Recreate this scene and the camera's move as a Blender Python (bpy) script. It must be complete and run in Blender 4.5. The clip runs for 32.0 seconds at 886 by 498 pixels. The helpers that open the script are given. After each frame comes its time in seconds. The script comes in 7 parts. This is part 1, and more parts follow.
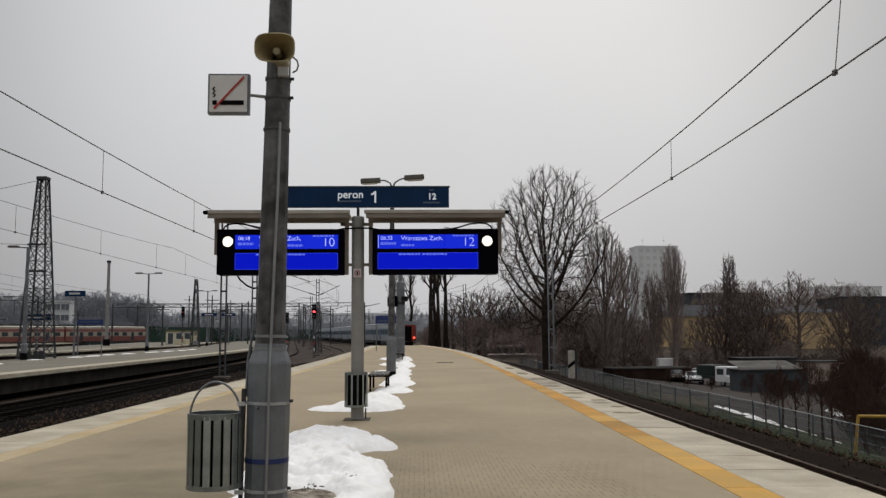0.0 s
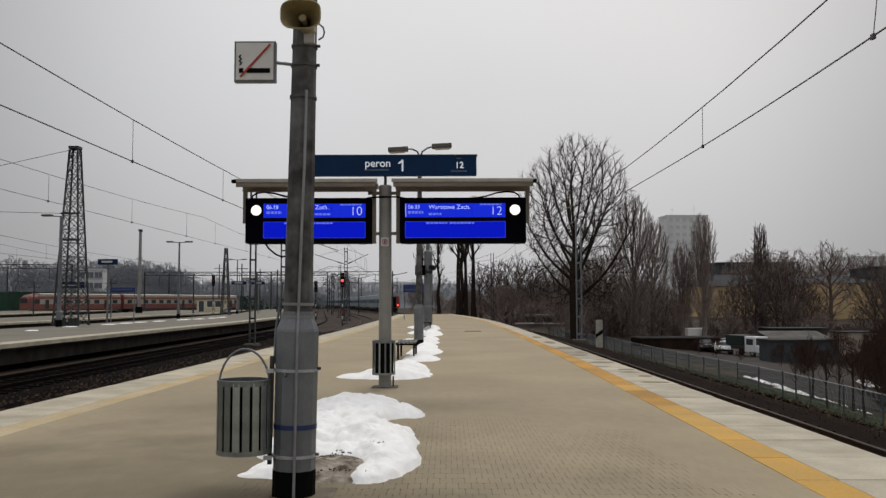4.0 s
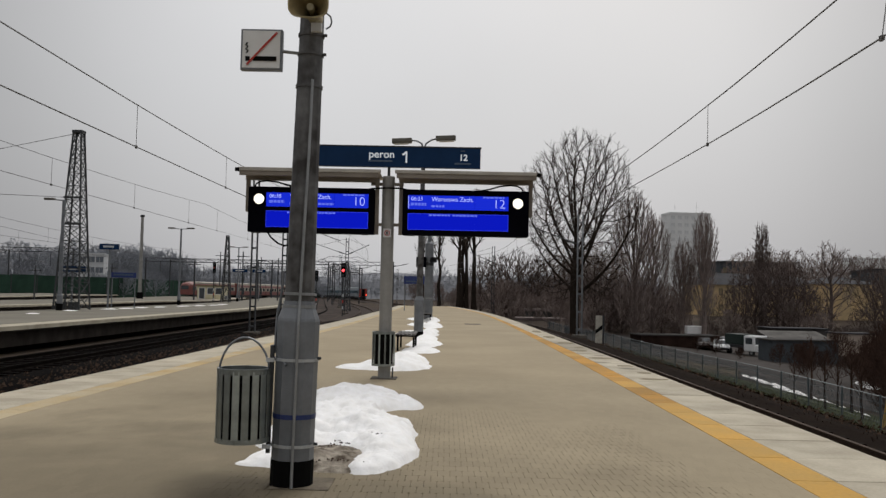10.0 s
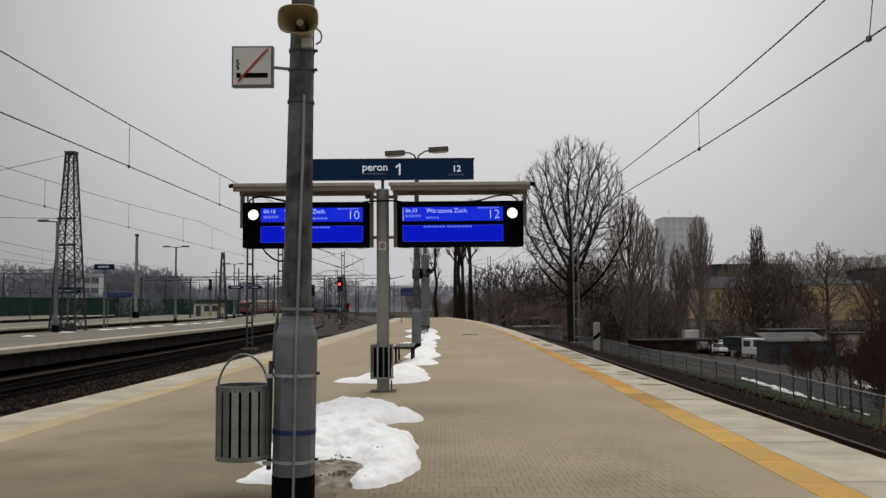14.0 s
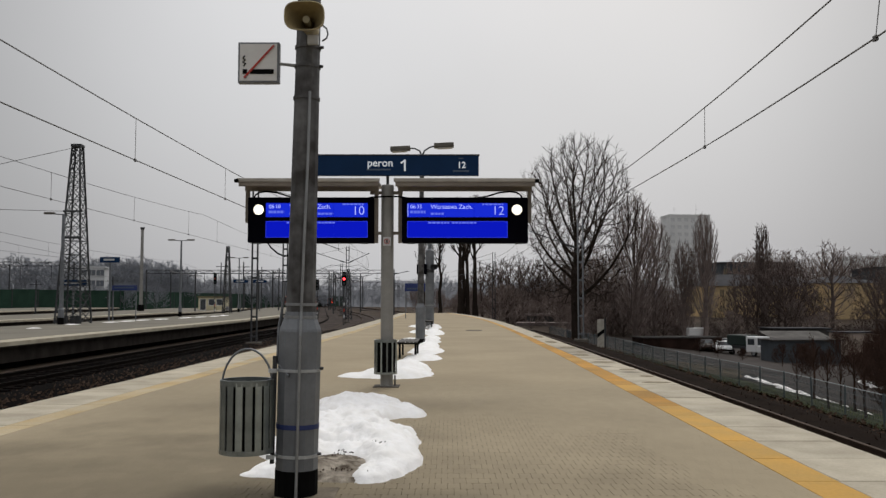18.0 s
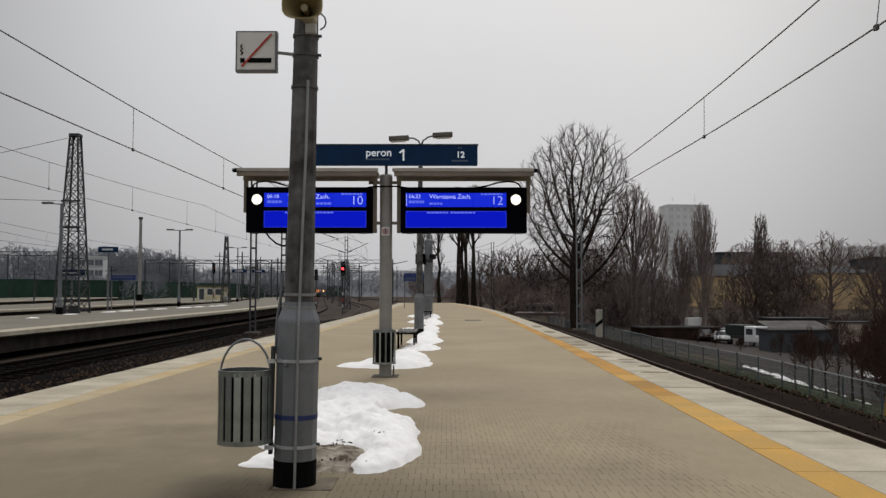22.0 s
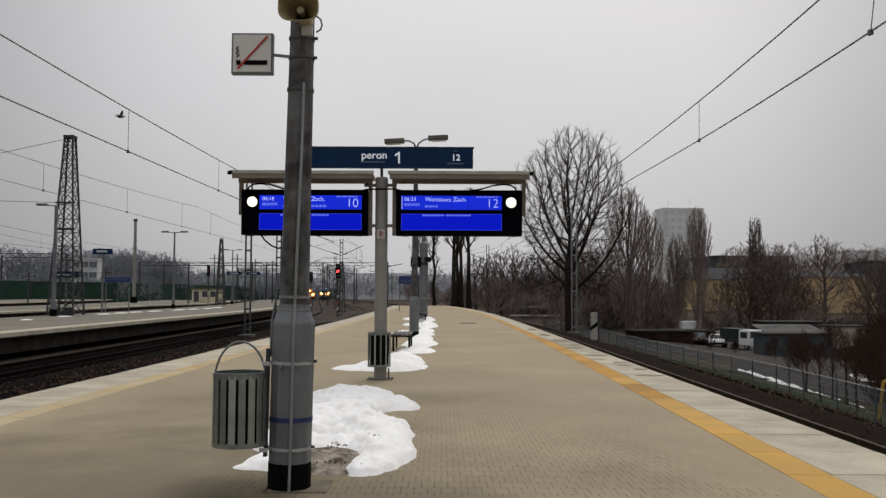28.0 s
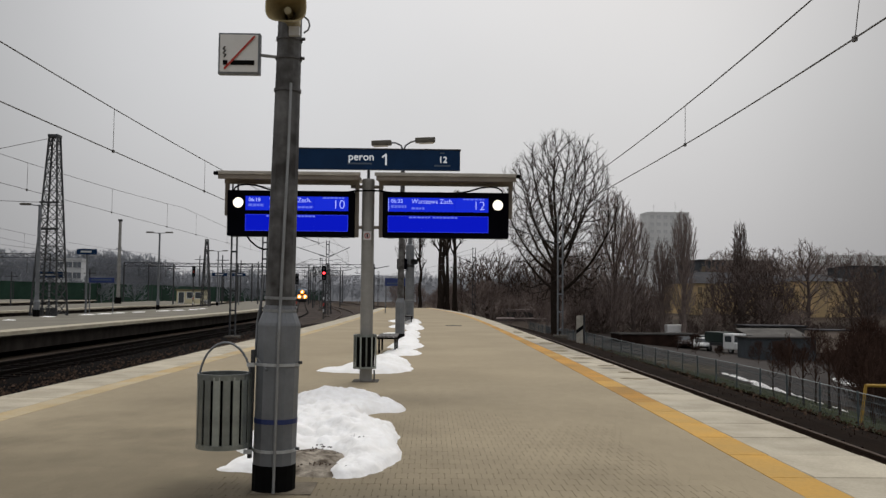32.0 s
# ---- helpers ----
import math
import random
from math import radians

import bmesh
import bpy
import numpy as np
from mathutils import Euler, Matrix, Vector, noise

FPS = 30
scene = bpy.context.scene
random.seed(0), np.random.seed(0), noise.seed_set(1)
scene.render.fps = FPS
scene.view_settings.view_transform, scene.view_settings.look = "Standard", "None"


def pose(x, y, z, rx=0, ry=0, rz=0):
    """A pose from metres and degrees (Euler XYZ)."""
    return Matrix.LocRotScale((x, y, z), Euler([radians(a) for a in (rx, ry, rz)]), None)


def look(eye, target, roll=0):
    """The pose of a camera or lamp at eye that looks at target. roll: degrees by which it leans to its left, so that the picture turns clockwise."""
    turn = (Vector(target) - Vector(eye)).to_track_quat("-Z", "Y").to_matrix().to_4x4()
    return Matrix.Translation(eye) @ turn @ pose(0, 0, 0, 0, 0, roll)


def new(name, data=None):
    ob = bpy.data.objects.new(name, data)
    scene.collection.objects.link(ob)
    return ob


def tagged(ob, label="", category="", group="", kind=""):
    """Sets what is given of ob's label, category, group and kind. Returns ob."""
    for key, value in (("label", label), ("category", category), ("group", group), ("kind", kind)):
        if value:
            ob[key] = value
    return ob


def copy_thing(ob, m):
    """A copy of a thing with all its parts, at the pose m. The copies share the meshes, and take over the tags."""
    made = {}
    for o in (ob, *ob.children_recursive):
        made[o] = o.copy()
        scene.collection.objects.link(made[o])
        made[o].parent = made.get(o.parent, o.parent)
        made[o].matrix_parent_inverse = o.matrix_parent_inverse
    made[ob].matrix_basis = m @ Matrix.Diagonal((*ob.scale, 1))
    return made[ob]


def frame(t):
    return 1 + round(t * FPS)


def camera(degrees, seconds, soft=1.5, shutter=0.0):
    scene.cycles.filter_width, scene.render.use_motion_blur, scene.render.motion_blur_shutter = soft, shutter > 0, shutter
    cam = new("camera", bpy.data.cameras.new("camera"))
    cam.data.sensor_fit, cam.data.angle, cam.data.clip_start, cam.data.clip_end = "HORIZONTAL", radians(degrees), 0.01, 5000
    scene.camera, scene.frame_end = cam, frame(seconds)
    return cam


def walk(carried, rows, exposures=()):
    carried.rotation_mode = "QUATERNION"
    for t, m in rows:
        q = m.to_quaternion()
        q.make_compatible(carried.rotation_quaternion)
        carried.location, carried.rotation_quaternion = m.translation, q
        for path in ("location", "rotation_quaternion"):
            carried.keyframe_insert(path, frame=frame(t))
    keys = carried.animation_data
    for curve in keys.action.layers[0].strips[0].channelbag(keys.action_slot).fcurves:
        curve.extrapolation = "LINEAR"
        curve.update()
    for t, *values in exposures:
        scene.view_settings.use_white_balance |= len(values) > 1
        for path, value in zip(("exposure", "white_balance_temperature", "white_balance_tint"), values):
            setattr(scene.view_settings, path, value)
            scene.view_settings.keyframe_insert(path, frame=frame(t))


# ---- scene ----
cam = camera(54.9, 32.0, soft=1.4)
# seconds, place, tilt, lean, turn of the hand-held camera
PATH = [
    (0.0, 0.002, -0.029, 1.444, 5.64, 0.34, -1.61),
    (0.5, -0.001, -0.010, 1.448, 5.13, 0.76, -1.21),
    (1.0, 0.010, -0.008, 1.450, 4.81, 0.63, -1.95),
    (1.5, 0.011, 0.004, 1.444, 4.91, 0.72, -1.04),
    (2.0, 0.014, -0.006, 1.447, 4.29, 0.40, -1.32),
    (2.5, 0.006, 0.004, 1.448, 4.77, 0.45, -0.96),
    (3.0, 0.008, -0.027, 1.445, 3.26, -0.55, -0.62),
    (3.5, 0.006, -0.012, 1.442, 3.45, 0.11, 0.21),
    (5.5, 0.024, 0.004, 1.446, 3.66, 0.07, 0.36),
    (6.0, 0.013, 0.007, 1.450, 3.55, 0.22, 0.65),
    (6.5, 0.013, -0.001, 1.442, 3.93, -0.01, 0.67),
    (7.0, 0.008, 0.017, 1.448, 3.12, -0.69, 0.29),
    (7.5, 0.001, 0.007, 1.448, 3.77, -0.86, -0.07),
    (8.0, -0.002, 0.011, 1.450, 3.44, -0.95, 0.03),
    (8.5, 0.004, -0.012, 1.448, 3.21, -1.55, -0.23),
    (9.0, -0.002, -0.002, 1.447, 2.87, -1.43, -0.03),
    (9.5, -0.002, 0.011, 1.452, 2.88, -1.27, -0.87),
    (10.0, -0.002, 0.006, 1.447, 3.05, -1.16, 0.26),
    (10.5, 0.000, -0.001, 1.444, 2.52, -1.21, -0.03),
    (11.0, -0.004, 0.006, 1.450, 2.74, -1.19, 0.08),
    (11.5, -0.001, 0.005, 1.445, 3.23, -0.41, 0.09),
    (12.0, 0.004, -0.006, 1.442, 3.23, 0.19, 0.17),
    (12.5, -0.004, 0.010, 1.448, 3.24, 0.01, 0.32),
    (13.0, 0.000, 0.000, 1.450, 3.00, 0.00, 0.00),
    (13.5, -0.010, 0.003, 1.447, 3.72, -0.16, -0.21),
    (14.0, -0.004, 0.002, 1.448, 3.79, 0.43, 0.05),
    (14.5, 0.005, -0.005, 1.449, 3.72, 0.24, 0.24),
    (16.5, -0.001, -0.010, 1.464, 3.89, 0.39, -0.51),
    (17.0, -0.008, 0.006, 1.463, 3.13, -0.20, 0.10),
    (17.5, -0.008, 0.009, 1.465, 3.15, -0.09, 0.42),
    (18.0, 0.003, -0.028, 1.457, 3.49, -0.06, 0.34),
    (18.5, -0.005, 0.014, 1.470, 3.53, 0.21, -0.42),
    (19.0, 0.004, -0.007, 1.459, 2.72, -0.19, -0.18),
    (19.5, 0.004, -0.001, 1.457, 2.52, -0.12, 0.09),
    (20.0, 0.005, 0.003, 1.459, 2.25, -0.12, 0.22),
    (20.5, 0.002, 0.004, 1.459, 2.01, -0.39, 0.36),
    (21.0, -0.005, 0.018, 1.460, 2.00, -0.60, 0.21),
    (21.5, -0.004, 0.008, 1.461, 2.93, -0.39, 0.61),
    (22.0, 0.002, -0.004, 1.460, 2.81, -0.08, 0.25),
    (22.5, 0.010, 0.011, 1.461, 2.70, 0.03, -0.08),
    (23.0, 0.016, -0.003, 1.461, 2.51, -0.50, -0.95),
    (23.5, 0.012, 0.015, 1.464, 2.86, 0.52, -0.62),
    (24.0, 0.009, 0.002, 1.460, 2.84, 0.22, -0.25),
    (24.5, 0.000, 0.010, 1.459, 2.85, 0.17, -0.14),
    (26.5, -0.003, -0.013, 1.459, 3.23, -0.32, -0.20),
    (27.0, 0.001, -0.005, 1.463, 3.18, -0.31, -0.50),
    (27.5, 0.004, -0.015, 1.458, 3.52, -0.36, -0.31),
    (28.0, 0.000, -0.007, 1.459, 3.00, -0.21, -0.08),
    (28.5, -0.004, -0.011, 1.458, 2.85, -0.66, 0.10),
    (29.0, -0.004, -0.013, 1.458, 2.84, -0.58, 0.04),
    (29.5, -0.010, 0.011, 1.458, 2.34, -0.49, 0.20),
    (30.0, -0.009, 0.005, 1.461, 2.55, -0.93, 0.04),
    (30.5, -0.005, -0.002, 1.456, 2.69, -0.56, 0.63),
    (31.0, -0.001, -0.007, 1.456, 3.14, -0.57, -0.57),
    (31.5, 0.003, -0.008, 1.455, 3.30, -0.58, -1.12),
    (32.0, 0.000, -0.004, 1.455, 3.17, -0.52, -1.01),
]
walk(cam, [(t, pose(x, y, z, 90 + tilt, lean, turn)) for t, x, y, z, tilt, lean, turn in PATH])

# ---- light: a dull overcast morning ----
world = bpy.data.worlds.new("overcast_sky")
scene.world = world
world.use_nodes = True
wn, wl = world.node_tree.nodes, world.node_tree.links
wn.clear()
w_out = wn.new("ShaderNodeOutputWorld")
w_bg = wn.new("ShaderNodeBackground")
w_sky = wn.new("ShaderNodeTexSky")
w_sky.sky_type = "NISHITA"
w_sky.sun_disc = False
w_sky.sun_elevation = radians(32)
w_sky.sun_rotation = radians(15)
w_sky.air_density, w_sky.dust_density = 2.0, 5.0
w_co = wn.new("ShaderNodeTexCoord")
w_sep = wn.new("ShaderNodeSeparateXYZ")
w_ramp = wn.new("ShaderNodeValToRGB")
w_ramp.color_ramp.elements[0].position, w_ramp.color_ramp.elements[0].color = 0.0, (5.15, 5.15, 5.3, 1)
w_ramp.color_ramp.elements[1].position, w_ramp.color_ramp.elements[1].color = 0.22, (6.1, 6.15, 6.3, 1)
mid = w_ramp.color_ramp.elements.new(0.42)
mid.color = (7.0, 7.0, 7.15, 1)
top = w_ramp.color_ramp.elements.new(1.0)
top.color = (14.5, 14.3, 14.4, 1)
w_noise = wn.new("ShaderNodeTexNoise")
w_noise.inputs["Scale"].default_value = 2.2
w_noise.inputs["Detail"].default_value = 4
w_range = wn.new("ShaderNodeMapRange")
w_range.inputs["To Min"].default_value, w_range.inputs["To Max"].default_value = 0.9, 1.1
w_cloud = wn.new("ShaderNodeMix")
w_cloud.data_type, w_cloud.blend_type = "RGBA", "MULTIPLY"
w_cloud.inputs[0].default_value = 1.0
w_dot = wn.new("ShaderNodeVectorMath")
w_dot.operation = "DOT_PRODUCT"
w_dot.inputs[1].default_value = (0.02, 0.965, 0.26)
w_glow = wn.new("ShaderNodeMapRange")
w_glow.interpolation_type = "SMOOTHSTEP"
w_glow.inputs["From Min"].default_value, w_glow.inputs["From Max"].default_value = 0.84, 1.0
w_glow.inputs["To Min"].default_value, w_glow.inputs["To Max"].default_value = 0.655, 1.09
w_sun = wn.new("ShaderNodeMix")
w_sun.data_type, w_sun.blend_type = "RGBA", "MULTIPLY"
w_sun.inputs[0].default_value = 1.0
w_mix = wn.new("ShaderNodeMix")
w_mix.data_type = "RGBA"
w_mix.inputs[0].default_value = 0.985
wl.new(w_co.outputs["Generated"], w_sep.inputs[0])
wl.new(w_sep.outputs["Z"], w_ramp.inputs[0])
wl.new(w_co.outputs["Generated"], w_noise.inputs["Vector"])
wl.new(w_noise.outputs[0], w_range.inputs["Value"])
wl.new(w_ramp.outputs[0], w_cloud.inputs[6])
wl.new(w_range.outputs[0], w_cloud.inputs[7])
wl.new(w_sky.outputs[0], w_mix.inputs[6])
wl.new(w_co.outputs["Generated"], w_dot.inputs[0])
wl.new(w_dot.outputs["Value"], w_glow.inputs["Value"])
wl.new(w_cloud.outputs[2], w_sun.inputs[6])
wl.new(w_glow.outputs[0], w_sun.inputs[7])
wl.new(w_sun.outputs[2], w_mix.inputs[7])
wl.new(w_mix.outputs[2], w_bg.inputs["Color"])
w_bg.inputs["Strength"].default_value = 0.1
wl.new(w_bg.outputs[0], w_out.inputs[0])
sun_data = bpy.data.lights.new("sun", "SUN")
sun_data.energy, sun_data.angle, sun_data.color = 1.05, radians(25), (1.0, 0.97, 0.93)
sun = new("sun", sun_data)
sun.matrix_world = look((0, 0, 60), (-10, -40, 20))
scene.view_settings.exposure = 0.0

# ---- materials ----
def mat(name, color, rough=0.8, metal=0.0, vary=0.25, scale=4.0, fine=60.0, bump=0.15, dark=None, each=0.0, coords="Object", spec=0.4):
    """A surface with stains at one scale, grain at another, relief, and pieces that differ a little."""
    m = bpy.data.materials.new(name)
    m.use_nodes = True
    n, l = m.node_tree.nodes, m.node_tree.links
    b = n["Principled BSDF"]
    b.inputs["Roughness"].default_value = rough
    b.inputs["Metallic"].default_value = metal
    b.inputs["Specular IOR Level"].default_value = spec
    co = n.new("ShaderNodeTexCoord")
    big = n.new("ShaderNodeTexNoise")
    big.inputs["Scale"].default_value, big.inputs["Detail"].default_value = scale, 5
    small = n.new("ShaderNodeTexNoise")
    small.inputs["Scale"].default_value, small.inputs["Detail"].default_value = fine, 3
    if coords == "World":
        spot = n.new("ShaderNodeNewGeometry").outputs["Position"]
    else:
        spot = co.outputs[coords]
    l.new(spot, big.inputs["Vector"])
    l.new(spot, small.inputs["Vector"])
    ramp = n.new("ShaderNodeValToRGB")
    c0 = dark if dark else tuple(c * (1 - vary) for c in color)
    ramp.color_ramp.elements[0].position, ramp.color_ramp.elements[0].color = 0.35, (*c0, 1)
    ramp.color_ramp.elements[1].position, ramp.color_ramp.elements[1].color = 0.65, (*color, 1)
    l.new(big.outputs[0], ramp.inputs[0])
    grain = n.new("ShaderNodeMapRange")
    grain.inputs["To Min"].default_value, grain.inputs["To Max"].default_value = 1 - vary * 0.6, 1 + vary * 0.6
    l.new(small.outputs[0], grain.inputs["Value"])
    mul = n.new("ShaderNodeMix")
    mul.data_type, mul.blend_type = "RGBA", "MULTIPLY"
    mul.inputs[0].default_value = 1.0
    l.new(ramp.outputs[0], mul.inputs[6])
    l.new(grain.outputs[0], mul.inputs[7])
    last = mul.outputs[2]
    if each:
        info = n.new("ShaderNodeObjectInfo")
        geo = n.new("ShaderNodeNewGeometry")
        add = n.new("ShaderNodeMath")
        add.operation = "ADD"
        l.new(info.outputs["Random"], add.inputs[0])
        l.new(geo.outputs["Random Per Island"], add.inputs[1])
        frac = n.new("ShaderNodeMath")
        frac.operation = "FRACT"
        l.new(add.outputs[0], frac.inputs[0])
        rng = n.new("ShaderNodeMapRange")
        rng.inputs["To Min"].default_value, rng.inputs["To Max"].default_value = 1 - each, 1 + each
        l.new(frac.outputs[0], rng.inputs["Value"])
        mul2 = n.new("ShaderNodeMix")
        mul2.data_type, mul2.blend_type = "RGBA", "MULTIPLY"
        mul2.inputs[0].default_value = 1.0
        l.new(last, mul2.inputs[6])
        l.new(rng.outputs[0], mul2.inputs[7])
        last = mul2.outputs[2]
    l.new(last, b.inputs["Base Color"])
    if bump:
        bp = n.new("ShaderNodeBump")
        bp.inputs["Strength"].default_value, bp.inputs["Distance"].default_value = bump, 0.01
        l.new(small.outputs[0], bp.inputs["Height"])
        l.new(bp.outputs[0], b.inputs["Normal"])
    return m


def glow(name, color, strength):
    m = bpy.data.materials.new(name)
    m.use_nodes = True
    b = m.node_tree.nodes["Principled BSDF"]
    b.inputs["Base Color"].default_value = (0.0, 0.0, 0.0, 1)
    b.inputs["Emission Color"].default_value = (*color, 1)
    b.inputs["Emission Strength"].default_value = strength
    b.inputs["Roughness"].default_value = 0.3
    b.inputs["Specular IOR Level"].default_value = 0.05
    return m


def glass(name, color, rough=0.08):
    m = mat(name, color, rough, 0.0, 0.15, 1.0, 8.0, 0.0, spec=0.6)
    return m


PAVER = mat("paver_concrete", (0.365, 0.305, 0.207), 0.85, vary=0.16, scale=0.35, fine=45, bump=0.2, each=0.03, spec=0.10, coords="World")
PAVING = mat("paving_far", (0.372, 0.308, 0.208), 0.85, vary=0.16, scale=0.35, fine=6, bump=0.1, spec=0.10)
JOINT = mat("joint_sand", (0.24, 0.20, 0.14), 0.95, vary=0.3, scale=1.3, fine=90, dark=(0.045, 0.036, 0.025), spec=0.05)
SLAB = mat("edge_slab", (0.51, 0.462, 0.36), 0.8, vary=0.3, scale=1.7, fine=30, bump=0.2, each=0.07, dark=(0.39, 0.345, 0.265), spec=0.10, coords="World")
YELLOW_LINE = mat("yellow_line_paint", (0.545, 0.305, 0.060), 0.7, vary=0.25, scale=1.6, fine=25, bump=0.15, dark=(0.46, 0.28, 0.072), each=0.08, spec=0.10, coords="World")
YELLOW_MUDDY = mat("yellow_line_muddy", (0.50, 0.255, 0.045), 0.75, vary=0.35, scale=1.4, fine=25, bump=0.15, dark=(0.36, 0.205, 0.055), each=0.12, spec=0.10, coords="World")
MUD = mat("dried_mud", (0.27, 0.235, 0.165), 0.9, vary=0.4, scale=4, fine=30, bump=0.2, dark=(0.19, 0.155, 0.10), spec=0.08)
YELLOW_WORN = mat("yellow_line_worn", (0.46, 0.385, 0.255), 0.75, vary=0.3, scale=1.1, fine=25, bump=0.15, dark=(0.45, 0.325, 0.155), each=0.08, spec=0.10, coords="World")


DIRTY_PAVING = mat("dirty_paving", (0.21, 0.18, 0.135), 0.9, vary=0.35, scale=5, fine=40, dark=(0.12, 0.10, 0.075), spec=0.1)


def stain_or_shade(m, x, y, radius, depth):
    """A ragged darker patch in the colour: dirt on slabs and line, shading on paving."""
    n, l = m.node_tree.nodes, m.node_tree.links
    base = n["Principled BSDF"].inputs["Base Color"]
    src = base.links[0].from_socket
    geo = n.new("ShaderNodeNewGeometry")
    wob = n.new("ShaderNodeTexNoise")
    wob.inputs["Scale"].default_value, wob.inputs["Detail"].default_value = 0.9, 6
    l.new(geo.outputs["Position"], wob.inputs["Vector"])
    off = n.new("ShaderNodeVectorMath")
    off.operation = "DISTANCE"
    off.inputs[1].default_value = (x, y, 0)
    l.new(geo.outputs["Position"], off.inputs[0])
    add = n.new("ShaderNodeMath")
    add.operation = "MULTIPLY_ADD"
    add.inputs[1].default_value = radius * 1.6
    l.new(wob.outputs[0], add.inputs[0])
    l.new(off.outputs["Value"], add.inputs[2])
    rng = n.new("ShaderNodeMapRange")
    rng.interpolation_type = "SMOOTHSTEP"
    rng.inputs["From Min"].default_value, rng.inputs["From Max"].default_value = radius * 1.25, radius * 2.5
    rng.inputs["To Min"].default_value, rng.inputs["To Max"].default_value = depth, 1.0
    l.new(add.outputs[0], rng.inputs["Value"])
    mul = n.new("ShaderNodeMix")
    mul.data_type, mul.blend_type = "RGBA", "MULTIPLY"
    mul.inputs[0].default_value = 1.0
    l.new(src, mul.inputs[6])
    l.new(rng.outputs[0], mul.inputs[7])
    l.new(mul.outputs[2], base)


# Lens vignetting at lower left, darkened into the paving's colour.
stain_or_shade(PAVER, -3.2, 5.2, 3.6, 0.58)
# Dirt and shadow round the post's foot, both put into the colour.
stain_or_shade(PAVER, -1.55, 6.35, 0.42, 0.55)
stain_or_shade(SLAB, 3.4, 25.0, 2.6, 0.70)
for sx, sy, sr in ((3.75, 17.6, 0.16), (3.5, 19.2, 0.2), (3.85, 21.4, 0.2), (3.6, 23.4, 0.24), (3.7, 26.6, 0.3)):
    stain_or_shade(SLAB, sx, sy, sr, 0.55)
stain_or_shade(YELLOW_LINE, 2.9, 30.0, 4.5, 0.72)
# The same vignetting put into the plain paving's colour.
stain_or_shade(PAVING, -3.2, 5.2, 3.6, 0.58)


def sandy_joints(m, x, y, near, far, color):
    """Joints washed full of sand round one place, open beyond it."""
    n, l = m.node_tree.nodes, m.node_tree.links
    base = n["Principled BSDF"].inputs["Base Color"]
    src = base.links[0].from_socket
    geo, off, rng, mix = n.new("ShaderNodeNewGeometry"), n.new("ShaderNodeVectorMath"), n.new("ShaderNodeMapRange"), n.new("ShaderNodeMix")
    off.operation, rng.interpolation_type, mix.data_type = "DISTANCE", "SMOOTHSTEP", "RGBA"
    off.inputs[1].default_value = (x, y, 0)
    l.new(geo.outputs["Position"], off.inputs[0])
    rng.inputs["From Min"].default_value, rng.inputs["From Max"].default_value = near, far
    l.new(off.outputs["Value"], rng.inputs["Value"])
    l.new(rng.outputs[0], mix.inputs[0])
    mix.inputs[6].default_value = (*color, 1)
    l.new(src, mix.inputs[7])
    l.new(mix.outputs[2], base)


sandy_joints(JOINT, -5.5, 8.0, 3.6, 5.6, (0.27, 0.228, 0.16))
# Darker version of the old concrete, for the neighbouring platforms.
CONCRETE_DARK = mat("dark_edge_concrete", (0.056, 0.048, 0.041), 0.9, vary=0.4, scale=1.6, fine=30, bump=0.3, dark=(0.035, 0.030, 0.026), spec=0.05)
CONCRETE = mat("old_concrete", (0.115, 0.103, 0.088), 0.9, vary=0.35, scale=1.2, fine=30, bump=0.3, dark=(0.075, 0.068, 0.06), spec=0.10)
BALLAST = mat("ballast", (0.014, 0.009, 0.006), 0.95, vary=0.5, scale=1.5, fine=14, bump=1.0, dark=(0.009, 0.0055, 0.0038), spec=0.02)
# Near-black version of the ballast, for the second track.
BALLAST_DARK = mat("black_ballast", (0.0042, 0.0030, 0.0025), 0.95, vary=0.5, scale=1.5, fine=14, bump=0.6, spec=0.02)
PAVING_2 = mat("grey_paving", (0.20, 0.185, 0.15), 0.85, vary=0.2, scale=0.3, fine=6, bump=0.1, spec=0.1)
# Ballast paled in colour for the haze over distant track.
BALLAST_HAZED = mat("hazed_far_ballast", (0.078, 0.064, 0.057), 0.95, vary=0.4, scale=0.4, fine=4, bump=0.3, spec=0.02)
ROOF_PINK = mat("faded_roof", (0.19, 0.155, 0.145), 0.9, vary=0.4, scale=0.7, fine=6, spec=0.05)
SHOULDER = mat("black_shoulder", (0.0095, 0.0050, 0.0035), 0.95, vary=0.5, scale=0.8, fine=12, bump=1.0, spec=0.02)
# Concrete coloured near black for the shade under the platform lips.
RECESS_SHADE = mat("shaded_concrete", (0.007, 0.006, 0.0055), 0.95, vary=0.4, scale=1.2, fine=20, bump=0.3, spec=0.00)
STONE = mat("ballast_stone", (0.075, 0.050, 0.036), 0.95, vary=0.4, scale=8, fine=60, each=0.45, spec=0.05)
RAIL = mat("rail_steel", (0.075, 0.051, 0.037), 0.7, 0.0, vary=0.3, scale=2, fine=40, spec=0.06)
RAIL_DARK = mat("black_rail", (0.009, 0.0065, 0.005), 0.8, 0.0, vary=0.3, scale=2, fine=40, spec=0.03)
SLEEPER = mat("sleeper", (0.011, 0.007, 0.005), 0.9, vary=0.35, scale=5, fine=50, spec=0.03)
GROUND = mat("winter_ground", (0.085, 0.064, 0.050), 0.95, vary=0.45, scale=0.12, fine=3, bump=0.6, dark=(0.048, 0.040, 0.032), spec=0.03)
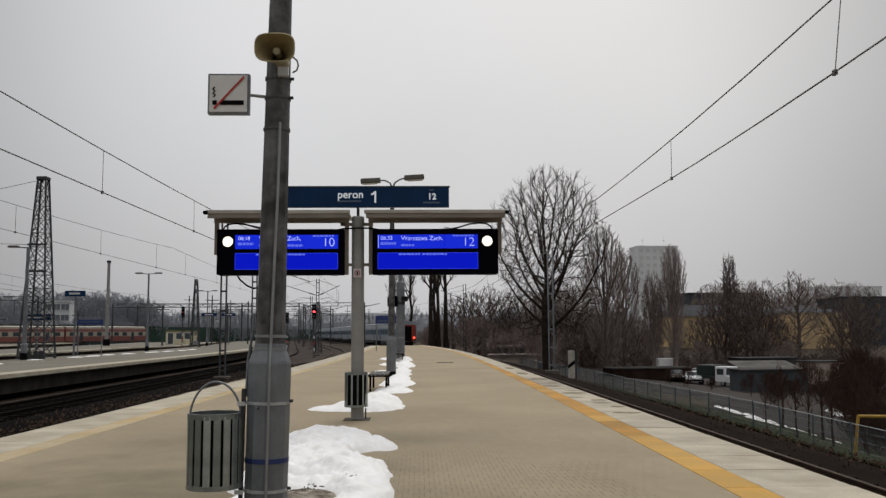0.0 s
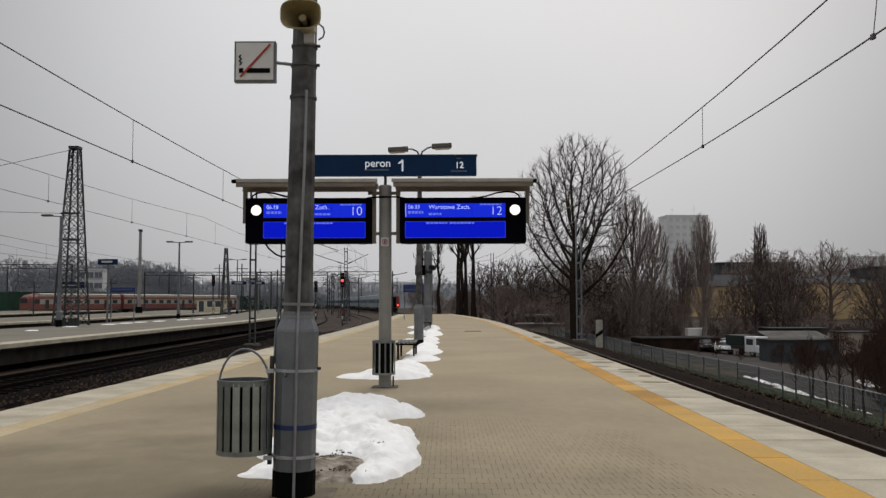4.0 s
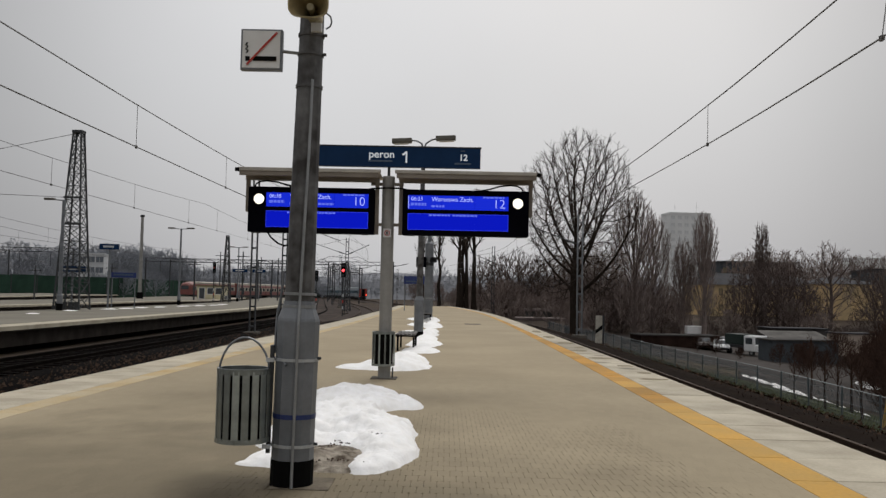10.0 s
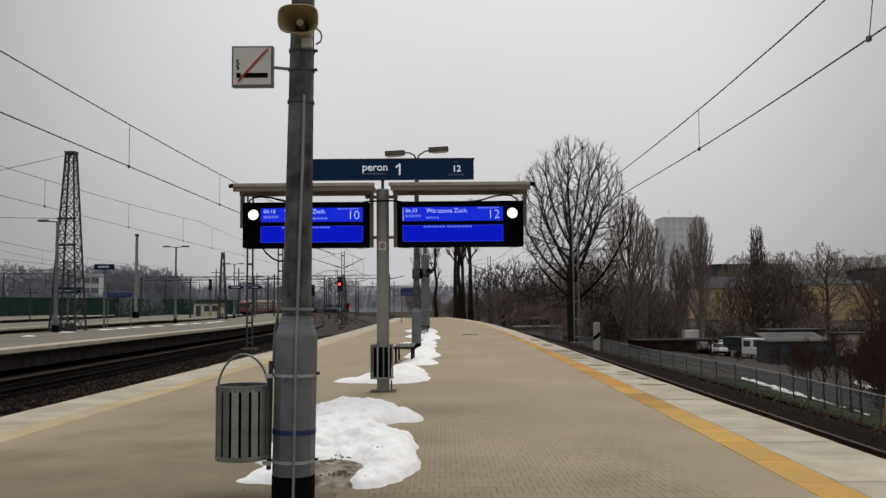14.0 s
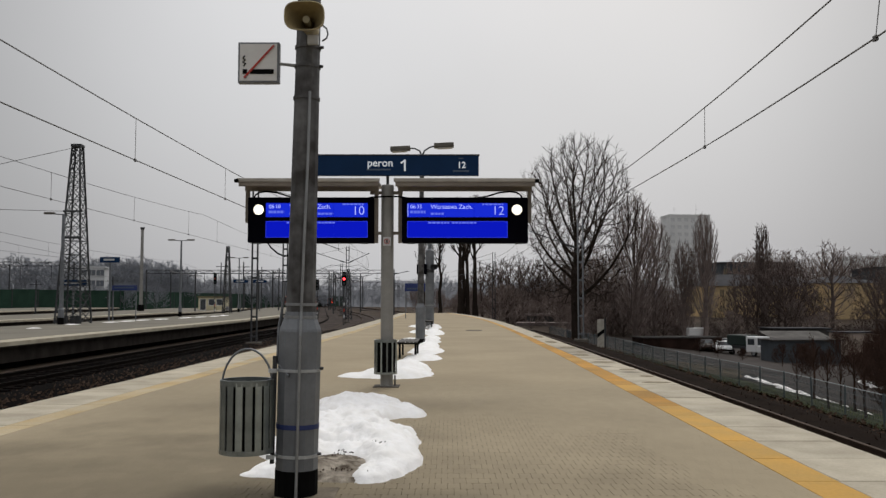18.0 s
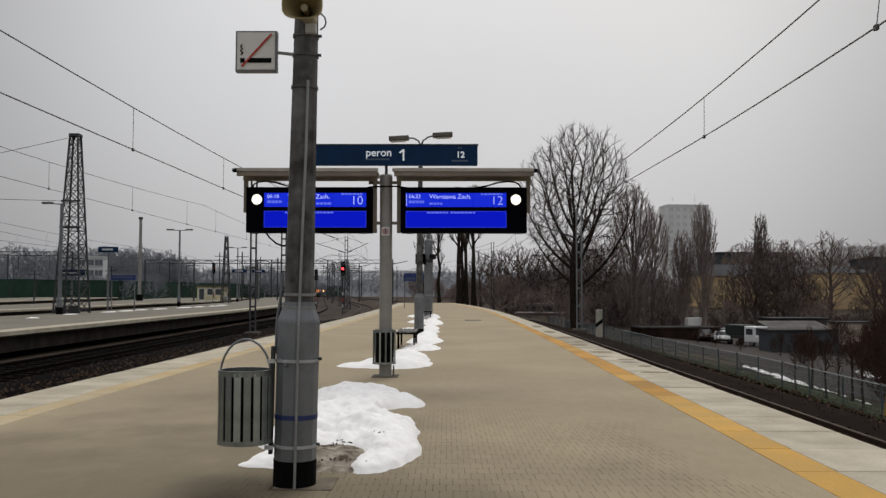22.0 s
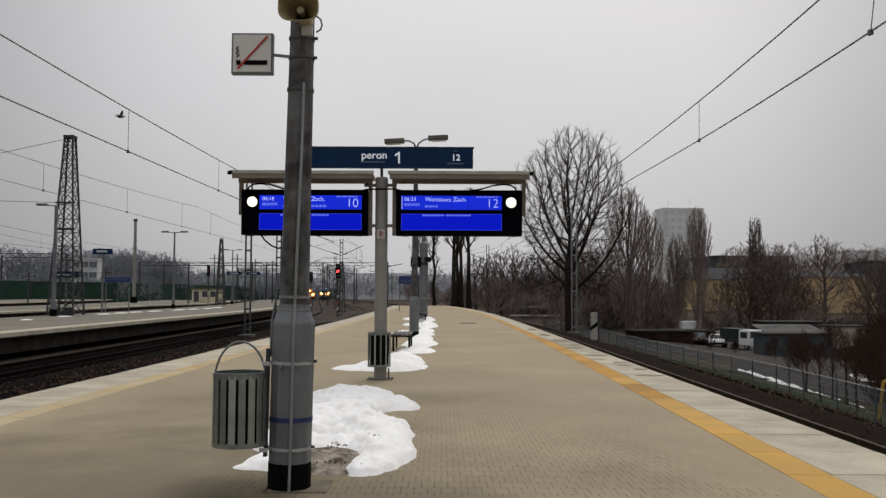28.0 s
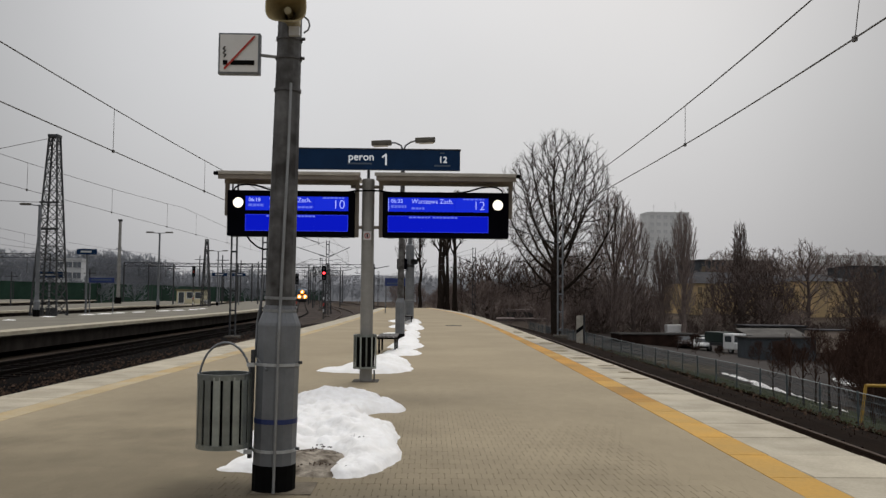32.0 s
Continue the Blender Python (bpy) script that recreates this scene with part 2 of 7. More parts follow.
GRASS = mat("winter_grass", (0.056, 0.068, 0.026), 0.95, vary=0.4, scale=0.8, fine=20, bump=0.6, dark=(0.030, 0.029, 0.017), spec=0.04)
DEAD_WEED = mat("dead_weed", (0.015, 0.0068, 0.0045), 0.95, vary=0.4, scale=1, fine=20, spec=0.02)
EARTH = mat("sandy_earth", (0.115, 0.094, 0.070), 0.95, vary=0.4, scale=0.9, fine=12, bump=0.6, dark=(0.062, 0.052, 0.036), spec=0.03)
BRUSH = mat("dead_brush", (0.066, 0.040, 0.031), 0.95, vary=0.4, scale=1, fine=20, each=0.3, spec=0.03)
ASPHALT = mat("asphalt", (0.047, 0.039, 0.035), 0.85, vary=0.25, scale=0.4, fine=20, spec=0.10)
SNOW = mat("old_snow", (0.96, 0.96, 0.955), 0.75, vary=0.08, scale=5.0, fine=26, bump=0.6, dark=(0.88, 0.87, 0.845))
SLUSH = mat("dirty_snow", (0.40, 0.355, 0.29), 0.85, vary=0.6, scale=7, fine=30, bump=1.0, dark=(0.085, 0.066, 0.048), spec=0.10)
GALV = mat("galvanised_paint", (0.185, 0.197, 0.212), 0.45, 0.3, vary=0.22, scale=3.0, fine=30, bump=0.08, dark=(0.130, 0.139, 0.150))
SHAFT = mat("weathered_shaft", (0.13, 0.13, 0.13), 0.6, 0.2, vary=0.5, scale=5.5, fine=28, bump=0.15, dark=(0.034, 0.031, 0.030))
GALV_LIGHT = mat("grey_post_paint", (0.29, 0.285, 0.27), 0.5, 0.2, vary=0.2, scale=2.2, fine=25, bump=0.06)
STEEL = mat("zinc_steel", (0.28, 0.29, 0.295), 0.45, 0.5, vary=0.2, scale=6, fine=40, bump=0.05)
CLAMP_STEEL = mat("bare_clamp_steel", (0.46, 0.48, 0.49), 0.4, 0.3, vary=0.25, scale=9, fine=40, bump=0.05)
BIN_GREY = mat("bin_paint", (0.35, 0.385, 0.37), 0.30, 0.6, vary=0.3, scale=7, fine=40, bump=0.08, each=0.42)
BIN_DARK = mat("bin_liner", (0.008, 0.008, 0.008), 0.9, vary=0.3, scale=5, fine=40, spec=0.02)
BLACK = mat("black_paint", (0.005, 0.005, 0.005), 0.85, vary=0.4, scale=6, fine=40, spec=0.06)
BLUE_TAPE = mat("blue_tape", (0.02, 0.035, 0.13), 0.5, vary=0.2, scale=9, fine=40)
CASE = mat("display_case", (0.003, 0.003, 0.006), 0.9, vary=0.3, scale=4, fine=30, bump=0.0, spec=0.02)
BEIGE = mat("beige_frame", (0.22, 0.19, 0.155), 0.6, 0.1, vary=0.2, scale=4, fine=30)
CANOPY = mat("canopy_sheet", (0.44, 0.41, 0.365), 0.6, 0.1, vary=0.25, scale=3, fine=20)
NAVY = mat("navy_sign", (0.007, 0.030, 0.085), 0.5, vary=0.15, scale=3, fine=20, bump=0.0, spec=0.1)
SMALL_PRINT = mat("small_print", (0.10, 0.135, 0.19), 0.5, vary=0.3, scale=30, fine=60, bump=0.0, spec=0.1)
SIGN_BLUE = mat("blue_sign", (0.018, 0.035, 0.15), 0.4, vary=0.15, scale=3, fine=20, bump=0.0)
WHITE = mat("white_paint", (0.78, 0.78, 0.77), 0.5, vary=0.08, scale=4, fine=30, bump=0.03)
PALE = mat("pale_grey_paint", (0.55, 0.56, 0.57), 0.5, vary=0.12, scale=4, fine=30, bump=0.03)
SIGN_FACE = mat("off_white_enamel", (0.68, 0.68, 0.665), 0.45, vary=0.1, scale=5, fine=30, bump=0.02)
RED = mat("red_paint", (0.42, 0.035, 0.022), 0.5, vary=0.15, scale=4, fine=30, bump=0.03)
CREAM = mat("horn_plastic", (0.50, 0.43, 0.25), 0.5, vary=0.2, scale=8, fine=40, bump=0.04, dark=(0.26, 0.23, 0.15))
HORN_IN = mat("horn_inside", (0.34, 0.27, 0.14), 0.6, vary=0.3, scale=8, fine=40)
LAMP_HEAD = mat("lamp_head", (0.13, 0.12, 0.10), 0.5, 0.2, vary=0.2, scale=5, fine=30)
LAMP_GLASS = glass("lamp_glass", (0.5, 0.5, 0.48), 0.2)
WIRE = mat("copper_wire", (0.125, 0.12, 0.115), 0.6, 0.3, vary=0.2, scale=2, fine=20, bump=0.0)
DARK_STEEL = mat("dark_steel", (0.05, 0.052, 0.055), 0.6, 0.3, vary=0.3, scale=3, fine=30)
MAST = mat("mast_grey", (0.055, 0.058, 0.062), 0.7, 0.2, vary=0.3, scale=2, fine=20)
WOOD = mat("bench_wood", (0.085, 0.078, 0.072), 0.7, vary=0.3, scale=6, fine=60, each=0.15)
LED_BLUE = glow("led_blue", (0.008, 0.024, 0.63), 1.0)
LED_BLUE_LOW = glow("led_blue_lower", (0.002, 0.008, 0.50), 1.0)
LED_TEXT = glow("led_text", (0.46, 0.54, 1.0), 1.0)
LED_FAINT = glow("led_border", (0.03, 0.05, 0.72), 1.0)
LED_DIM = glow("led_text_dim", (0.16, 0.22, 0.95), 0.8)
CLOCK = glow("clock_face", (1.0, 0.93, 0.76), 1.5)
RED_LAMP = glow("red_lamp", (1.0, 0.04, 0.05), 5.0)
HEADLAMP = glow("headlamp", (1.0, 0.62, 0.22), 14.0)
# Emissive amber for discs that imitate the glare round the headlamps.
LAMP_GLARE = glow("lamp_glare", (1.0, 0.30, 0.04), 2.0)
# White sign lettering with a faint emission.
LETTER = glow("glowing_letter", (0.82, 0.86, 0.9), 0.6)
TAIL_LAMP = glow("tail_lamp", (1.0, 0.06, 0.03), 4.0)
FENCE = mat("fence_mesh", (0.090, 0.112, 0.122), 0.6, 0.2, vary=0.2, scale=2, fine=20, bump=0.0)
GREEN_WALL = mat("noise_barrier", (0.030, 0.066, 0.046), 0.85, vary=0.3, scale=0.3, fine=4, each=0.12, spec=0.10)
YELLOW_WALL = mat("ochre_render", (0.60, 0.43, 0.23), 0.9, vary=0.3, scale=0.3, fine=5, dark=(0.38, 0.295, 0.175), spec=0.10)
KIOSK_ROOF = mat("olive_roof_edge", (0.16, 0.135, 0.07), 0.8, vary=0.3, scale=1, fine=10)
GREY_PANE = mat("grey_pane", (0.15, 0.165, 0.185), 0.4, vary=0.2, scale=1, fine=8, bump=0.0, spec=0.2)
KIOSK = mat("kiosk_yellow", (0.60, 0.55, 0.37), 0.8, vary=0.12, scale=1, fine=10)
WHITE_WALL = mat("white_render", (0.58, 0.59, 0.60), 0.9, vary=0.12, scale=0.4, fine=5)
# Panel colour raised towards the sky's tone to carry the haze.
TOWER_WALL = mat("tower_panels", (0.76, 0.77, 0.765), 0.9, vary=0.14, scale=0.15, fine=3)
ROOF_DARK = mat("bitumen_roof", (0.06, 0.06, 0.065), 0.9, vary=0.3, scale=0.6, fine=8, spec=0.10)
ROOF_OLD = mat("weathered_roof", (0.075, 0.07, 0.066), 0.9, vary=0.4, scale=0.5, fine=8, spec=0.1)
# Far panes lightened nearly to the wall colour, again for haze.
HAZY_PANE = mat("hazy_pane", (0.64, 0.655, 0.66), 0.4, vary=0.15, scale=0.5, fine=5, bump=0.0)
ROOF_PALE = mat("metal_roof", (0.125, 0.117, 0.108), 0.8, vary=0.45, scale=0.5, fine=8, spec=0.1)
SHED_WALL = mat("shed_wall", (0.075, 0.085, 0.095), 0.8, vary=0.3, scale=0.7, fine=8, spec=0.10)
SHED_PINK = mat("shed_plaster", (0.50, 0.41, 0.345), 0.9, vary=0.25, scale=0.6, fine=8, spec=0.10)
DULL_PANE = mat("dull_pane", (0.20, 0.165, 0.115), 0.8, vary=0.2, scale=1, fine=8, bump=0.0, spec=0.05)
PANE = glass("window_pane", (0.05, 0.058, 0.065), 0.12)
BARK = mat("bark", (0.070, 0.053, 0.042), 0.95, vary=0.3, scale=3, fine=20, bump=0.5, spec=0.10)
TWIG = mat("twigs", (0.125, 0.098, 0.080), 0.95, vary=0.3, scale=2, fine=20, bump=0.0, spec=0.10)
TWIG_BIG = mat("brown_black_twigs", (0.066, 0.050, 0.042), 0.95, vary=0.3, scale=2, fine=20, bump=0.0, spec=0.05)
# Far twigs carry the haze as a pale blue-grey in their colour.
TWIG_FAR_HAZED = mat("hazed_far_twigs", (0.29, 0.305, 0.335), 0.95, vary=0.25, scale=2, fine=20, bump=0.0, spec=0.05)
DARK_BARK = mat("dark_bark", (0.034, 0.026, 0.021), 0.95, vary=0.3, scale=3, fine=20, bump=0.4, spec=0.05)
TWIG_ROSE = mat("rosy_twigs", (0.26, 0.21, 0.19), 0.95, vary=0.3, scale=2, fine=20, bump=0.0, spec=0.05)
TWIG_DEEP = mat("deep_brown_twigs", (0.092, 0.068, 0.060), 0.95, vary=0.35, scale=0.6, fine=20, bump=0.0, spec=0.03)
# Brown twigs with mist mixed into the colour, for the farther woods.
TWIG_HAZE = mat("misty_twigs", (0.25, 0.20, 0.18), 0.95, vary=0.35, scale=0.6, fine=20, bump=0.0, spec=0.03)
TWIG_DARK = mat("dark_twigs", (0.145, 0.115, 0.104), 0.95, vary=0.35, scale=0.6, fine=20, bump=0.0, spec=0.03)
GARAGE_RED = mat("garage_boards", (0.040, 0.024, 0.019), 0.9, vary=0.45, scale=0.9, fine=9, spec=0.05)
BOARD = mat("weathered_board", (0.42, 0.39, 0.33), 0.7, vary=0.25, scale=5, fine=30)
CAR_WHITE = mat("white_car_paint", (0.72, 0.73, 0.73), 0.3, vary=0.06, scale=2, fine=20, bump=0.0)
CAR_DARK = mat("dark_car_paint", (0.05, 0.055, 0.06), 0.3, vary=0.1, scale=2, fine=20, bump=0.0)
CAR_BROWN = mat("brown_car_paint", (0.035, 0.020, 0.016), 0.4, vary=0.1, scale=2, fine=20, bump=0.0)
TARP = mat("green_tarpaulin", (0.009, 0.020, 0.016), 0.7, vary=0.2, scale=2, fine=20)
TYRE = mat("tyre", (0.02, 0.02, 0.02), 0.9, vary=0.2, scale=4, fine=20)
YELLOW_PIPE = mat("yellow_pipe", (0.42, 0.25, 0.03), 0.5, vary=0.2, scale=4, fine=30)
TRAIN_RED = mat("train_red", (0.21, 0.07, 0.058), 0.45, vary=0.15, scale=0.6, fine=8, bump=0.0)
TRAIN_CREAM = mat("train_cream", (0.37, 0.335, 0.27), 0.45, vary=0.12, scale=0.6, fine=8, bump=0.0)
TRAIN_BLUE = mat("train_blue_grey", (0.085, 0.155, 0.22), 0.5, vary=0.12, scale=0.6, fine=8, bump=0.0)
TRAIN_GREY = mat("train_grey", (0.27, 0.30, 0.325), 0.5, vary=0.12, scale=0.6, fine=8, bump=0.0)
TRAIN_END = mat("train_end_red", (0.30, 0.045, 0.03), 0.6, vary=0.2, scale=1.5, fine=10, bump=0.0)
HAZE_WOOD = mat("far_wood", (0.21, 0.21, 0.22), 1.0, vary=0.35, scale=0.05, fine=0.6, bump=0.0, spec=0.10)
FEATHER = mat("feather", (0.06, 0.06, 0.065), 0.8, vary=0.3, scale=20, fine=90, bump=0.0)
# The ridges' pale tone and faint emission stand in for haze.
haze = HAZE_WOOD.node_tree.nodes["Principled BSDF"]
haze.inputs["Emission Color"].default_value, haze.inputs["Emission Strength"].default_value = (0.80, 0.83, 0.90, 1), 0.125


# ---- building helpers ----
def link(name, bm, material, smooth=False):
    me = bpy.data.meshes.new(name)
    bm.to_mesh(me)
    bm.free()
    me.materials.append(material)
    if smooth:
        me.polygons.foreach_set("use_smooth", [True] * len(me.polygons))
    return new(name, me)


def part(name, bm, material, parent, label="", smooth=False):
    """One mesh object under a thing or under a part; its points are in the thing's space."""
    ob = link(name, bm, material, smooth)
    ob.parent = parent
    if label:
        tagged(ob, label)
    return ob


def share(name, mesh, parent, m=None):
    ob = new(name, mesh)
    ob.parent = parent
    if m is not None:
        ob.matrix_basis = m
    return ob


def thing(name, label, category, x=0.0, y=0.0, z=0.0, turn=0.0, group="", kind=""):
    ob = new(name)
    ob.empty_display_size = 0.2
    ob.matrix_basis = pose(x, y, z, 0, 0, turn)
    return tagged(ob, label, category, group, kind)


def box(x0, x1, y0, y1, z0, z1, bm=None, m=None):
    bm = bm or bmesh.new()
    v = [bm.verts.new((x, y, z)) for x in (x0, x1) for y in (y0, y1) for z in (z0, z1)]
    if m is not None:
        for p in v:
            p.co = m @ p.co
    for f in ((0, 1, 3, 2), (4, 6, 7, 5), (0, 4, 5, 1), (2, 3, 7, 6), (0, 2, 6, 4), (1, 5, 7, 3)):
        bm.faces.new([v[i] for i in f])
    return bm


def soft_box(x0, x1, y0, y1, z0, z1, r=0.01, seg=2):
    bm = box(x0, x1, y0, y1, z0, z1)
    bmesh.ops.bevel(bm, geom=bm.edges[:], offset=r, segments=seg, affect="EDGES", profile=0.6)
    return bm


def tube(points, radii, n=8, bm=None, cap=True):
    """A round bar through the points; radii is one number or one for each point."""
    bm = bm or bmesh.new()
    pts = [Vector(p) for p in points]
    if not hasattr(radii, "__len__"):
        radii = [radii] * len(pts)
    rings, side = [], None
    for i, p in enumerate(pts):
        d = (pts[min(i + 1, len(pts) - 1)] - pts[max(i - 1, 0)])
        d = d.normalized() if d.length > 1e-9 else Vector((0, 0, 1))
        if side is None:
            side = d.orthogonal().normalized()
        side = (side - d * side.dot(d))
        side = side.normalized() if side.length > 1e-6 else d.orthogonal().normalized()
        up = d.cross(side)
        rings.append([bm.verts.new(p + (side * math.cos(a) + up * math.sin(a)) * radii[i]) for a in (2 * math.pi * k / n for k in range(n))])
    for a, b in zip(rings, rings[1:]):
        for k in range(n):
            bm.faces.new((a[k], a[(k + 1) % n], b[(k + 1) % n], b[k]))
    if cap and n > 2:
        bm.faces.new(rings[0][::-1])
        bm.faces.new(rings[-1])
    return bm


def lathe(profile, n=24, bm=None, x=0.0, y=0.0):
    """A turned form from (radius, height) pairs."""
    bm = bm or bmesh.new()
    rings = [[bm.verts.new((x + r * math.cos(2 * math.pi * k / n), y + r * math.sin(2 * math.pi * k / n), z)) for k in range(n)] for r, z in profile]
    for a, b in zip(rings, rings[1:]):
        for k in range(n):
            bm.faces.new((a[k], a[(k + 1) % n], b[(k + 1) % n], b[k]))
    bm.faces.new(rings[0][::-1])
    bm.faces.new(rings[-1])
    return bm


def raw(name, verts, faces, material, parent=None, smooth=False):
    me = bpy.data.meshes.new(name)
    me.from_pydata(verts, [], faces)
    me.materials.append(material)
    if smooth:
        me.polygons.foreach_set("use_smooth", [True] * len(me.polygons))
    ob = new(name, me)
    if parent is not None:
        ob.parent = parent
    return ob


def letters(body, size, x, y, z, material, parent, name="lettering", align="LEFT", depth=0.004, bold=0.0):
    """Raised letters that face the camera's side (towards -y)."""
    cu = bpy.data.curves.new(name, "FONT")
    cu.body, cu.size, cu.align_x, cu.extrude, cu.offset = body, size, align, depth, bold
    ob = bpy.data.objects.new(name, cu)
    scene.collection.objects.link(ob)
    bpy.context.view_layer.update()
    me = bpy.data.meshes.new_from_object(ob.evaluated_get(bpy.context.evaluated_depsgraph_get()))
    bpy.data.objects.remove(ob)
    me.materials.clear()
    me.materials.append(material)
    o = new(name, me)
    o.parent = parent
    o.matrix_basis = pose(x, y, z, 90, 0, 0)
    return o


# ---- the plan: lines of the tracks and edges, x by y ----
Y_AXIS = np.arange(-80.0, 1200.0, 1.0)


def line_of(x_near, knots):
    """x along y for a line that starts at x_near at y 0, from its slope at some places."""
    s = np.interp(Y_AXIS, [k[0] for k in knots], [k[1] for k in knots])
    x = np.cumsum(s)
    return x - np.interp(0, Y_AXIS, x) + x_near


RIGHT_EDGE = line_of(4.07, [(-80, 0.0), (38, -0.001), (55, -0.015), (75, -0.055), (100, -0.11), (130, -0.18), (300, -0.18), (350, -0.3)])
WIRE_RIGHT = line_of(5.83, [(-80, -0.010), (15, -0.012), (66, -0.014), (130, -0.18), (300, -0.18), (350, -0.3)])
LEFT_EDGE = line_of(-6.15, [(-80, 0.012), (10, 0.018), (30, 0.018), (55, -0.002), (85, -0.008), (110, -0.03), (160, -0.03)])
BEND_LEFT = line_of(-6.15, [(-80, 0.012), (10, 0.018), (30, 0.018), (80, -0.045), (140, -0.17), (300, -0.17), (350, -0.28)])
WIRE_FAR = line_of(-13.5, [(-80, 0.0), (60, 0.0), (125, -0.147), (290, -0.147), (340, -0.25)])
EDGE_2 = WIRE_FAR - 2.0
TRACK_FAR = WIRE_FAR + np.interp(Y_AXIS, [60, 130], [0.75, 0.0])
FENCE_LINE = np.interp(Y_AXIS, [-80, 0, 25, 48, 80, 112], [13.4, 13.2, 12.95, 12.85, 11.75, 10.4])


def yellow_off(y):
    """From the platform's right edge in to the middle of the yellow line."""
    return float(np.interp(y, [0, 6.5, 10, 22, 60, 100], [1.13, 1.09, 1.02, 0.87, 0.80, 0.74]))


def yellow_half(y):
    return float(np.interp(y, [0, 20, 40], [0.175, 0.19, 0.13]))


def at(line, y):
    return float(np.interp(y, Y_AXIS, line))


def steps(*spans):
    ys = []
    for a, b, d in spans:
        ys += list(np.arange(a, b - 1e-6, d))
    return ys + [spans[-1][1]]


def strip(name, rows, material, parent=None, closed=False):
    """A swept sheet: each row is a list of points across."""
    verts, faces, n = [], [], len(rows[0])
    for r in rows:
        verts += [tuple(p) for p in r]
    for i in range(len(rows) - 1):
        for k in range(n - 1):
            a = i * n + k
            faces.append((a, a + 1, a + n + 1, a + n))
    return raw(name, verts, faces, material, parent)


# ---- the ground: ballast level by the tracks, a bank down to the street on the right ----
def ground_z(x, y):
    u = x - at(RIGHT_EDGE, min(y, 1150))
    if -80 < y < 112:
        u = 9.2 + x - at(FENCE_LINE, y)
    elif y < 160:
        u += (9.2 + at(RIGHT_EDGE, 112) - 10.4) * (160 - y) / 48
    z = float(np.interp(u, [3.7, 5.6, 9.2, 13.5, 17.0, 30.0, 34.0, 60, 400], [-1.05, -1.55, -2.42, -3.26, -3.4, -4.5, -4.6, -4.6, -3.0]))
    if y > 105:
        k = min(1.0, (y - 105) / 60)
        z = z * (1 - k) + max(z, -1.6) * k
    return z + 0.12 * noise.noise(Vector((x * 0.07, y * 0.07, 3))) * min(1.0, max(0.0, (u - 4) / 6) + max(0.0, (-60 - x) / 30))


def build_ground():
    xs = [-2500, -1200, -600, -350, -220, -150, -110, -90, -70, -50, -30, -15, -6, 2, 6] + list(np.arange(7, 30, 0.75)) + [33, 37, 42, 50, 60, 75, 95, 120, 150, 200, 300, 450, 700, 1200, 2500]
    ys = [-300, -120, -60, -30] + list(np.arange(-12, 90, 2.0)) + list(np.arange(90, 200, 5.0)) + [210, 230, 260, 300, 360, 450, 600, 900, 1500, 2600]
    rows = [[(x, y, ground_z(x, y)) for x in xs] for y in ys]
    ob = strip("ground", rows, GROUND)
    tagged(ob, "brown winter ground falling from the railway to the street", "ground", kind="structure")
    # grass on the bank behind the fence
    us = np.arange(-0.9, 4.6, 0.6)
    rows = [[(at(FENCE_LINE, y) + u, y, ground_z(at(FENCE_LINE, y) + u, y) + 0.12) for u in us] for y in steps((-8, 80, 2.0))]
    tagged(strip("grass_bank", rows, GRASS), "dull green winter grass on the bank beside the fence", "grass", kind="structure")
    # trodden earth where the bank meets the yard
    rows = []
    for y in steps((52, 66, 1.0)):
        wide = 2.6 * math.sin(math.pi * (y - 51.5) / 15) + 0.4 * noise.noise(Vector((0, y * 0.5, 2)))
        mid = at(FENCE_LINE, y) + 4.6 + 0.5 * noise.noise(Vector((3, y * 0.3, 2)))
        rows.append([(mid + wide * k, y, ground_z(mid + wide * k, y) + 0.15) for k in np.linspace(-1, 1, 8)])
    tagged(strip("bare_earth", rows, EARTH), "trodden sandy earth at the foot of the bank", "earth", kind="structure")
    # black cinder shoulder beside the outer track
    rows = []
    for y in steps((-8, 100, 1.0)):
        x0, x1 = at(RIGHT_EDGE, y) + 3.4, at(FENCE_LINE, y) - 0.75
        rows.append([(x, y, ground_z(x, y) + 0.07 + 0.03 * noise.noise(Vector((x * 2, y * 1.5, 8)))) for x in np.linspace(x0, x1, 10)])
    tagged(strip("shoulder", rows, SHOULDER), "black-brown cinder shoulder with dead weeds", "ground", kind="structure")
    # street at the foot of the bank, widening into a yard
    rows = [[(at(RIGHT_EDGE, y) + u, y, ground_z(at(RIGHT_EDGE, y) + u, y) + 0.03) for u in np.linspace(14.2, 24 + max(0, (y - 40) * 0.5), 10)] for y in steps((-8, 116, 4.0))]
    tagged(strip("road", rows, ASPHALT), "wet grey asphalt street and yard below the railway bank", "road", kind="structure")


def ballast_bed(name, line, y0, y1, half=2.2, m=BALLAST):
    ys = steps((y0, 130, 4.0), (130, y1, 12.0))
    rows = []
    for y in ys:
        x = at(line, y)
        rows.append([(x - half - 0.5, y, -1.06), (x - half + 0.3, y, -0.93), (x - 0.9, y, -0.915), (x + 0.9, y, -0.915), (x + half - 0.3, y, -0.93), (x + half + 0.5, y, -1.06)])
    return strip(name, rows, m)


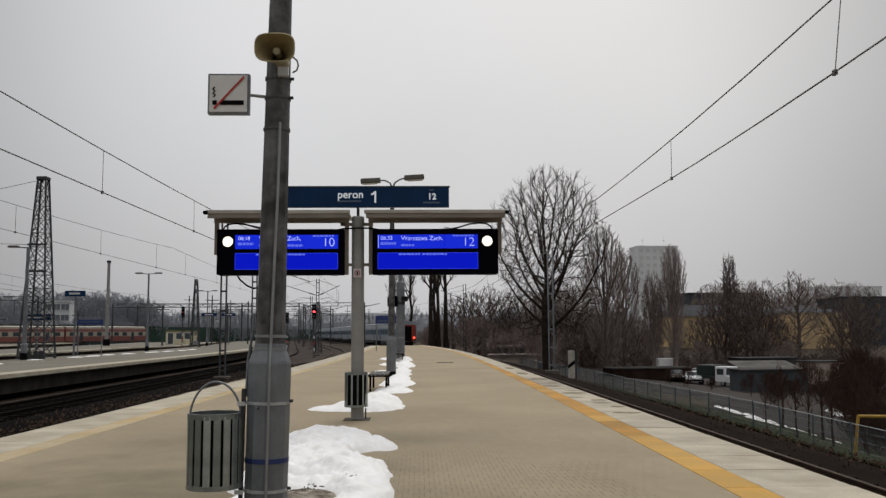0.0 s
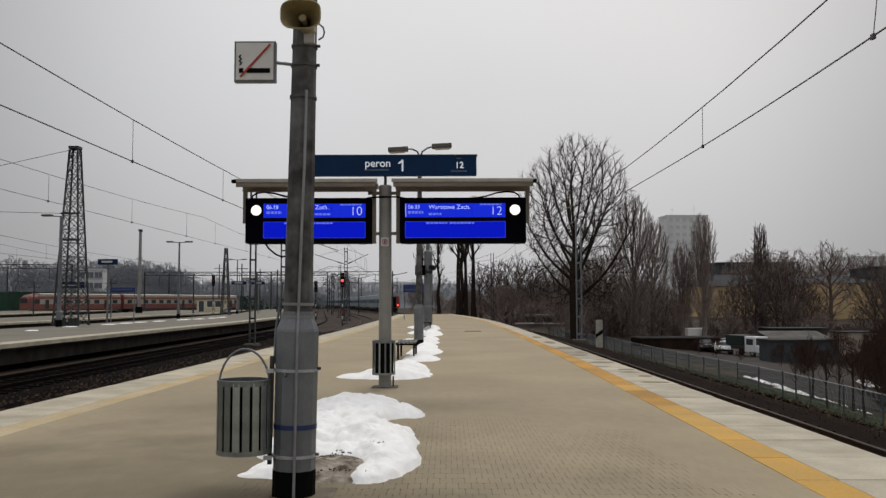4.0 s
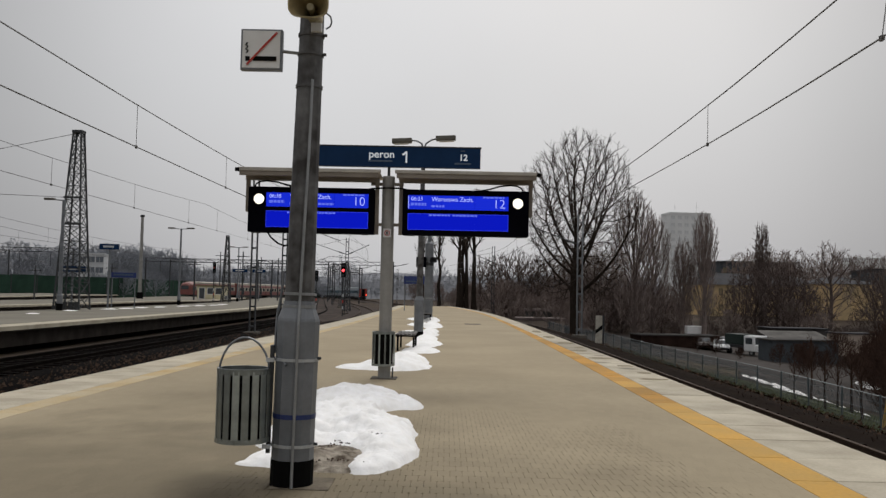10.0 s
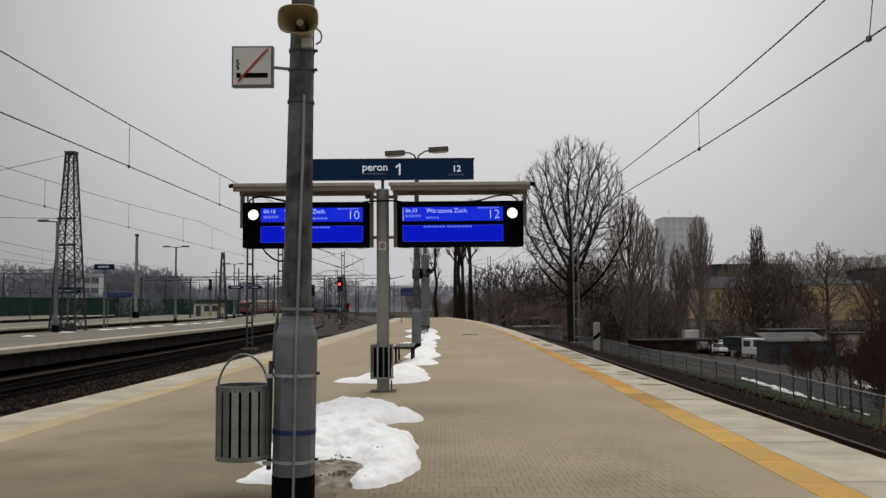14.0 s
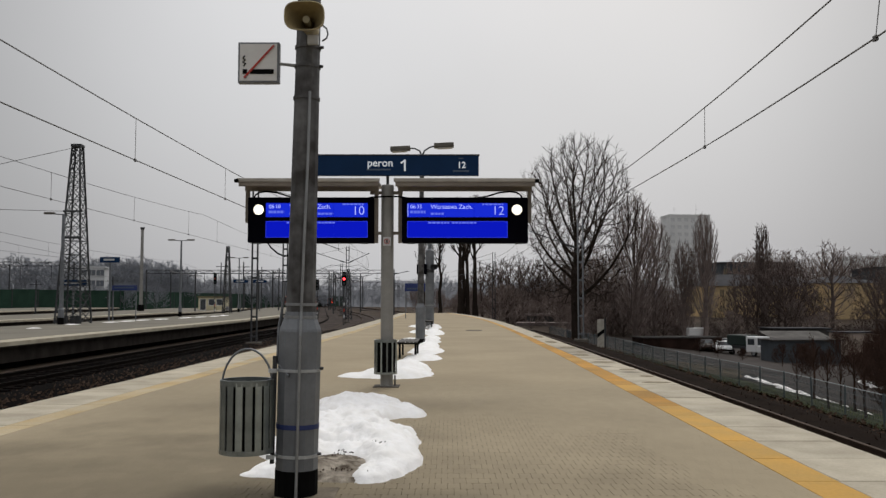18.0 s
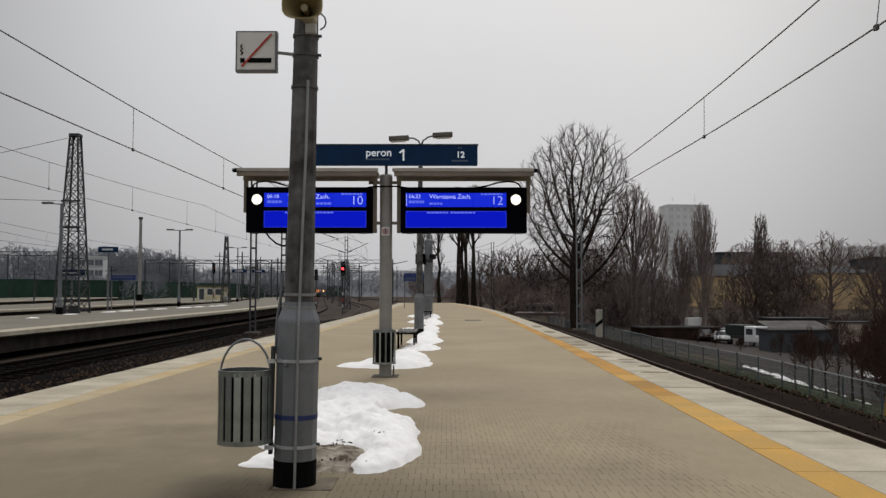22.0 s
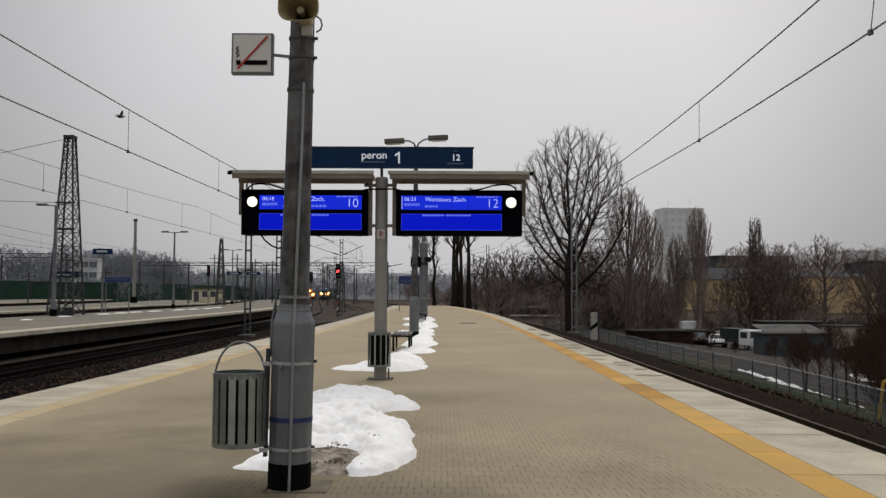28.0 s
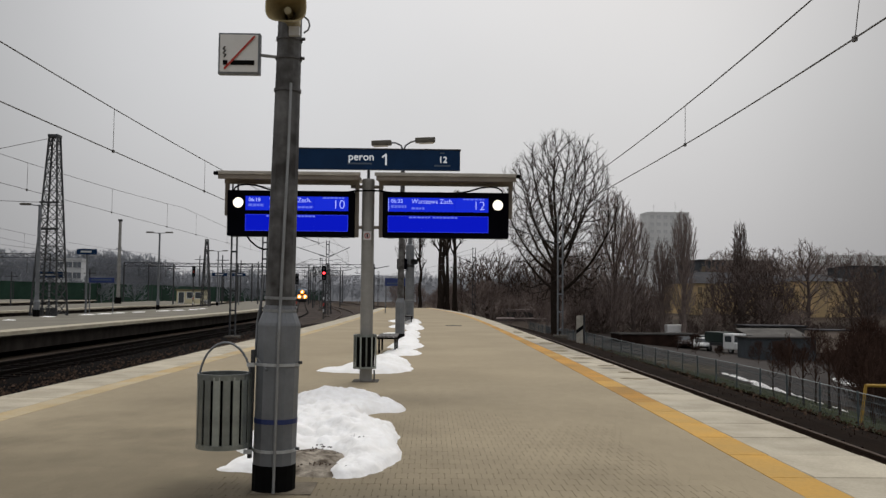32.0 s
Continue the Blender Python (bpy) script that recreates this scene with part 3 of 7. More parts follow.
def rail_section(line, off, ys):
    rows = []
    for y in ys:
        x = at(line, y) + off
        rows.append([(x - 0.07, y, -0.92), (x - 0.07, y, -0.90), (x - 0.012, y, -0.88), (x - 0.012, y, -0.80), (x - 0.036, y, -0.79), (x - 0.036, y, -0.76),
                     (x + 0.036, y, -0.76), (x + 0.036, y, -0.79), (x + 0.012, y, -0.80), (x + 0.012, y, -0.88), (x + 0.07, y, -0.90), (x + 0.07, y, -0.92)])
    return rows


def build_track(line, y0, y1, label, with_sleepers=True, m=BALLAST, rail=RAIL):
    bed = ballast_bed("track", line, y0, y1, 2.2, m)
    bed.data.materials.append(BALLAST_HAZED)
    # Past 70 m the bed switches to the colour paled for haze.
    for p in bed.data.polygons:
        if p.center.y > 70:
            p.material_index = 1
    tagged(bed, label, "railway track", "tracks", "structure")
    ys = steps((y0, 130, 3.0), (130, y1, 10.0))
    for off in (-0.7535, 0.7535):
        strip("rail", rail_section(line, off, ys), rail, bed)
    if with_sleepers:
        verts, faces = [], []
        for y in np.arange(max(y0, 2), min(y1, 72), 0.62):
            x = at(line, y)
            b = len(verts)
            verts += [(x + sx, y + sy, z) for z, k in ((-0.95, 1.0), (-0.885, 0.86)) for sx, sy in ((-1.25, -0.13 * k), (1.25, -0.13 * k), (1.25, 0.13 * k), (-1.25, 0.13 * k))]
            faces += [(b + 4, b + 5, b + 6, b + 7), (b, b + 1, b + 5, b + 4), (b + 1, b + 2, b + 6, b + 5), (b + 2, b + 3, b + 7, b + 6), (b + 3, b, b + 4, b + 7)]
        tagged(raw("sleepers", verts, faces, SLEEPER if m is BALLAST else m, bed), kind="stuff")
    return bed


TRACK_RIGHT = RIGHT_EDGE + 1.68
TRACK_NEAR = BEND_LEFT - 1.68
TRACK_3, TRACK_4, TRACK_5 = EDGE_2 - 11.3, EDGE_2 - 31.2, EDGE_2 - 37.4
build_ground()
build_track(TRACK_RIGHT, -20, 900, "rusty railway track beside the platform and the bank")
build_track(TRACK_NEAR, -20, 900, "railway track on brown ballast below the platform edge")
build_track(TRACK_FAR, -20, 900, "railway track on near-black ballast before the next platform", True, BALLAST_DARK, RAIL_DARK)
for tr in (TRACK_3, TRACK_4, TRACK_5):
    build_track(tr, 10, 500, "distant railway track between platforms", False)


def ballast_stones():
    rng = np.random.default_rng(4)
    verts, faces = [], []
    for i in range(5200):
        y = 13 + 45 * rng.random() ** 1.6
        x0, x1 = at(TRACK_FAR, y) + 0.9, at(LEFT_EDGE, y) - 1.0
        if i % 5 == 0:
            x0, x1 = at(RIGHT_EDGE, y) + 3.0, at(RIGHT_EDGE, y) + 4.6
        x = x0 + (x1 - x0) * rng.random()
        r = 0.025 + 0.035 * rng.random()
        b = len(verts)
        z = -0.95 if i % 5 else -1.02
        for k in range(4):
            a = k * math.pi / 2 + rng.random()
            verts.append((x + r * math.cos(a), y + r * math.sin(a), z))
        verts.append((x + r * 0.3, y, z + r * (0.8 + 0.8 * rng.random())))
        faces += [(b, b + 1, b + 4), (b + 1, b + 2, b + 4), (b + 2, b + 3, b + 4), (b + 3, b, b + 4)]
    ob = raw("ballast_stones", verts, faces, STONE)
    tagged(ob, "loose brown ballast stones between the tracks", "ballast", kind="stuff")


ballast_stones()


# ---- platforms ----
def platform_body(name, left, right, y0, y1, top, label, wall=CONCRETE, face=-0.5, back=0.08):
    rows = []
    for y in steps((y0, min(y1, 130), 4.0), (min(y1, 130), y1, 8.0)):
        a, b = at(left, y), at(right, y)
        rows.append([(a + 0.45, y, -1.1), (a + 0.45, y, face - 0.05), (a + back, y, face), (a + back, y, -0.23), (a + 0.02, y, -0.20), (a + 0.02, y, top), (b - 0.02, y, top), (b - 0.02, y, -0.20), (b - back, y, -0.23), (b - back, y, face), (b - back - 0.5, y, face - 0.05), (b - back - 0.5, y, -1.1)])
    ob = strip(name, rows, wall)
    me = ob.data
    n = len(rows[0])
    end = len(rows) - 1
    bm = bmesh.new()
    bm.from_mesh(me)
    bm.verts.ensure_lookup_table()
    bm.faces.new([bm.verts[i] for i in range(n)])
    bm.faces.new([bm.verts[end * n + i] for i in range(n)][::-1])
    bm.to_mesh(me)
    bm.free()
    me.materials.append(RECESS_SHADE)
    # The recessed lower walls get their shade as a near-black colour.
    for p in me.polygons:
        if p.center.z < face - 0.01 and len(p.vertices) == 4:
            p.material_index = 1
    return tagged(ob, label, "platform", kind="structure")


P_END = 104.0
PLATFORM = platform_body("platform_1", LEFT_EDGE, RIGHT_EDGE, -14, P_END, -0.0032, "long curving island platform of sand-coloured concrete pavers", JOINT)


def paving_sheet(y0, y1):
    rows = []
    for y in steps((y0, y1, 2.0)):
        a, b = at(LEFT_EDGE, y) + 1.17, at(RIGHT_EDGE, y) - yellow_off(y) - yellow_half(y) - 0.004
        rows.append([(a + (b - a) * k / 6, y, 0.0) for k in range(7)])
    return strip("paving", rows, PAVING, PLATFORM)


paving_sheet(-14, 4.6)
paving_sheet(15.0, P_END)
for line, side, off in ((LEFT_EDGE, 1, lambda y: 1.168), (RIGHT_EDGE, -1, lambda y: yellow_off(y) + yellow_half(y) + 0.004)):
    strip("border_course", [[(at(line, y) + side * off(y), y, -0.0012), (at(line, y) + side * (off(y) + 0.13), y, -0.0012)][::side] for y in steps((4.6, 15.0, 0.8))], PAVING, PLATFORM)


def edge_pieces():
    slab = soft_box(-0.5, 0.5, -0.494, 0.494, -0.13, 0.004, 0.008, 1)
    slab_me = bpy.data.meshes.new("edge_slab")
    slab.to_mesh(slab_me)
    slab_me.materials.append(SLAB)
    bar = soft_box(-0.5, 0.5, -0.496, 0.496, -0.05, 0.003, 0.004, 1)
    bar_me = bpy.data.meshes.new("yellow_strip")
    bar.to_mesh(bar_me)
    worn_me = bar_me.copy()
    muddy_me = bar_me.copy()
    bar_me.materials.append(YELLOW_LINE)
    muddy_me.materials.append(YELLOW_MUDDY)
    worn_me.materials.append(YELLOW_WORN)
    rng = np.random.default_rng(7)
    for line, sign, bar_mesh in ((RIGHT_EDGE, -1, bar_me), (LEFT_EDGE, 1, worn_me)):
        for k in range(-4, 70):
            y = k + 0.5
            x = at(line, y)
            turn = math.degrees(math.atan2(at(line, y + 1) - at(line, y - 1), 2))
            mid, half = (yellow_off(y), yellow_half(y)) if sign < 0 else (1.0, 0.165)
            w = mid - half - 0.006
            share("edge_slab", slab_me, PLATFORM, pose(x + sign * w / 2, y, rng.uniform(-0.004, 0.003), 0, 0, -turn) @ Matrix.Diagonal((w, 1, 1, 1)))
            skew = math.degrees(math.atan2(yellow_off(y + 0.5) - yellow_off(y - 0.5), 1)) if sign < 0 else 0.0
            share("yellow_strip", muddy_me if sign < 0 and 12 < y < 48 and k % 7 else bar_mesh, PLATFORM, pose(x + sign * mid, y, rng.uniform(-0.001, 0.001), 0, 0, -turn + skew) @ Matrix.Diagonal((2 * half, 1, 1, 1)))
        far = steps((70, P_END, 1.0))
        off = (lambda y: (yellow_off(y), yellow_half(y))) if sign < 0 else (lambda y: (1.0, 0.165))
        strip("far_edge_slabs", [[(at(line, y) + sign * (off(y)[0] - off(y)[1]), y, 0.003), (at(line, y), y, 0.003), (at(line, y), y, -0.13)] for y in far], SLAB, PLATFORM)
        strip("far_yellow_line", [[(at(line, y) + sign * (off(y)[0] + off(y)[1]), y, 0.002), (at(line, y) + sign * (off(y)[0] - off(y)[1] + 0.004), y, 0.002)] for y in far], YELLOW_LINE if sign < 0 else YELLOW_WORN, PLATFORM)


# neighbouring platforms
def neighbour(name, right, left, y0, y1, label):
    """A platform between two lines; its front stands to the right."""
    ys = steps((y0, 130, 4.0), (130, y1, 8.0))
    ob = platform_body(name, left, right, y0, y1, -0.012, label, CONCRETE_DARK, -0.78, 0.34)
    strip("paving", [[(at(left, y) + 0.1, y, 0.0), ((at(left, y) + at(right, y)) / 2, y, 0.0), (at(right, y) - 0.95, y, 0.0)] for y in ys], PAVING_2, ob)
    strip("edge_slabs", [[(at(right, y) - 0.95, y, 0.003), (at(right, y), y, 0.003), (at(right, y), y, -0.15)] for y in ys], SLAB, ob)
    return ob


neighbour("platform_2", EDGE_2, EDGE_2 - 9.6, 4, 190, "neighbouring concrete platform with patches of snow")
neighbour("platform_3", EDGE_2 + np.interp(Y_AXIS, [100, 116], [-16.8, -13.0]), EDGE_2 - 28.0, 30, 170, "distant pale concrete platform")
neighbour("platform_4", EDGE_2 - 40.9, EDGE_2 - 57.5, 60, 180, "furthest pale concrete platform")


# ---- snow ----
def snow_patch(name, blobs, label, seed, step=0.07, parent=None, material=SNOW, z=0.0, group="snow heaps", dents=()):
    """A low heap: the union of round humps (x, y, half width, half length, height), with a ragged rim."""
    x0 = min(b[0] - b[2] * 1.25 for b in blobs)
    x1 = max(b[0] + b[2] * 1.25 for b in blobs)
    y0 = min(b[1] - b[3] * 1.25 for b in blobs)
    y1 = max(b[1] + b[3] * 1.25 for b in blobs)
    nx, ny = int((x1 - x0) / step) + 2, int((y1 - y0) / (step * 1.6)) + 2
    h = np.zeros((ny, nx))
    for j in range(ny):
        for i in range(nx):
            x, y = x0 + i * step, y0 + j * step * 1.6
            wob = 0.30 * noise.noise(Vector((x * 2.1, y * 1.3, seed))) + 0.16 * noise.noise(Vector((x * 6, y * 4, seed + 5)))
            best = -0.05
            for bx, by, bw, bl, bh in blobs:
                d = ((x - bx) / bw) ** 2 + ((y - by) / bl) ** 2 + wob
                best = max(best, bh * (1 - max(d, 0)) ** 0.6 if d < 1 else -0.06 * (d - 1))
            if best > 0:
                best *= 1 + 0.25 * noise.noise(Vector((x * 4, y * 3, seed + 9))) + 0.22 * noise.noise(Vector((x * 9, y * 7, seed))) + 0.13 * noise.noise(Vector((x * 22, y * 16, seed)))
                for dx, dy, dw, dl, dd in dents:
                    best -= dd * math.exp(-((x - dx) / dw) ** 2 - ((y - dy) / dl) ** 2)
            h[j, i] = best
    verts, faces, idx = [], [], {}

    def vert(j, i):
        if (j, i) not in idx:
            idx[(j, i)] = len(verts)
            verts.append((x0 + i * step, y0 + j * step * 1.6, z + max(h[j, i], -0.03)))
        return idx[(j, i)]

    for j in range(ny - 1):
        for i in range(nx - 1):
            if h[j:j + 2, i:i + 2].max() > 0:
                faces.append((vert(j, i), vert(j, i + 1), vert(j + 1, i + 1), vert(j + 1, i)))
    ob = raw(name, verts, faces, material, parent, True)
    return tagged(ob, label) if parent is not None else tagged(ob, label, "snow", group)


HEAP = snow_patch("snowdrift", [(-0.60, 7.82, 0.37, 0.90, 0.18), (-0.78, 8.75, 0.50, 0.9, 0.20), (-1.35, 8.5, 0.50, 0.75, 0.16), (-1.15, 9.6, 0.66, 1.4, 0.20), (-0.82, 10.95, 0.52, 0.75, 0.15), (-1.25, 11.75, 0.64, 1.05, 0.17), (-0.60, 9.42, 0.25, 0.34, 0.12), (-1.40, 7.42, 0.30, 0.34, 0.08), (-1.54, 7.24, 0.20, 0.14, 0.03)],
           "heap of old white snow beside the lamp post", 1, 0.022,
           dents=((-1.30, 8.42, 0.22, 0.10, 0.12), (-0.98, 8.30, 0.20, 0.09, 0.07), (-0.55, 10.32, 0.15, 0.36, 0.38), (-0.60, 9.95, 0.14, 0.22, 0.26), (-0.40, 8.98, 0.13, 0.12, 0.10), (-0.66, 9.05, 0.20, 0.12, 0.05), (-0.86, 7.45, 0.20, 0.30, 0.12)))
snow_patch("snowdrift", [(-1.05, 17.0, 0.74, 1.0, 0.15), (-0.84, 18.0, 0.46, 1.2, 0.22), (-1.62, 16.7, 0.50, 0.5, 0.07)], "pointed heap of white snow behind the display post", 2, 0.06)
snow_patch("snowdrift", [(-0.64, 21.8, 0.46, 1.0, 0.11), (-0.62, 24.9, 0.50, 1.6, 0.14), (-0.62, 27.6, 0.36, 1.4, 0.12)], "low lobes of white snow beyond the bench", 3, 0.07)
snow_patch("snowdrift", [(-1.05, 30.8, 0.72, 1.5, 0.13), (-0.66, 30.4, 0.38, 1.3, 0.17), (-0.60, 33.2, 0.34, 1.0, 0.12)], "heap of white snow round the second lamp post", 4, 0.08)
snow_patch("snowdrift", [(-0.62, 38.5, 0.44, 2.2, 0.18), (-1.15, 40.0, 0.65, 1.6, 0.11)], "ridge of white snow further along the platform", 5, 0.10)
snow_patch("snowdrift", [(-1.35, 49.0, 0.80, 2.2, 0.12), (-0.80, 46.5, 0.42, 2.4, 0.20)], "ridge of white snow round the far column", 7, 0.12)
snow_patch("slush", [(-0.98, 7.45, 0.30, 0.46, 0.105), (-0.80, 7.35, 0.26, 0.40, 0.09), (-0.78, 7.08, 0.36, 0.17, 0.04)], "brown melting slush at the foot", 6, 0.022, HEAP, SLUSH)
for k, (sx, sy, sw, sl) in enumerate([(-21.8, 45, 0.28, 0.5), (-22.9, 52, 0.32, 0.6), (-22.7, 57.5, 0.42, 0.8), (-22.7, 60.5, 0.40, 1.0), (-22.8, 63.7, 0.36, 1.0), (-22.5, 67, 0.36, 1.2), (-22.3, 72.5, 0.36, 1.6), (-22.0, 76, 0.36, 1.4), (-21.8, 79.7, 0.32, 1.2), (-22.1, 84, 0.34, 1.5)]):
    snow_patch("snow_patch", [(sx, sy, sw, sl, 0.045)], "thin patch of snow on the neighbouring platform", 20 + k, 0.3, group="snow patches")
for k in range(15):
    y = 34.3 + k * 1.42
    x = float(np.interp(y, [34, 37, 40, 45.5, 51, 55], [16.7, 17.2, 17.45, 18.15, 18.75, 19.1])) + 0.1 * math.sin(k * 2.1)
    snow_patch("snow_strip", [(x, y, 0.17 + 0.08 * math.sin(k * 1.7), 0.72 if k % 4 else 0.5, 0.12)], "strip of ploughed snow at the street's edge", 40 + k, 0.12, z=ground_z(x, y) + 0.03, group="kerbside snow")
for k in range(5):
    snow_patch("snow_strip", [(26.6 + k * 0.4, 53.6 + k * 1.2, 0.35, 0.45, 0.2)], "ploughed snow across the street", 60 + k, 0.15, z=ground_z(26.6 + k * 0.4, 53.6 + k * 1.2) + 0.05, group="kerbside snow")


def grit(y0, y1, x0, x1, n, z, seed):
    rng = np.random.default_rng(seed)
    verts, faces = [], []
    for _ in range(n):
        x, y = x0 + (x1 - x0) * rng.random(), y0 + (y1 - y0) * rng.random()
        r = 0.006 + 0.014 * rng.random() ** 2
        b = len(verts)
        for k in range(3):
            a = 2.1 * k + rng.random()
            verts.append((x + r * math.cos(a), y + r * 1.4 * math.sin(a), z - 0.01))
        verts.append((x, y, z + r * 0.35))
        faces += [(b, b + 1, b + 3), (b + 1, b + 2, b + 3), (b + 2, b, b + 3)]
    tagged(raw("grit", verts, faces, BRUSH, HEAP), "dark grit", kind="stuff")


grit(7.85, 8.05, -0.70, -0.55, 12, 0.165, 1)
grit(7.45, 7.75, -1.02, -0.80, 14, 0.125, 2)
grit(7.0, 7.8, -1.1, -0.62, 110, 0.075, 3)


# ---- things on the platform ----
def ring(r0, r1, z0, z1, n=24, x=0.0, y=0.0):
    """A flat hoop."""
    bm = bmesh.new()
    prof = [(r0, z0), (r1, z0), (r1, z1), (r0, z1)]
    rings = [[bm.verts.new((x + r * math.cos(2 * math.pi * k / n), y + r * math.sin(2 * math.pi * k / n), z)) for k in range(n)] for r, z in prof]
    for i in range(4):
        a, b = rings[i], rings[(i + 1) % 4]
        for k in range(n):
            bm.faces.new((a[k], a[(k + 1) % n], b[(k + 1) % n], b[k]))
    return bm


def lamp_post(x, y, label, height=6.75, scale=1.0, lean=(0, 0), turn=0.0, skew=0.0):
    p = thing("lamp_post", label, "lamp post", x, y, 0, turn, "platform lamp posts")
    p.matrix_basis = pose(x, y, 0, lean[0], lean[1], turn)
    s = scale
    part("base_sleeve", lathe([(0.160 * s, 0.19), (0.162 * s, 1.225), (0.158 * s, 1.245), (0.122 * s, 1.335), (0.118 * s, 1.375)], 12), GALV, p, "thick grey painted steel sleeve")
    part("black_foot", lathe([(0.163 * s, 0.0), (0.163 * s, 0.195)], 16), BLACK, p, "foot painted black")
    part("shaft", lathe([(0.112 * s, 1.34), (0.104 * s, 2.2), (0.092 * s, 3.6), (0.072 * s, 5.6), (0.055 * s, height - 0.35), (0.05 * s, height - 0.3)], 12), SHAFT, p, "weathered grey tapering shaft")
    for sx in (-1, 1):
        arm = tube([(0, 0, height - 0.32), (sx * 0.08, 0, height - 0.12), (sx * 0.25, 0, height - 0.02 + sx * skew * 0.4), (sx * 0.5, 0, height + 0.02 + sx * skew)], [0.035, 0.03, 0.028, 0.028], 8)
        a = part("arm", arm, GALV, p)
        head = soft_box(sx * 0.40 if sx > 0 else -1.08, 1.08 if sx > 0 else -0.40, -0.14, 0.14, height - 0.07, height + 0.09, 0.035, 2)
        tip = Matrix.Translation((0, 0, sx * skew)) @ Matrix.Translation((sx * 0.5, 0, height)) @ Matrix.Rotation(-skew * 1.2, 4, "Y") @ Matrix.Translation((-sx * 0.5, 0, -height))
        head.transform(tip)
        part("lamp_head", head, LAMP_HEAD, a, "flat grey street-light head")
        glazing = soft_box(0.52 if sx > 0 else -1.02, 1.02 if sx > 0 else -0.52, -0.11, 0.11, height - 0.105, height - 0.066, 0.015, 1)
        glazing.transform(tip)
        part("diffuser", glazing, LAMP_GLASS, a)
    return p


def slat_bin(parent_name, x, y, z, r, h, n, label, hoop=True, gap=0.62, group="litter bins"):
    b = thing(parent_name, label, "litter bin", x, y, z, 12, group)
    part("liner", lathe([(r * 0.86, 0.015), (r * 0.9, h - 0.03)], 20), BIN_DARK, b, "dark inner liner")
    w = 2 * math.pi * r / n * gap
    slat = soft_box(-w / 2, w / 2, -0.006, 0.006, 0.01, h - 0.01, 0.003, 1)
    me = bpy.data.meshes.new("slat")
    slat.to_mesh(me)
    slat.free()
    me.materials.append(BIN_GREY)
    for k in range(n):
        a = 2 * math.pi * k / n
        share("slat", me, b, pose(r * math.cos(a), r * math.sin(a), 0, 0, 0, math.degrees(a) + 90))
    part("top_rim", ring(r - 0.010, r + 0.008, h - 0.036, h + 0.006), BIN_GREY, b)
    part("bottom_rim", ring(r - 0.014, r + 0.010, -0.004, 0.03), BIN_GREY, b)
    part("base", lathe([(r * 0.95, 0.0), (r * 0.95, 0.012)], 20), BIN_DARK, b)
    if hoop:
        pts = [(r * 1.0 * math.cos(radians(a)), 0, h - 0.06 + 0.29 * math.sin(radians(a))) for a in range(0, 181, 12)]
        hp = part("hoop", tube(pts, 0.0085, 8), GALV, b, "arched steel hoop")
        hp.matrix_basis = pose(0, 0, 0, 0, 0, -12)
    return b


X1, Y1 = -1.145, 6.50
post = lamp_post(X1, Y1, "grey steel lamp post with cable conduit, blue band and black foot", lean=(0, 0.95))
part("conduit", tube([(0.030, -0.172, 0.0), (0.030, -0.170, 1.20), (0.026, -0.13, 1.38), (0.032, -0.116, 2.0), (0.040, -0.108, 2.5), (0.040, -0.098, 3.06)], 0.011, 8), STEEL, post, "thin vertical cable conduit")
for zc, r in ((0.30, 0.166), (0.935, 0.167), (1.335, 0.127), (1.43, 0.120), (3.02, 0.104), (3.27, 0.102), (3.42, 0.101)):
    part("clamp_band", ring(r - 0.012, r, zc - 0.011, zc + 0.011), CLAMP_STEEL if zc < 1 else STEEL if zc < 2 else SHAFT, post)
for zc, r in ((0.31, 0.17), (0.95, 0.17), (3.42, 0.108), (3.27, 0.107)):
    part("clamp_bolt", tube([(r - 0.01, -0.03, zc), (r + 0.018, -0.03, zc)], 0.012, 6), DARK_STEEL, post)
part("blue_band", ring(0.155, 0.163, 0.50, 0.535), BLUE_TAPE, post, "dark blue tape")
part("side_cable", tube([(-0.05, -0.16, 0.9), (-0.16, -0.05, 1.0), (-0.165, 0.0, 1.25), (-0.135, 0.0, 1.45), (-0.13, 0.0, 1.6)], 0.010, 6), GALV, post)
# Added dark bar in place of the shading down the post's left edge.
part("edge_shade_bar", box(-0.186, -0.160, -0.09, -0.045, 0.24, 1.04), DARK_STEEL, post, "dark upright bar for the post's shaded edge")
for zb in (0.30, 0.935):
    part("bin_bracket", box(-0.20, -0.14, -0.165, -0.14, zb - 0.014, zb + 0.014), CLAMP_STEEL, post)

slat_bin("litter_bin", -1.505, 6.42, 0.332, 0.192, 0.533, 17, "grey slatted steel litter bin with hoop, hung on the lamp post", gap=0.74)

# dark square of old paving at the post's foot
tagged(part("foot_patch", box(-1.28, -0.84, 6.31, 6.72, -0.01, 0.006), DIRTY_PAVING, None), "dark square concrete footing under the lamp post", "footing", kind="structure")

# horn loudspeaker on the post
horn = thing("loudspeaker", "cream horn loudspeaker with a rounded square mouth", "loudspeaker", X1 + 0.095, Y1 - 0.02, 3.54)


def squircle(w, h, n=32, e=4.0):
    out = []
    for k in range(n):
        a = 2 * math.pi * k / n
        c, s = math.cos(a), math.sin(a)
        out.append((math.copysign(abs(c) ** (2 / e), c) * w / 2, math.copysign(abs(s) ** (2 / e), s) * h / 2))
    return out


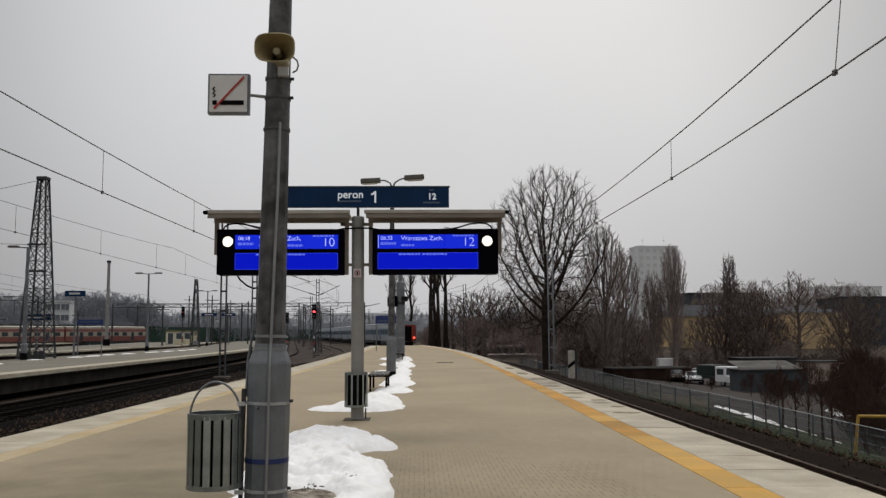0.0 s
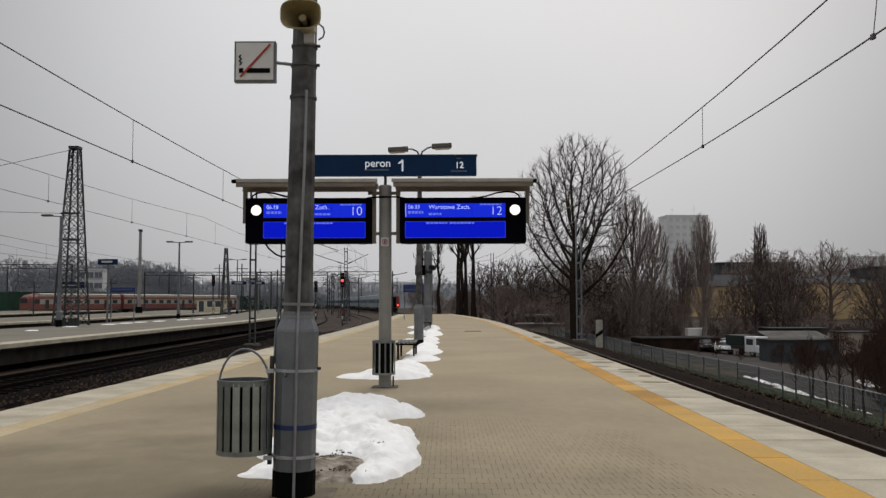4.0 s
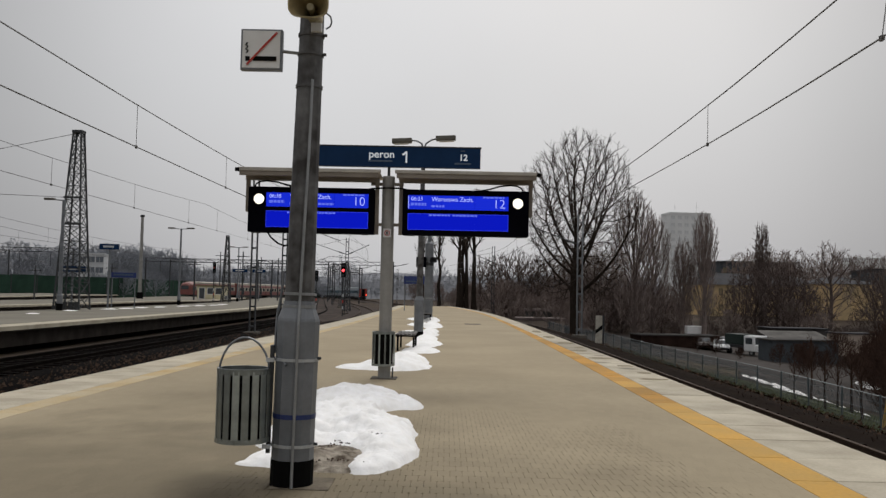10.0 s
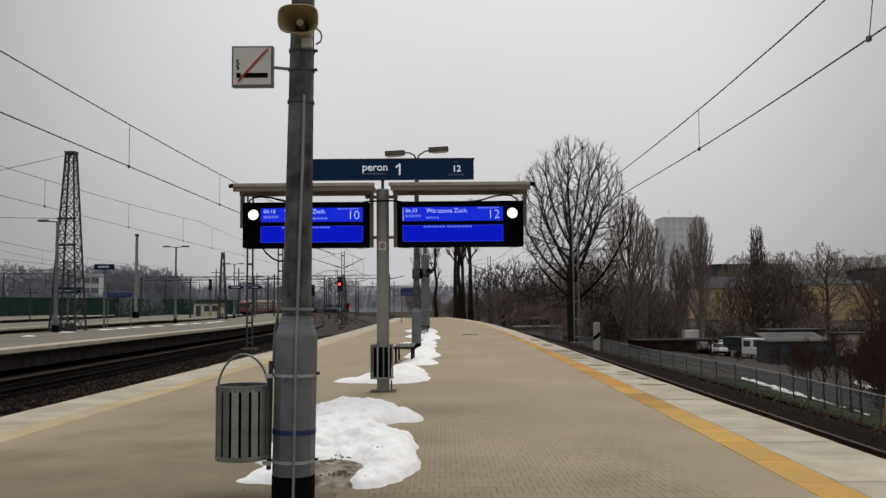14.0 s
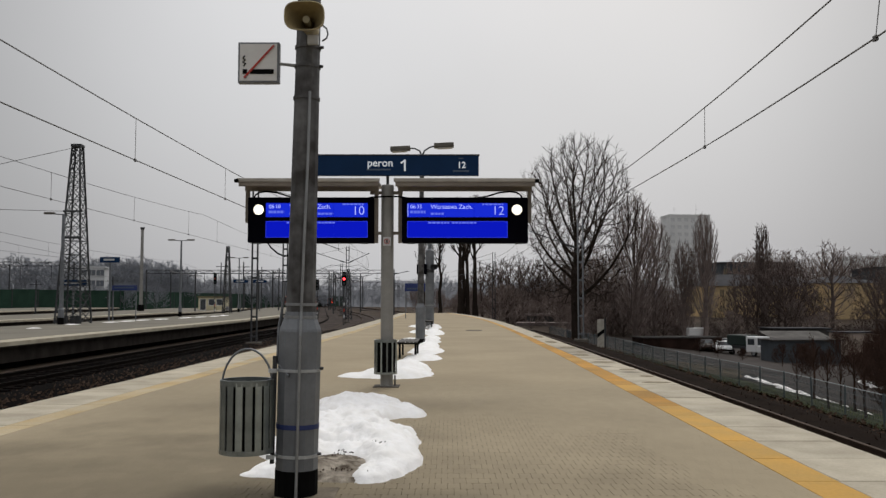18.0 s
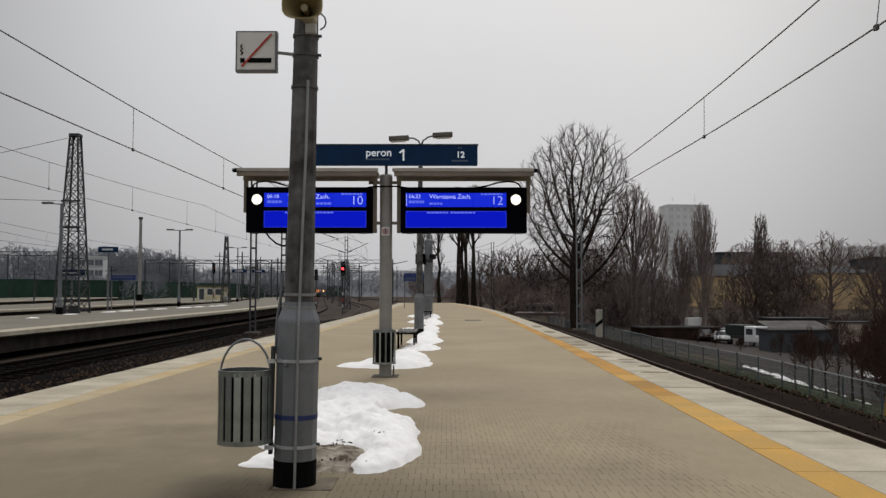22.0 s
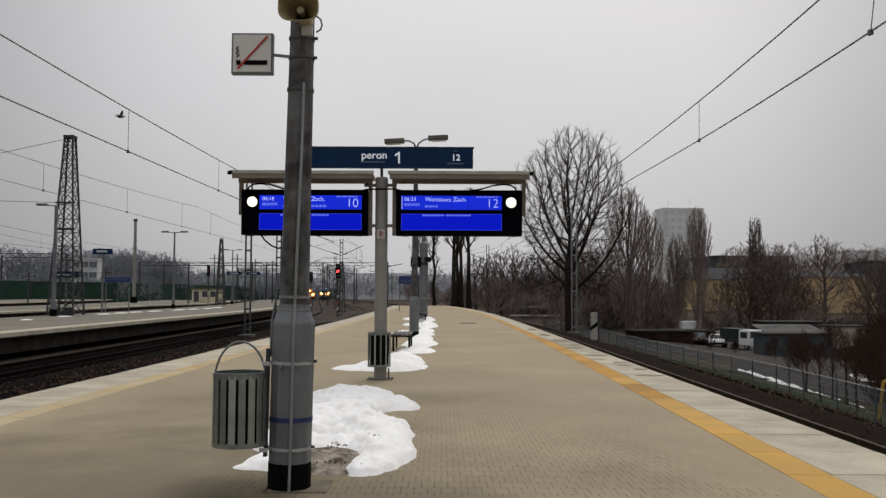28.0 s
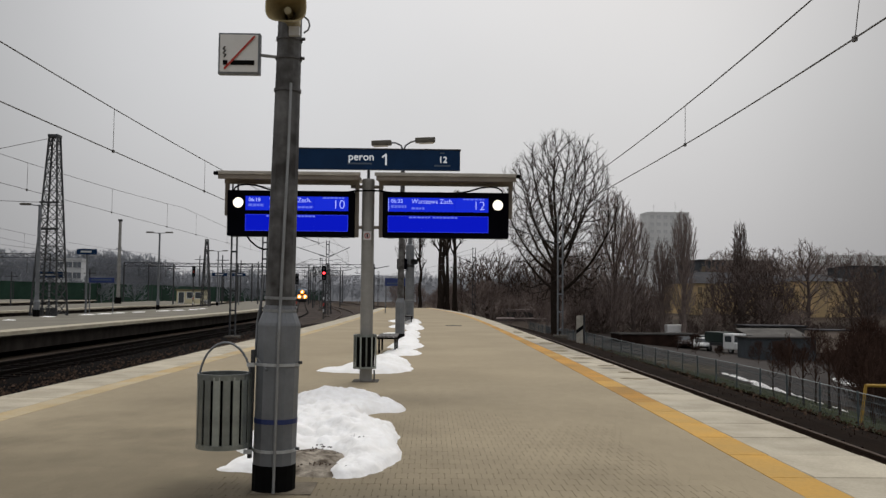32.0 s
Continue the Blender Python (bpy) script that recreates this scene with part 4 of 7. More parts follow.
def funnel(levels, n=32, close=True):
    """Levels of (width, height, y)."""
    bm = bmesh.new()
    rings = [[bm.verts.new((px, yy, pz)) for px, pz in squircle(w, h, n, 3.2)] for w, h, yy in levels]
    for a, b in zip(rings, rings[1:]):
        for k in range(n):
            bm.faces.new((a[k], b[k], b[(k + 1) % n], a[(k + 1) % n]))
    if close:
        bm.faces.new(rings[-1])
    return bm


part("flare", funnel([(0.285, 0.205, -0.40), (0.297, 0.217, -0.40), (0.297, 0.217, -0.385), (0.22, 0.16, -0.30), (0.14, 0.12, -0.20), (0.10, 0.10, -0.15)]), CREAM, horn, smooth=True)
part("throat", funnel([(0.285, 0.205, -0.40), (0.21, 0.15, -0.31), (0.12, 0.10, -0.22), (0.05, 0.05, -0.18)]), HORN_IN, horn, "brownish inside of the horn", True)
plug = lathe([(0.012, -0.315), (0.027, -0.31), (0.027, -0.29), (0.022, -0.20)], 16)
plug.transform(Matrix.Rotation(radians(-90), 4, "X"))
part("reflector_plug", plug, CREAM, horn)
part("driver", tube([(0, -0.16, 0), (0, -0.02, 0)], 0.055, 16), CREAM, horn)
part("bracket", box(-0.02, 0.060, -0.13, -0.09, -0.128, -0.06), PALE, horn, "pale mounting bracket")
part("lead", tube([(0.09, -0.12, 0.02), (0.125, -0.12, -0.01), (0.135, -0.12, -0.05), (0.125, -0.12, -0.085), (0.09, -0.1, -0.10)], 0.007, 6), GALV, horn)

# no-smoking sign
ns = thing("no_smoking_sign", "square grey-white no smoking sign box on an arm", "sign", X1 - 0.299, Y1 - 0.10, 3.272)
part("sign_box", soft_box(-0.158, 0.158, -0.03, 0.03, -0.158, 0.158, 0.008, 2), GALV, ns, "grey metal edge")
part("face", box(-0.142, 0.142, -0.036, -0.028, -0.142, 0.142), SIGN_FACE, ns, "off-white face")
part("cigarette", box(-0.06, 0.118, -0.041, -0.036, -0.090, -0.055), BLACK, ns, "black cigarette bar")
part("cigarette_tip", box(-0.118, -0.085, -0.041, -0.036, -0.090, -0.055), BLACK, ns)
bar = box(-0.168, 0.168, -0.046, -0.041, -0.007, 0.007)
bar.transform(Matrix.Translation((0.006, 0, 0.004)) @ Matrix.Rotation(radians(-48), 4, "Y"))
part("red_stroke", bar, RED, ns, "red diagonal stroke")
part("smoke", tube([(-0.112, -0.038, -0.03), (-0.098, -0.038, -0.012), (-0.118, -0.038, 0.0), (-0.100, -0.038, 0.018), (-0.118, -0.038, 0.032), (-0.104, -0.038, 0.05)], 0.006, 6), BLACK, ns)
part("arm", tube([(0.15, 0.01, 0.0), (0.27, 0.06, 0.0)], 0.013, 8), STEEL, ns)

# ---- departure displays ----
X2, Y2 = -1.045, 14.65
dp = thing("display_post", "grey round steel post that carries the displays", "post", X2, Y2, 0)
part("shaft", lathe([(0.108, 0.0), (0.108, 3.44), (0.10, 3.46)], 20), GALV_LIGHT, dp, smooth=False)
part("base_plate", soft_box(-0.22, 0.22, -0.22, 0.22, 0.0, 0.012, 0.003, 1), CONCRETE, dp)
part("sign_stem", tube([(0, 0, 3.44), (0, 0, 3.72)], 0.025, 8), DARK_STEEL, dp)
part("cross_bar", box(-0.30, 0.26, -0.03, 0.03, 3.30, 3.35), BEIGE, dp)
part("cross_bar", box(-0.30, 0.26, -0.03, 0.03, 2.60, 2.65), BEIGE, dp)
part("plate", soft_box(-0.068, 0.068, -0.118, -0.108, 2.40, 2.55, 0.003, 1), PALE, dp, "small pale pictogram plate")
part("pictogram", ring(0.035, 0.048, 0, 0.004, 20), RED, dp).data.transform(Matrix.Translation((0, -0.119, 2.475)) @ Matrix.Rotation(radians(90), 4, "X"))
part("pictogram_bar", box(-0.012, 0.012, -0.123, -0.118, 2.45, 2.50), BLACK, dp)
part("foot_bolt", tube([(0.15, -0.15, 0.03), (0.15, -0.15, 0.20)], 0.014, 6), DARK_STEEL, dp)
slat_bin("litter_bin", X2 - 0.02, Y2 - 0.02, 0.22, 0.19, 0.57, 12, "dark slatted litter bin round the display post", False, 0.27)

sign = thing("platform_sign", "long navy platform sign with white lettering", "sign", X2, Y2 - 0.02, 3.62)
part("board", soft_box(-1.575, 1.575, -0.06, 0.06, 0.0, 0.345, 0.006, 1), NAVY, sign)
part("trim", box(-1.59, 1.59, -0.065, 0.065, 0.346, 0.365), DARK_STEEL, sign)
letters("peron", 0.185, -0.35, -0.064, 0.155, LETTER, sign, bold=0.0015)
one = box(0.286, 0.315, -0.068, -0.06, 0.075, 0.272)
flag = box(-0.014, 0.014, -0.068, -0.06, -0.05, 0.04)
flag.transform(Matrix.Translation((0.272, 0, 0.240)) @ Matrix.Rotation(radians(52), 4, "Y"))
numeral = part("numeral", one, LETTER, sign)
part("numeral_flag", flag, LETTER, numeral)
letters("12", 0.15, 1.205, -0.064, 0.13, LETTER, sign, bold=0.003)
for bx, bw, bz, bh in ((-0.36, 0.42, 0.085, 0.03), (1.23, 0.08, 0.285, 0.02), (1.13, 0.28, 0.06, 0.03), (-1.55, 0.10, 0.08, 0.03)):
    part("small_print", box(bx, bx + bw, -0.064, -0.06, bz, bz + bh), SMALL_PRINT, sign)


def display(cx, mirrored, number, label, time_text, dest):
    d = thing("departure_display", label, "display", cx, Y2 - 0.05, 2.45, 0, "departure displays")
    w = 1.075
    s = -1 if mirrored else 1
    part("case", soft_box(-w, w, -0.14, 0.16, 0.0, 0.775, 0.012, 2), CASE, d, "black display case")
    cl = -0.765
    c0, c1 = (cl, cl + 1.74) if mirrored else (-w + 0.09, -w + 0.09 + 1.71)
    up = part("upper_screen", box(c0, c1, -0.148, -0.139, 0.435, 0.675), LED_BLUE, d, "lit blue screen")
    part("lower_screen", box(c0, c1, -0.148, -0.139, 0.085, 0.365), LED_BLUE_LOW, d, "lit blue screen")
    for z0, z1 in ((0.435, 0.675), (0.085, 0.365)):
        for f in (0.333, 0.667):
            part("panel_seam", box(c0 + (c1 - c0) * f - 0.004, c0 + (c1 - c0) * f + 0.004, -0.1495, -0.148, z0, z1), LED_BLUE_LOW, d)
    for zz in (0.085, 0.357):
        part("screen_border", box(c0, c1, -0.1495, -0.148, zz, zz + 0.008), LED_FAINT, d)
    for xx in (c0, c1 - 0.008):
        part("screen_border", box(xx, xx + 0.008, -0.1495, -0.148, 0.093, 0.357), LED_FAINT, d)
    if not mirrored:
        part("row_marker", box(c0 + 0.006, c0 + 0.016, -0.151, -0.148, 0.45, 0.66), LED_TEXT, d)
    part("divider", box(c0 - 0.02, c1 + 0.02, -0.152, -0.140, 0.372, 0.428), CASE, d)
    letters(time_text, 0.092, c0 + 0.05, -0.15, 0.585, LED_TEXT, d, "time_text")
    letters(dest, 0.106, c0 + 0.40, -0.15, 0.578, LED_TEXT, d, "destination_text")
    letters(number, 0.215, c1 - 0.05, -0.15, 0.475, LED_TEXT, d, "track_number", "RIGHT", bold=-0.0035)
    rows = [(c0 + 0.05, 0.26, 0.50, 0.045), (c0 + 0.40, 0.22 if not mirrored else 0.75, 0.475, 0.035), (c1 - 0.43, 0.36, 0.642, 0.026)]
    rows += [(c0 + 0.36, 0.36, 0.325, 0.028), (c0 + 0.76, 0.42, 0.325, 0.028)]
    for bx, bw, bz, bh in rows:
        k = 0.0
        while k < bw:
            step = 0.035 + 0.03 * ((bx * 7 + k * 31) % 1)
            part("text_bar", box(bx + k, bx + min(bw, k + step), -0.151, -0.148, bz, bz + bh), LED_DIM, d)
            k += step + 0.014
    cx2 = (w - 0.19) * (1 if not mirrored else -1)
    clock = tube([(cx2, -0.165, 0.56), (cx2, -0.138, 0.56)], 0.090, 32)
    ck = part("clock", clock, CLOCK, d, "round lit white clock face")
    hoop = ring(0.088, 0.102, 0, 0.03, 32)
    part("clock_rim", hoop, CASE, ck).data.transform(Matrix.Translation((cx2, -0.14, 0.56)) @ Matrix.Rotation(radians(90), 4, "X"))
    for sx in (-1, 1):
        part("side_post", soft_box(sx * w + (0.004 if sx > 0 else -0.07), sx * w + (0.07 if sx > 0 else -0.004), -0.03, 0.05, 0.0 if sx * s < 0 else 0.35, 0.96, 0.006, 1), BEIGE, d)
    part("canopy", soft_box(-1.18, 1.18, -0.42, 0.42, 0.99, 1.035, 0.012, 1), CANOPY, d, "pale sheet-metal canopy")
    part("canopy_lip", soft_box(-1.20, 1.20, -0.45, -0.41, 1.00, 1.062, 0.008, 1), CANOPY, d)
    part("canopy_fascia", soft_box(-1.17, 1.17, -0.435, -0.40, 0.925, 0.998, 0.006, 1), BEIGE, d, "brown fascia under the lip")
    part("canopy_beam", box(-1.15, 1.15, -0.05, 0.05, 0.90, 0.99), BEIGE, d)
    part("flood_lamp", soft_box(s * 1.20 - 0.035, s * 1.20 + 0.035, -0.49, -0.42, 0.985, 1.045, 0.01, 1), BLACK, d)
    cab = [(s * 0.98, -0.10, 0.76), (s * 0.95, -0.12, 0.82), (s * 0.88, -0.13, 0.86), (s * 0.76, -0.13, 0.875), (s * 0.58, -0.13, 0.855), (s * 0.4, -0.12, 0.80), (s * 0.2, -0.1, 0.765)]
    part("cable", tube(cab, 0.014, 6), BLACK, d, "sagging black cable")
    if mirrored:
        part("drooping_cable", tube([(-0.76, 0, 0.01), (-0.70, 0, -0.08), (-0.58, 0, -0.18), (-0.47, 0, -0.225), (-0.34, 0.02, -0.20), (-0.25, 0.05, -0.08), (-0.22, 0.05, 0.01)], 0.016, 6), BLACK, d, "black cable hanging under the case")
        part("link_cable", tube([(0.9, 0.0, 0.765), (1.05, -0.04, 0.79), (1.3, -0.13, 0.79), (1.5, -0.04, 0.80), (1.74, 0.0, 0.765)], 0.014, 6), BLACK, d, "black cable between the displays")
    part("bottom_tab", box(-0.98, -0.86, -0.12, -0.06, -0.02, 0.002), DARK_STEEL, d)
    part("bottom_tab", box(0.86, 0.98, -0.12, -0.06, -0.02, 0.002), DARK_STEEL, d)
    return d


display(-2.345, True, "10", "departure display with lit blue screens and a clock", "06:18", "Warszawa Zach.")
display(0.290, False, "12", "departure display with lit blue screens and a clock, under a canopy", "06:33", "Warszawa Zach.")

# ---- benches and further posts along the middle ----


def bench(x, y, label):
    b = thing("bench", label, "bench", x, y, 0, 0, "platform benches")
    for k in range(5):
        part("slat", soft_box(-0.25 + k * 0.103, -0.165 + k * 0.103, -0.9, 0.9, 0.40, 0.435, 0.006, 1), WOOD, b)
    for yy in (-0.75, 0.75):
        part("bearer", box(-0.26, 0.26, yy - 0.03, yy + 0.03, 0.36, 0.40), BLACK, b)
        for xx in (-0.2, 0.2):
            part("leg", box(xx - 0.025, xx + 0.025, yy - 0.025, yy + 0.025, 0.0, 0.36), BLACK, b)
    return b


bench(-1.02, 22.4, "dark slatted bench standing in snow beside the display post")
bench(-1.05, 45.2, "dark slatted bench beside the far lamp post")
lamp_post(-0.93, 28.7, "grey twin-headed platform lamp post standing in snow", 6.67, 1.0, (0, 0.4), skew=0.05)
fp = thing("column", "thick round grey column far along the platform", "post", -1.0, 46.5, 0)
part("shaft", lathe([(0.235, 0), (0.235, 4.2), (0.12, 4.3), (0.10, 6.9)], 14), GALV, fp)
part("collar", ring(0.23, 0.26, 3.0, 3.15), DARK_STEEL, fp)
part("collar", ring(0.23, 0.25, 1.2, 1.26), STEEL, fp)
spk = thing("loudspeaker", "small dark loudspeaker on the far lamp post", "loudspeaker", -0.76, 46.3, 3.3)
part("flare", funnel([(0.4, 0.3, -0.2), (0.15, 0.12, 0.05)]), DARK_STEEL, spk)
part("bracket", box(-0.2, 0.0, -0.02, 0.02, -0.03, 0.03), DARK_STEEL, spk)
sb = thing("far_display", "small dark display box on the far lamp post", "display", -1.35, 46.3, 3.0)
part("case", soft_box(-0.35, 0.2, -0.1, 0.1, -0.1, 0.45, 0.02, 1), CASE, sb)
part("bracket", box(0.2, 0.3, -0.03, 0.03, 0.1, 0.2), DARK_STEEL, sb)


def name_board(x, y, w, z0, label, mat_=SIGN_BLUE, legs=True, turn=0.0, tall=0.42):
    n = thing("name_board", label, "sign", x, y, 0, turn, "station name boards")
    part("board", soft_box(-w / 2, w / 2, -0.03, 0.03, z0, z0 + tall, 0.01, 1), mat_, n)
    k = -w * 0.4
    while k < w * 0.38:
        part("lettering", box(k, k + w * 0.09, -0.036, -0.03, z0 + 0.15, z0 + 0.28), SMALL_PRINT, n)
        k += w * 0.115
    if legs:
        for sx in (-1, 1):
            part("leg", tube([(sx * w * 0.46, 0.05, 0), (sx * w * 0.46, 0.05, z0 + 0.4)], 0.04, 6), GALV, n)
    return n


name_board(-2.72, 72, 1.85, 2.28, "dark blue station name board on two grey legs", tall=0.66)
tagged(part("manhole_cover", soft_box(0.9, 1.7, 42.0, 43.2, -0.006, 0.005, 0.002, 1), CONCRETE, None), "rusty square inspection cover set in the paving", "manhole cover", kind="structure")


# ---- overhead line ----
def overhead(line, z_low, z_high, y0, y1, span, label, first, sag=0.5, stagger=0.0, thick=0.013):
    """Contact wire and sagging carrier wire with droppers between masts at first + k * span."""
    o = thing("overhead_line", label, "overhead line", 0, 0, 0, 0, "overhead lines")
    off = lambda y: stagger * 2 * (max(0.0, 21 - max(y, 3)) / 16) ** 2
    low = [(at(line, y) + off(y), y, z_low) for y in steps((y0, 30, 2.0), (30, y1, 6.0))]
    part("contact_wire", tube(low, thick, 5), WIRE, o)

    def carrier(y):
        u = ((y - first) % span) / span
        return z_high - 4 * sag * u * (1 - u)

    part("carrier_wire", tube([(at(line, y) + off(y) * 0.4, y, carrier(y)) for y in steps((y0, y1, 3.0))], thick, 5), WIRE, o)
    y = first
    while y - span > y0:
        y -= span
    k = 0
    while y < min(y1, 190):
        for f in (0.055, 0.23, 0.405, 0.58, 0.755, 0.93):
            yy = y + f * span
            if y0 < yy < y1:
                part("dropper", tube([(at(line, yy) + off(yy), yy, z_low - 0.02), (at(line, yy) + off(yy) * 0.4, yy, carrier(yy))], 0.007, 4), WIRE, o)
                part("clip", box(at(line, yy) + off(yy) - 0.02, at(line, yy) + off(yy) + 0.02, yy - 0.04, yy + 0.04, z_low - 0.04, z_low + 0.03), WIRE, o)
        y += span
    return o


overhead(WIRE_RIGHT, 4.82, 6.03, -25, 420, 44, "sagging carrier and contact wire over the track by the bank", 8.3, stagger=-0.29)
overhead(TRACK_NEAR, 4.81, 6.10, -25, 420, 44, "carrier and contact wire over the near track", 2.3, 0.3)
overhead(WIRE_FAR, 4.90, 6.20, -25, 420, 44, "carrier and contact wire over the second track", 3.2, 0.4, thick=0.009)
overhead(EDGE_2 - 15.3, 4.90, 6.30, -5, 420, 50, "distant carrier and contact wire", 4.0)
overhead(EDGE_2 - 21.1, 4.90, 6.30, -5, 420, 50, "distant carrier and contact wire", 20.0)
overhead(EDGE_2 - 37.2, 4.90, 6.30, 30, 420, 55, "distant carrier and contact wire", 20.0)


def lattice(x, y, z0, z1, w0, w1, panels, label, name="lattice_tower", category="lattice tower", leg=0.05, brace=0.025, group="", m=MAST):
    """A four-legged tower of angle bars with crossed bracing on each face."""
    t = thing(name, label, category, x, y, z0, 0, group)
    h = z1 - z0
    for sx in (-1, 1):
        for sy in (-1, 1):
            part("leg", tube([(sx * w0 / 2, sy * w0 / 2, 0), (sx * w1 / 2, sy * w1 / 2, h)], leg, 4), m, t)
    for f in range(4):
        spin = Matrix.Rotation(f * math.pi / 2, 4, "Z")
        for k in range(panels):
            a, b = k / panels, (k + 1) / panels
            wa, wb = w0 + (w1 - w0) * a, w0 + (w1 - w0) * b
            for p0, p1 in ((-1, 1), (1, -1)):
                part("brace", tube([spin @ Vector((p0 * wa / 2, -wa / 2, a * h)), spin @ Vector((p1 * wb / 2, -wb / 2, b * h))], brace, 4), m, t)
            part("cross_bar", tube([spin @ Vector((-wb / 2, -wb / 2, b * h)), spin @ Vector((wb / 2, -wb / 2, b * h))], brace, 4), m, t)
    return t


def twin_mast(x, y, z1, label, arm_to=None, z0=-1.1, gap=0.30, turn=0.0, paint=MAST):
    """Two channel bars with battens, the usual catenary mast; arm_to is the x of the track."""
    t = thing("catenary_mast", label, "catenary mast", x, y, z0, turn, "catenary masts")
    h = z1 - z0
    for sx in (-1, 1):
        part("channel_bar", box(sx * gap / 2 - 0.035, sx * gap / 2 + 0.035, -0.08, 0.08, 0, h), paint, t)
    k = 0.5
    while k < h - 0.3:
        part("batten", box(-gap / 2, gap / 2, -0.07, 0.07, k, k + 0.10), paint, t)
        k += 1.1
    part("footing", soft_box(-0.4, 0.4, -0.4, 0.4, 0, 0.25, 0.03, 1), CONCRETE, t)
    for tx in arm_to or ():
        d = tx - x
        part("bracket_arm", tube([(0, 0, h - 1.9), (d * 1.06, 0, h - 0.75)], 0.035, 6), MAST, t)
        part("stay", tube([(0, 0, h - 0.1), (d * 0.9, 0, h - 0.85)], 0.018, 4), MAST, t)
        part("steady_arm", tube([(0, 0, h - 2.3), (d * 0.55, 0, 5.0 - z0 + 0.5), (d, 0, 4.95 - z0)], 0.022, 5), MAST, t)
        part("insulator", tube([(d * 0.12, 0, h - 1.77), (d * 0.28, 0, h - 1.60)], 0.07, 8), DARK_STEEL, t)
    return t


twin_mast(-10.9, 48.0, 8.0, "tall twin-bar catenary mast between the tracks", (at(TRACK_NEAR, 48),))
twin_mast(-11.0, 57.5, 7.8, "twin-bar catenary mast further along", (at(TRACK_NEAR, 57.5),))
twin_mast(8.15, 52.5, 6.55, "twin-bar grey catenary mast beside the bank", (at(WIRE_RIGHT, 52.5),), paint=GALV)
for y in (96, 140, 184, 230):
    x = (at(TRACK_NEAR, y) + at(TRACK_FAR, y)) / 2 + (0.5 if y == 96 else 0.0)
    twin_mast(x, y, 7.6, "distant catenary mast with bracket arms", (at(TRACK_NEAR, y), at(TRACK_FAR, y)))
for y in (100, 150, 200):
    x = at(TRACK_RIGHT, y) + 2.6
    twin_mast(x, y, 7.2, "distant catenary mast at the outer track", (at(TRACK_RIGHT, y),))

lt = lattice(-24.0, 54.6, 0.0, 11.45, 1.65, 0.50, 13, "tall grey lattice tower standing on the neighbouring platform", leg=0.065, brace=0.028)
part("top_cap", box(-0.32, 0.32, -0.32, 0.32, 11.38, 11.55), MAST, lt)
part("cross_rail", box(-0.65, 0.65, -0.6, -0.5, 5.4, 5.55), MAST, lt)
part("cross_rail", box(-0.6, 0.6, -0.55, -0.45, 7.1, 7.22), MAST, lt)
for k in (-0.6, -0.2, 0.25, 0.62):
    part("foot_plinth", box(k - 0.12, k + 0.12, -0.8, -0.5, 0.0, 0.5), DARK_STEEL, lt)
part("stay_wire", tube([(0, 0, 11.4), (-3.0, -6.9, 8.8)], 0.02, 4), WIRE, lt)
part("feeder_wire", tube([(-0.3, 0, 7.2), (-9, -9, 6.6), (-20, -20, 6.7)], 0.02, 4), WIRE, lt)
lattice(-25.9, 100, 0.0, 7.85, 0.93, 0.26, 8, "far pointed lattice tower on the neighbouring platform", leg=0.07, brace=0.035)


def side_lamp(x, y, z1, arms, label, r=0.11, foot=True):
    p = thing("platform_lamp", label, "lamp post", x, y, 0, 0, "neighbouring platform lamps")
    part("shaft", lathe([(r * 1.4, 0.0), (r * 1.4, 0.9), (r, 1.0), (r * 0.7, z1)], 10), GALV, p)
    if foot:
        part("black_foot", lathe([(r * 1.5, 0.0), (r * 1.5, 0.42)], 10), BLACK, p)
    for s in arms:
        part("arm", tube([(0, 0, z1 - 0.05), (s * 0.9, 0, z1 + 0.02)], 0.035, 6), GALV, p)
        part("lamp_head", soft_box(min(s * 0.55, s * 1.2), max(s * 0.55, s * 1.2), -0.14, 0.14, z1 - 0.03, z1 + 0.10, 0.03, 1), LAMP_HEAD, p)
    return p


side_lamp(-23.70, 52.2, 6.80, (-1,), "grey lamp post with one arm before the lattice tower", 0.13)
side_lamp(-24.5, 78.0, 7.0, (-1, 1), "grey twin-headed lamp post on the neighbouring platform")
side_lamp(-27.0, 110, 7.0, (-1, 1), "distant twin-headed lamp post", 0.1)
cm = thing("round_mast", "tall round grey mast with a dark foot between far platforms", "mast", -43.6, 121, 0)
part("shaft", lathe([(0.26, 0), (0.24, 6), (0.2, 11.7)], 10), GALV_LIGHT, cm)
part("foot", lathe([(0.5, 0), (0.45, 0.9)], 10), BLACK, cm)
part("cap", lathe([(0.3, 11.6), (0.3, 11.9)], 10), DARK_STEEL, cm)
for px, py, pz in ((-69, 128, 6.6), (-52, 132, 5.2), (-61, 126, 4.5), (-35, 118, 5.6), (-29.3, 122, 7.0), (-26.0, 131, 6.5), (-24.0, 150, 7.2), (-21.5, 160, 7.0), (-40, 150, 8.2), (-35, 160, 7.8)):
    mp = thing("slim_mast", "slim dark mast among the far tracks", "mast", px, py, -1.05, 0, "slim masts")
    part("shaft", tube([(0, 0, 0), (0, 0, pz + 1.05)], [0.13, 0.09], 6), MAST, mp)
    part("cross_arm", box(-0.9, 0.9, -0.04, 0.04, pz + 0.3, pz + 0.4), MAST, mp)

name_board(-23.55, 62, 1.82, 2.20, "blue station name board on grey legs on the neighbouring platform", tall=0.37)


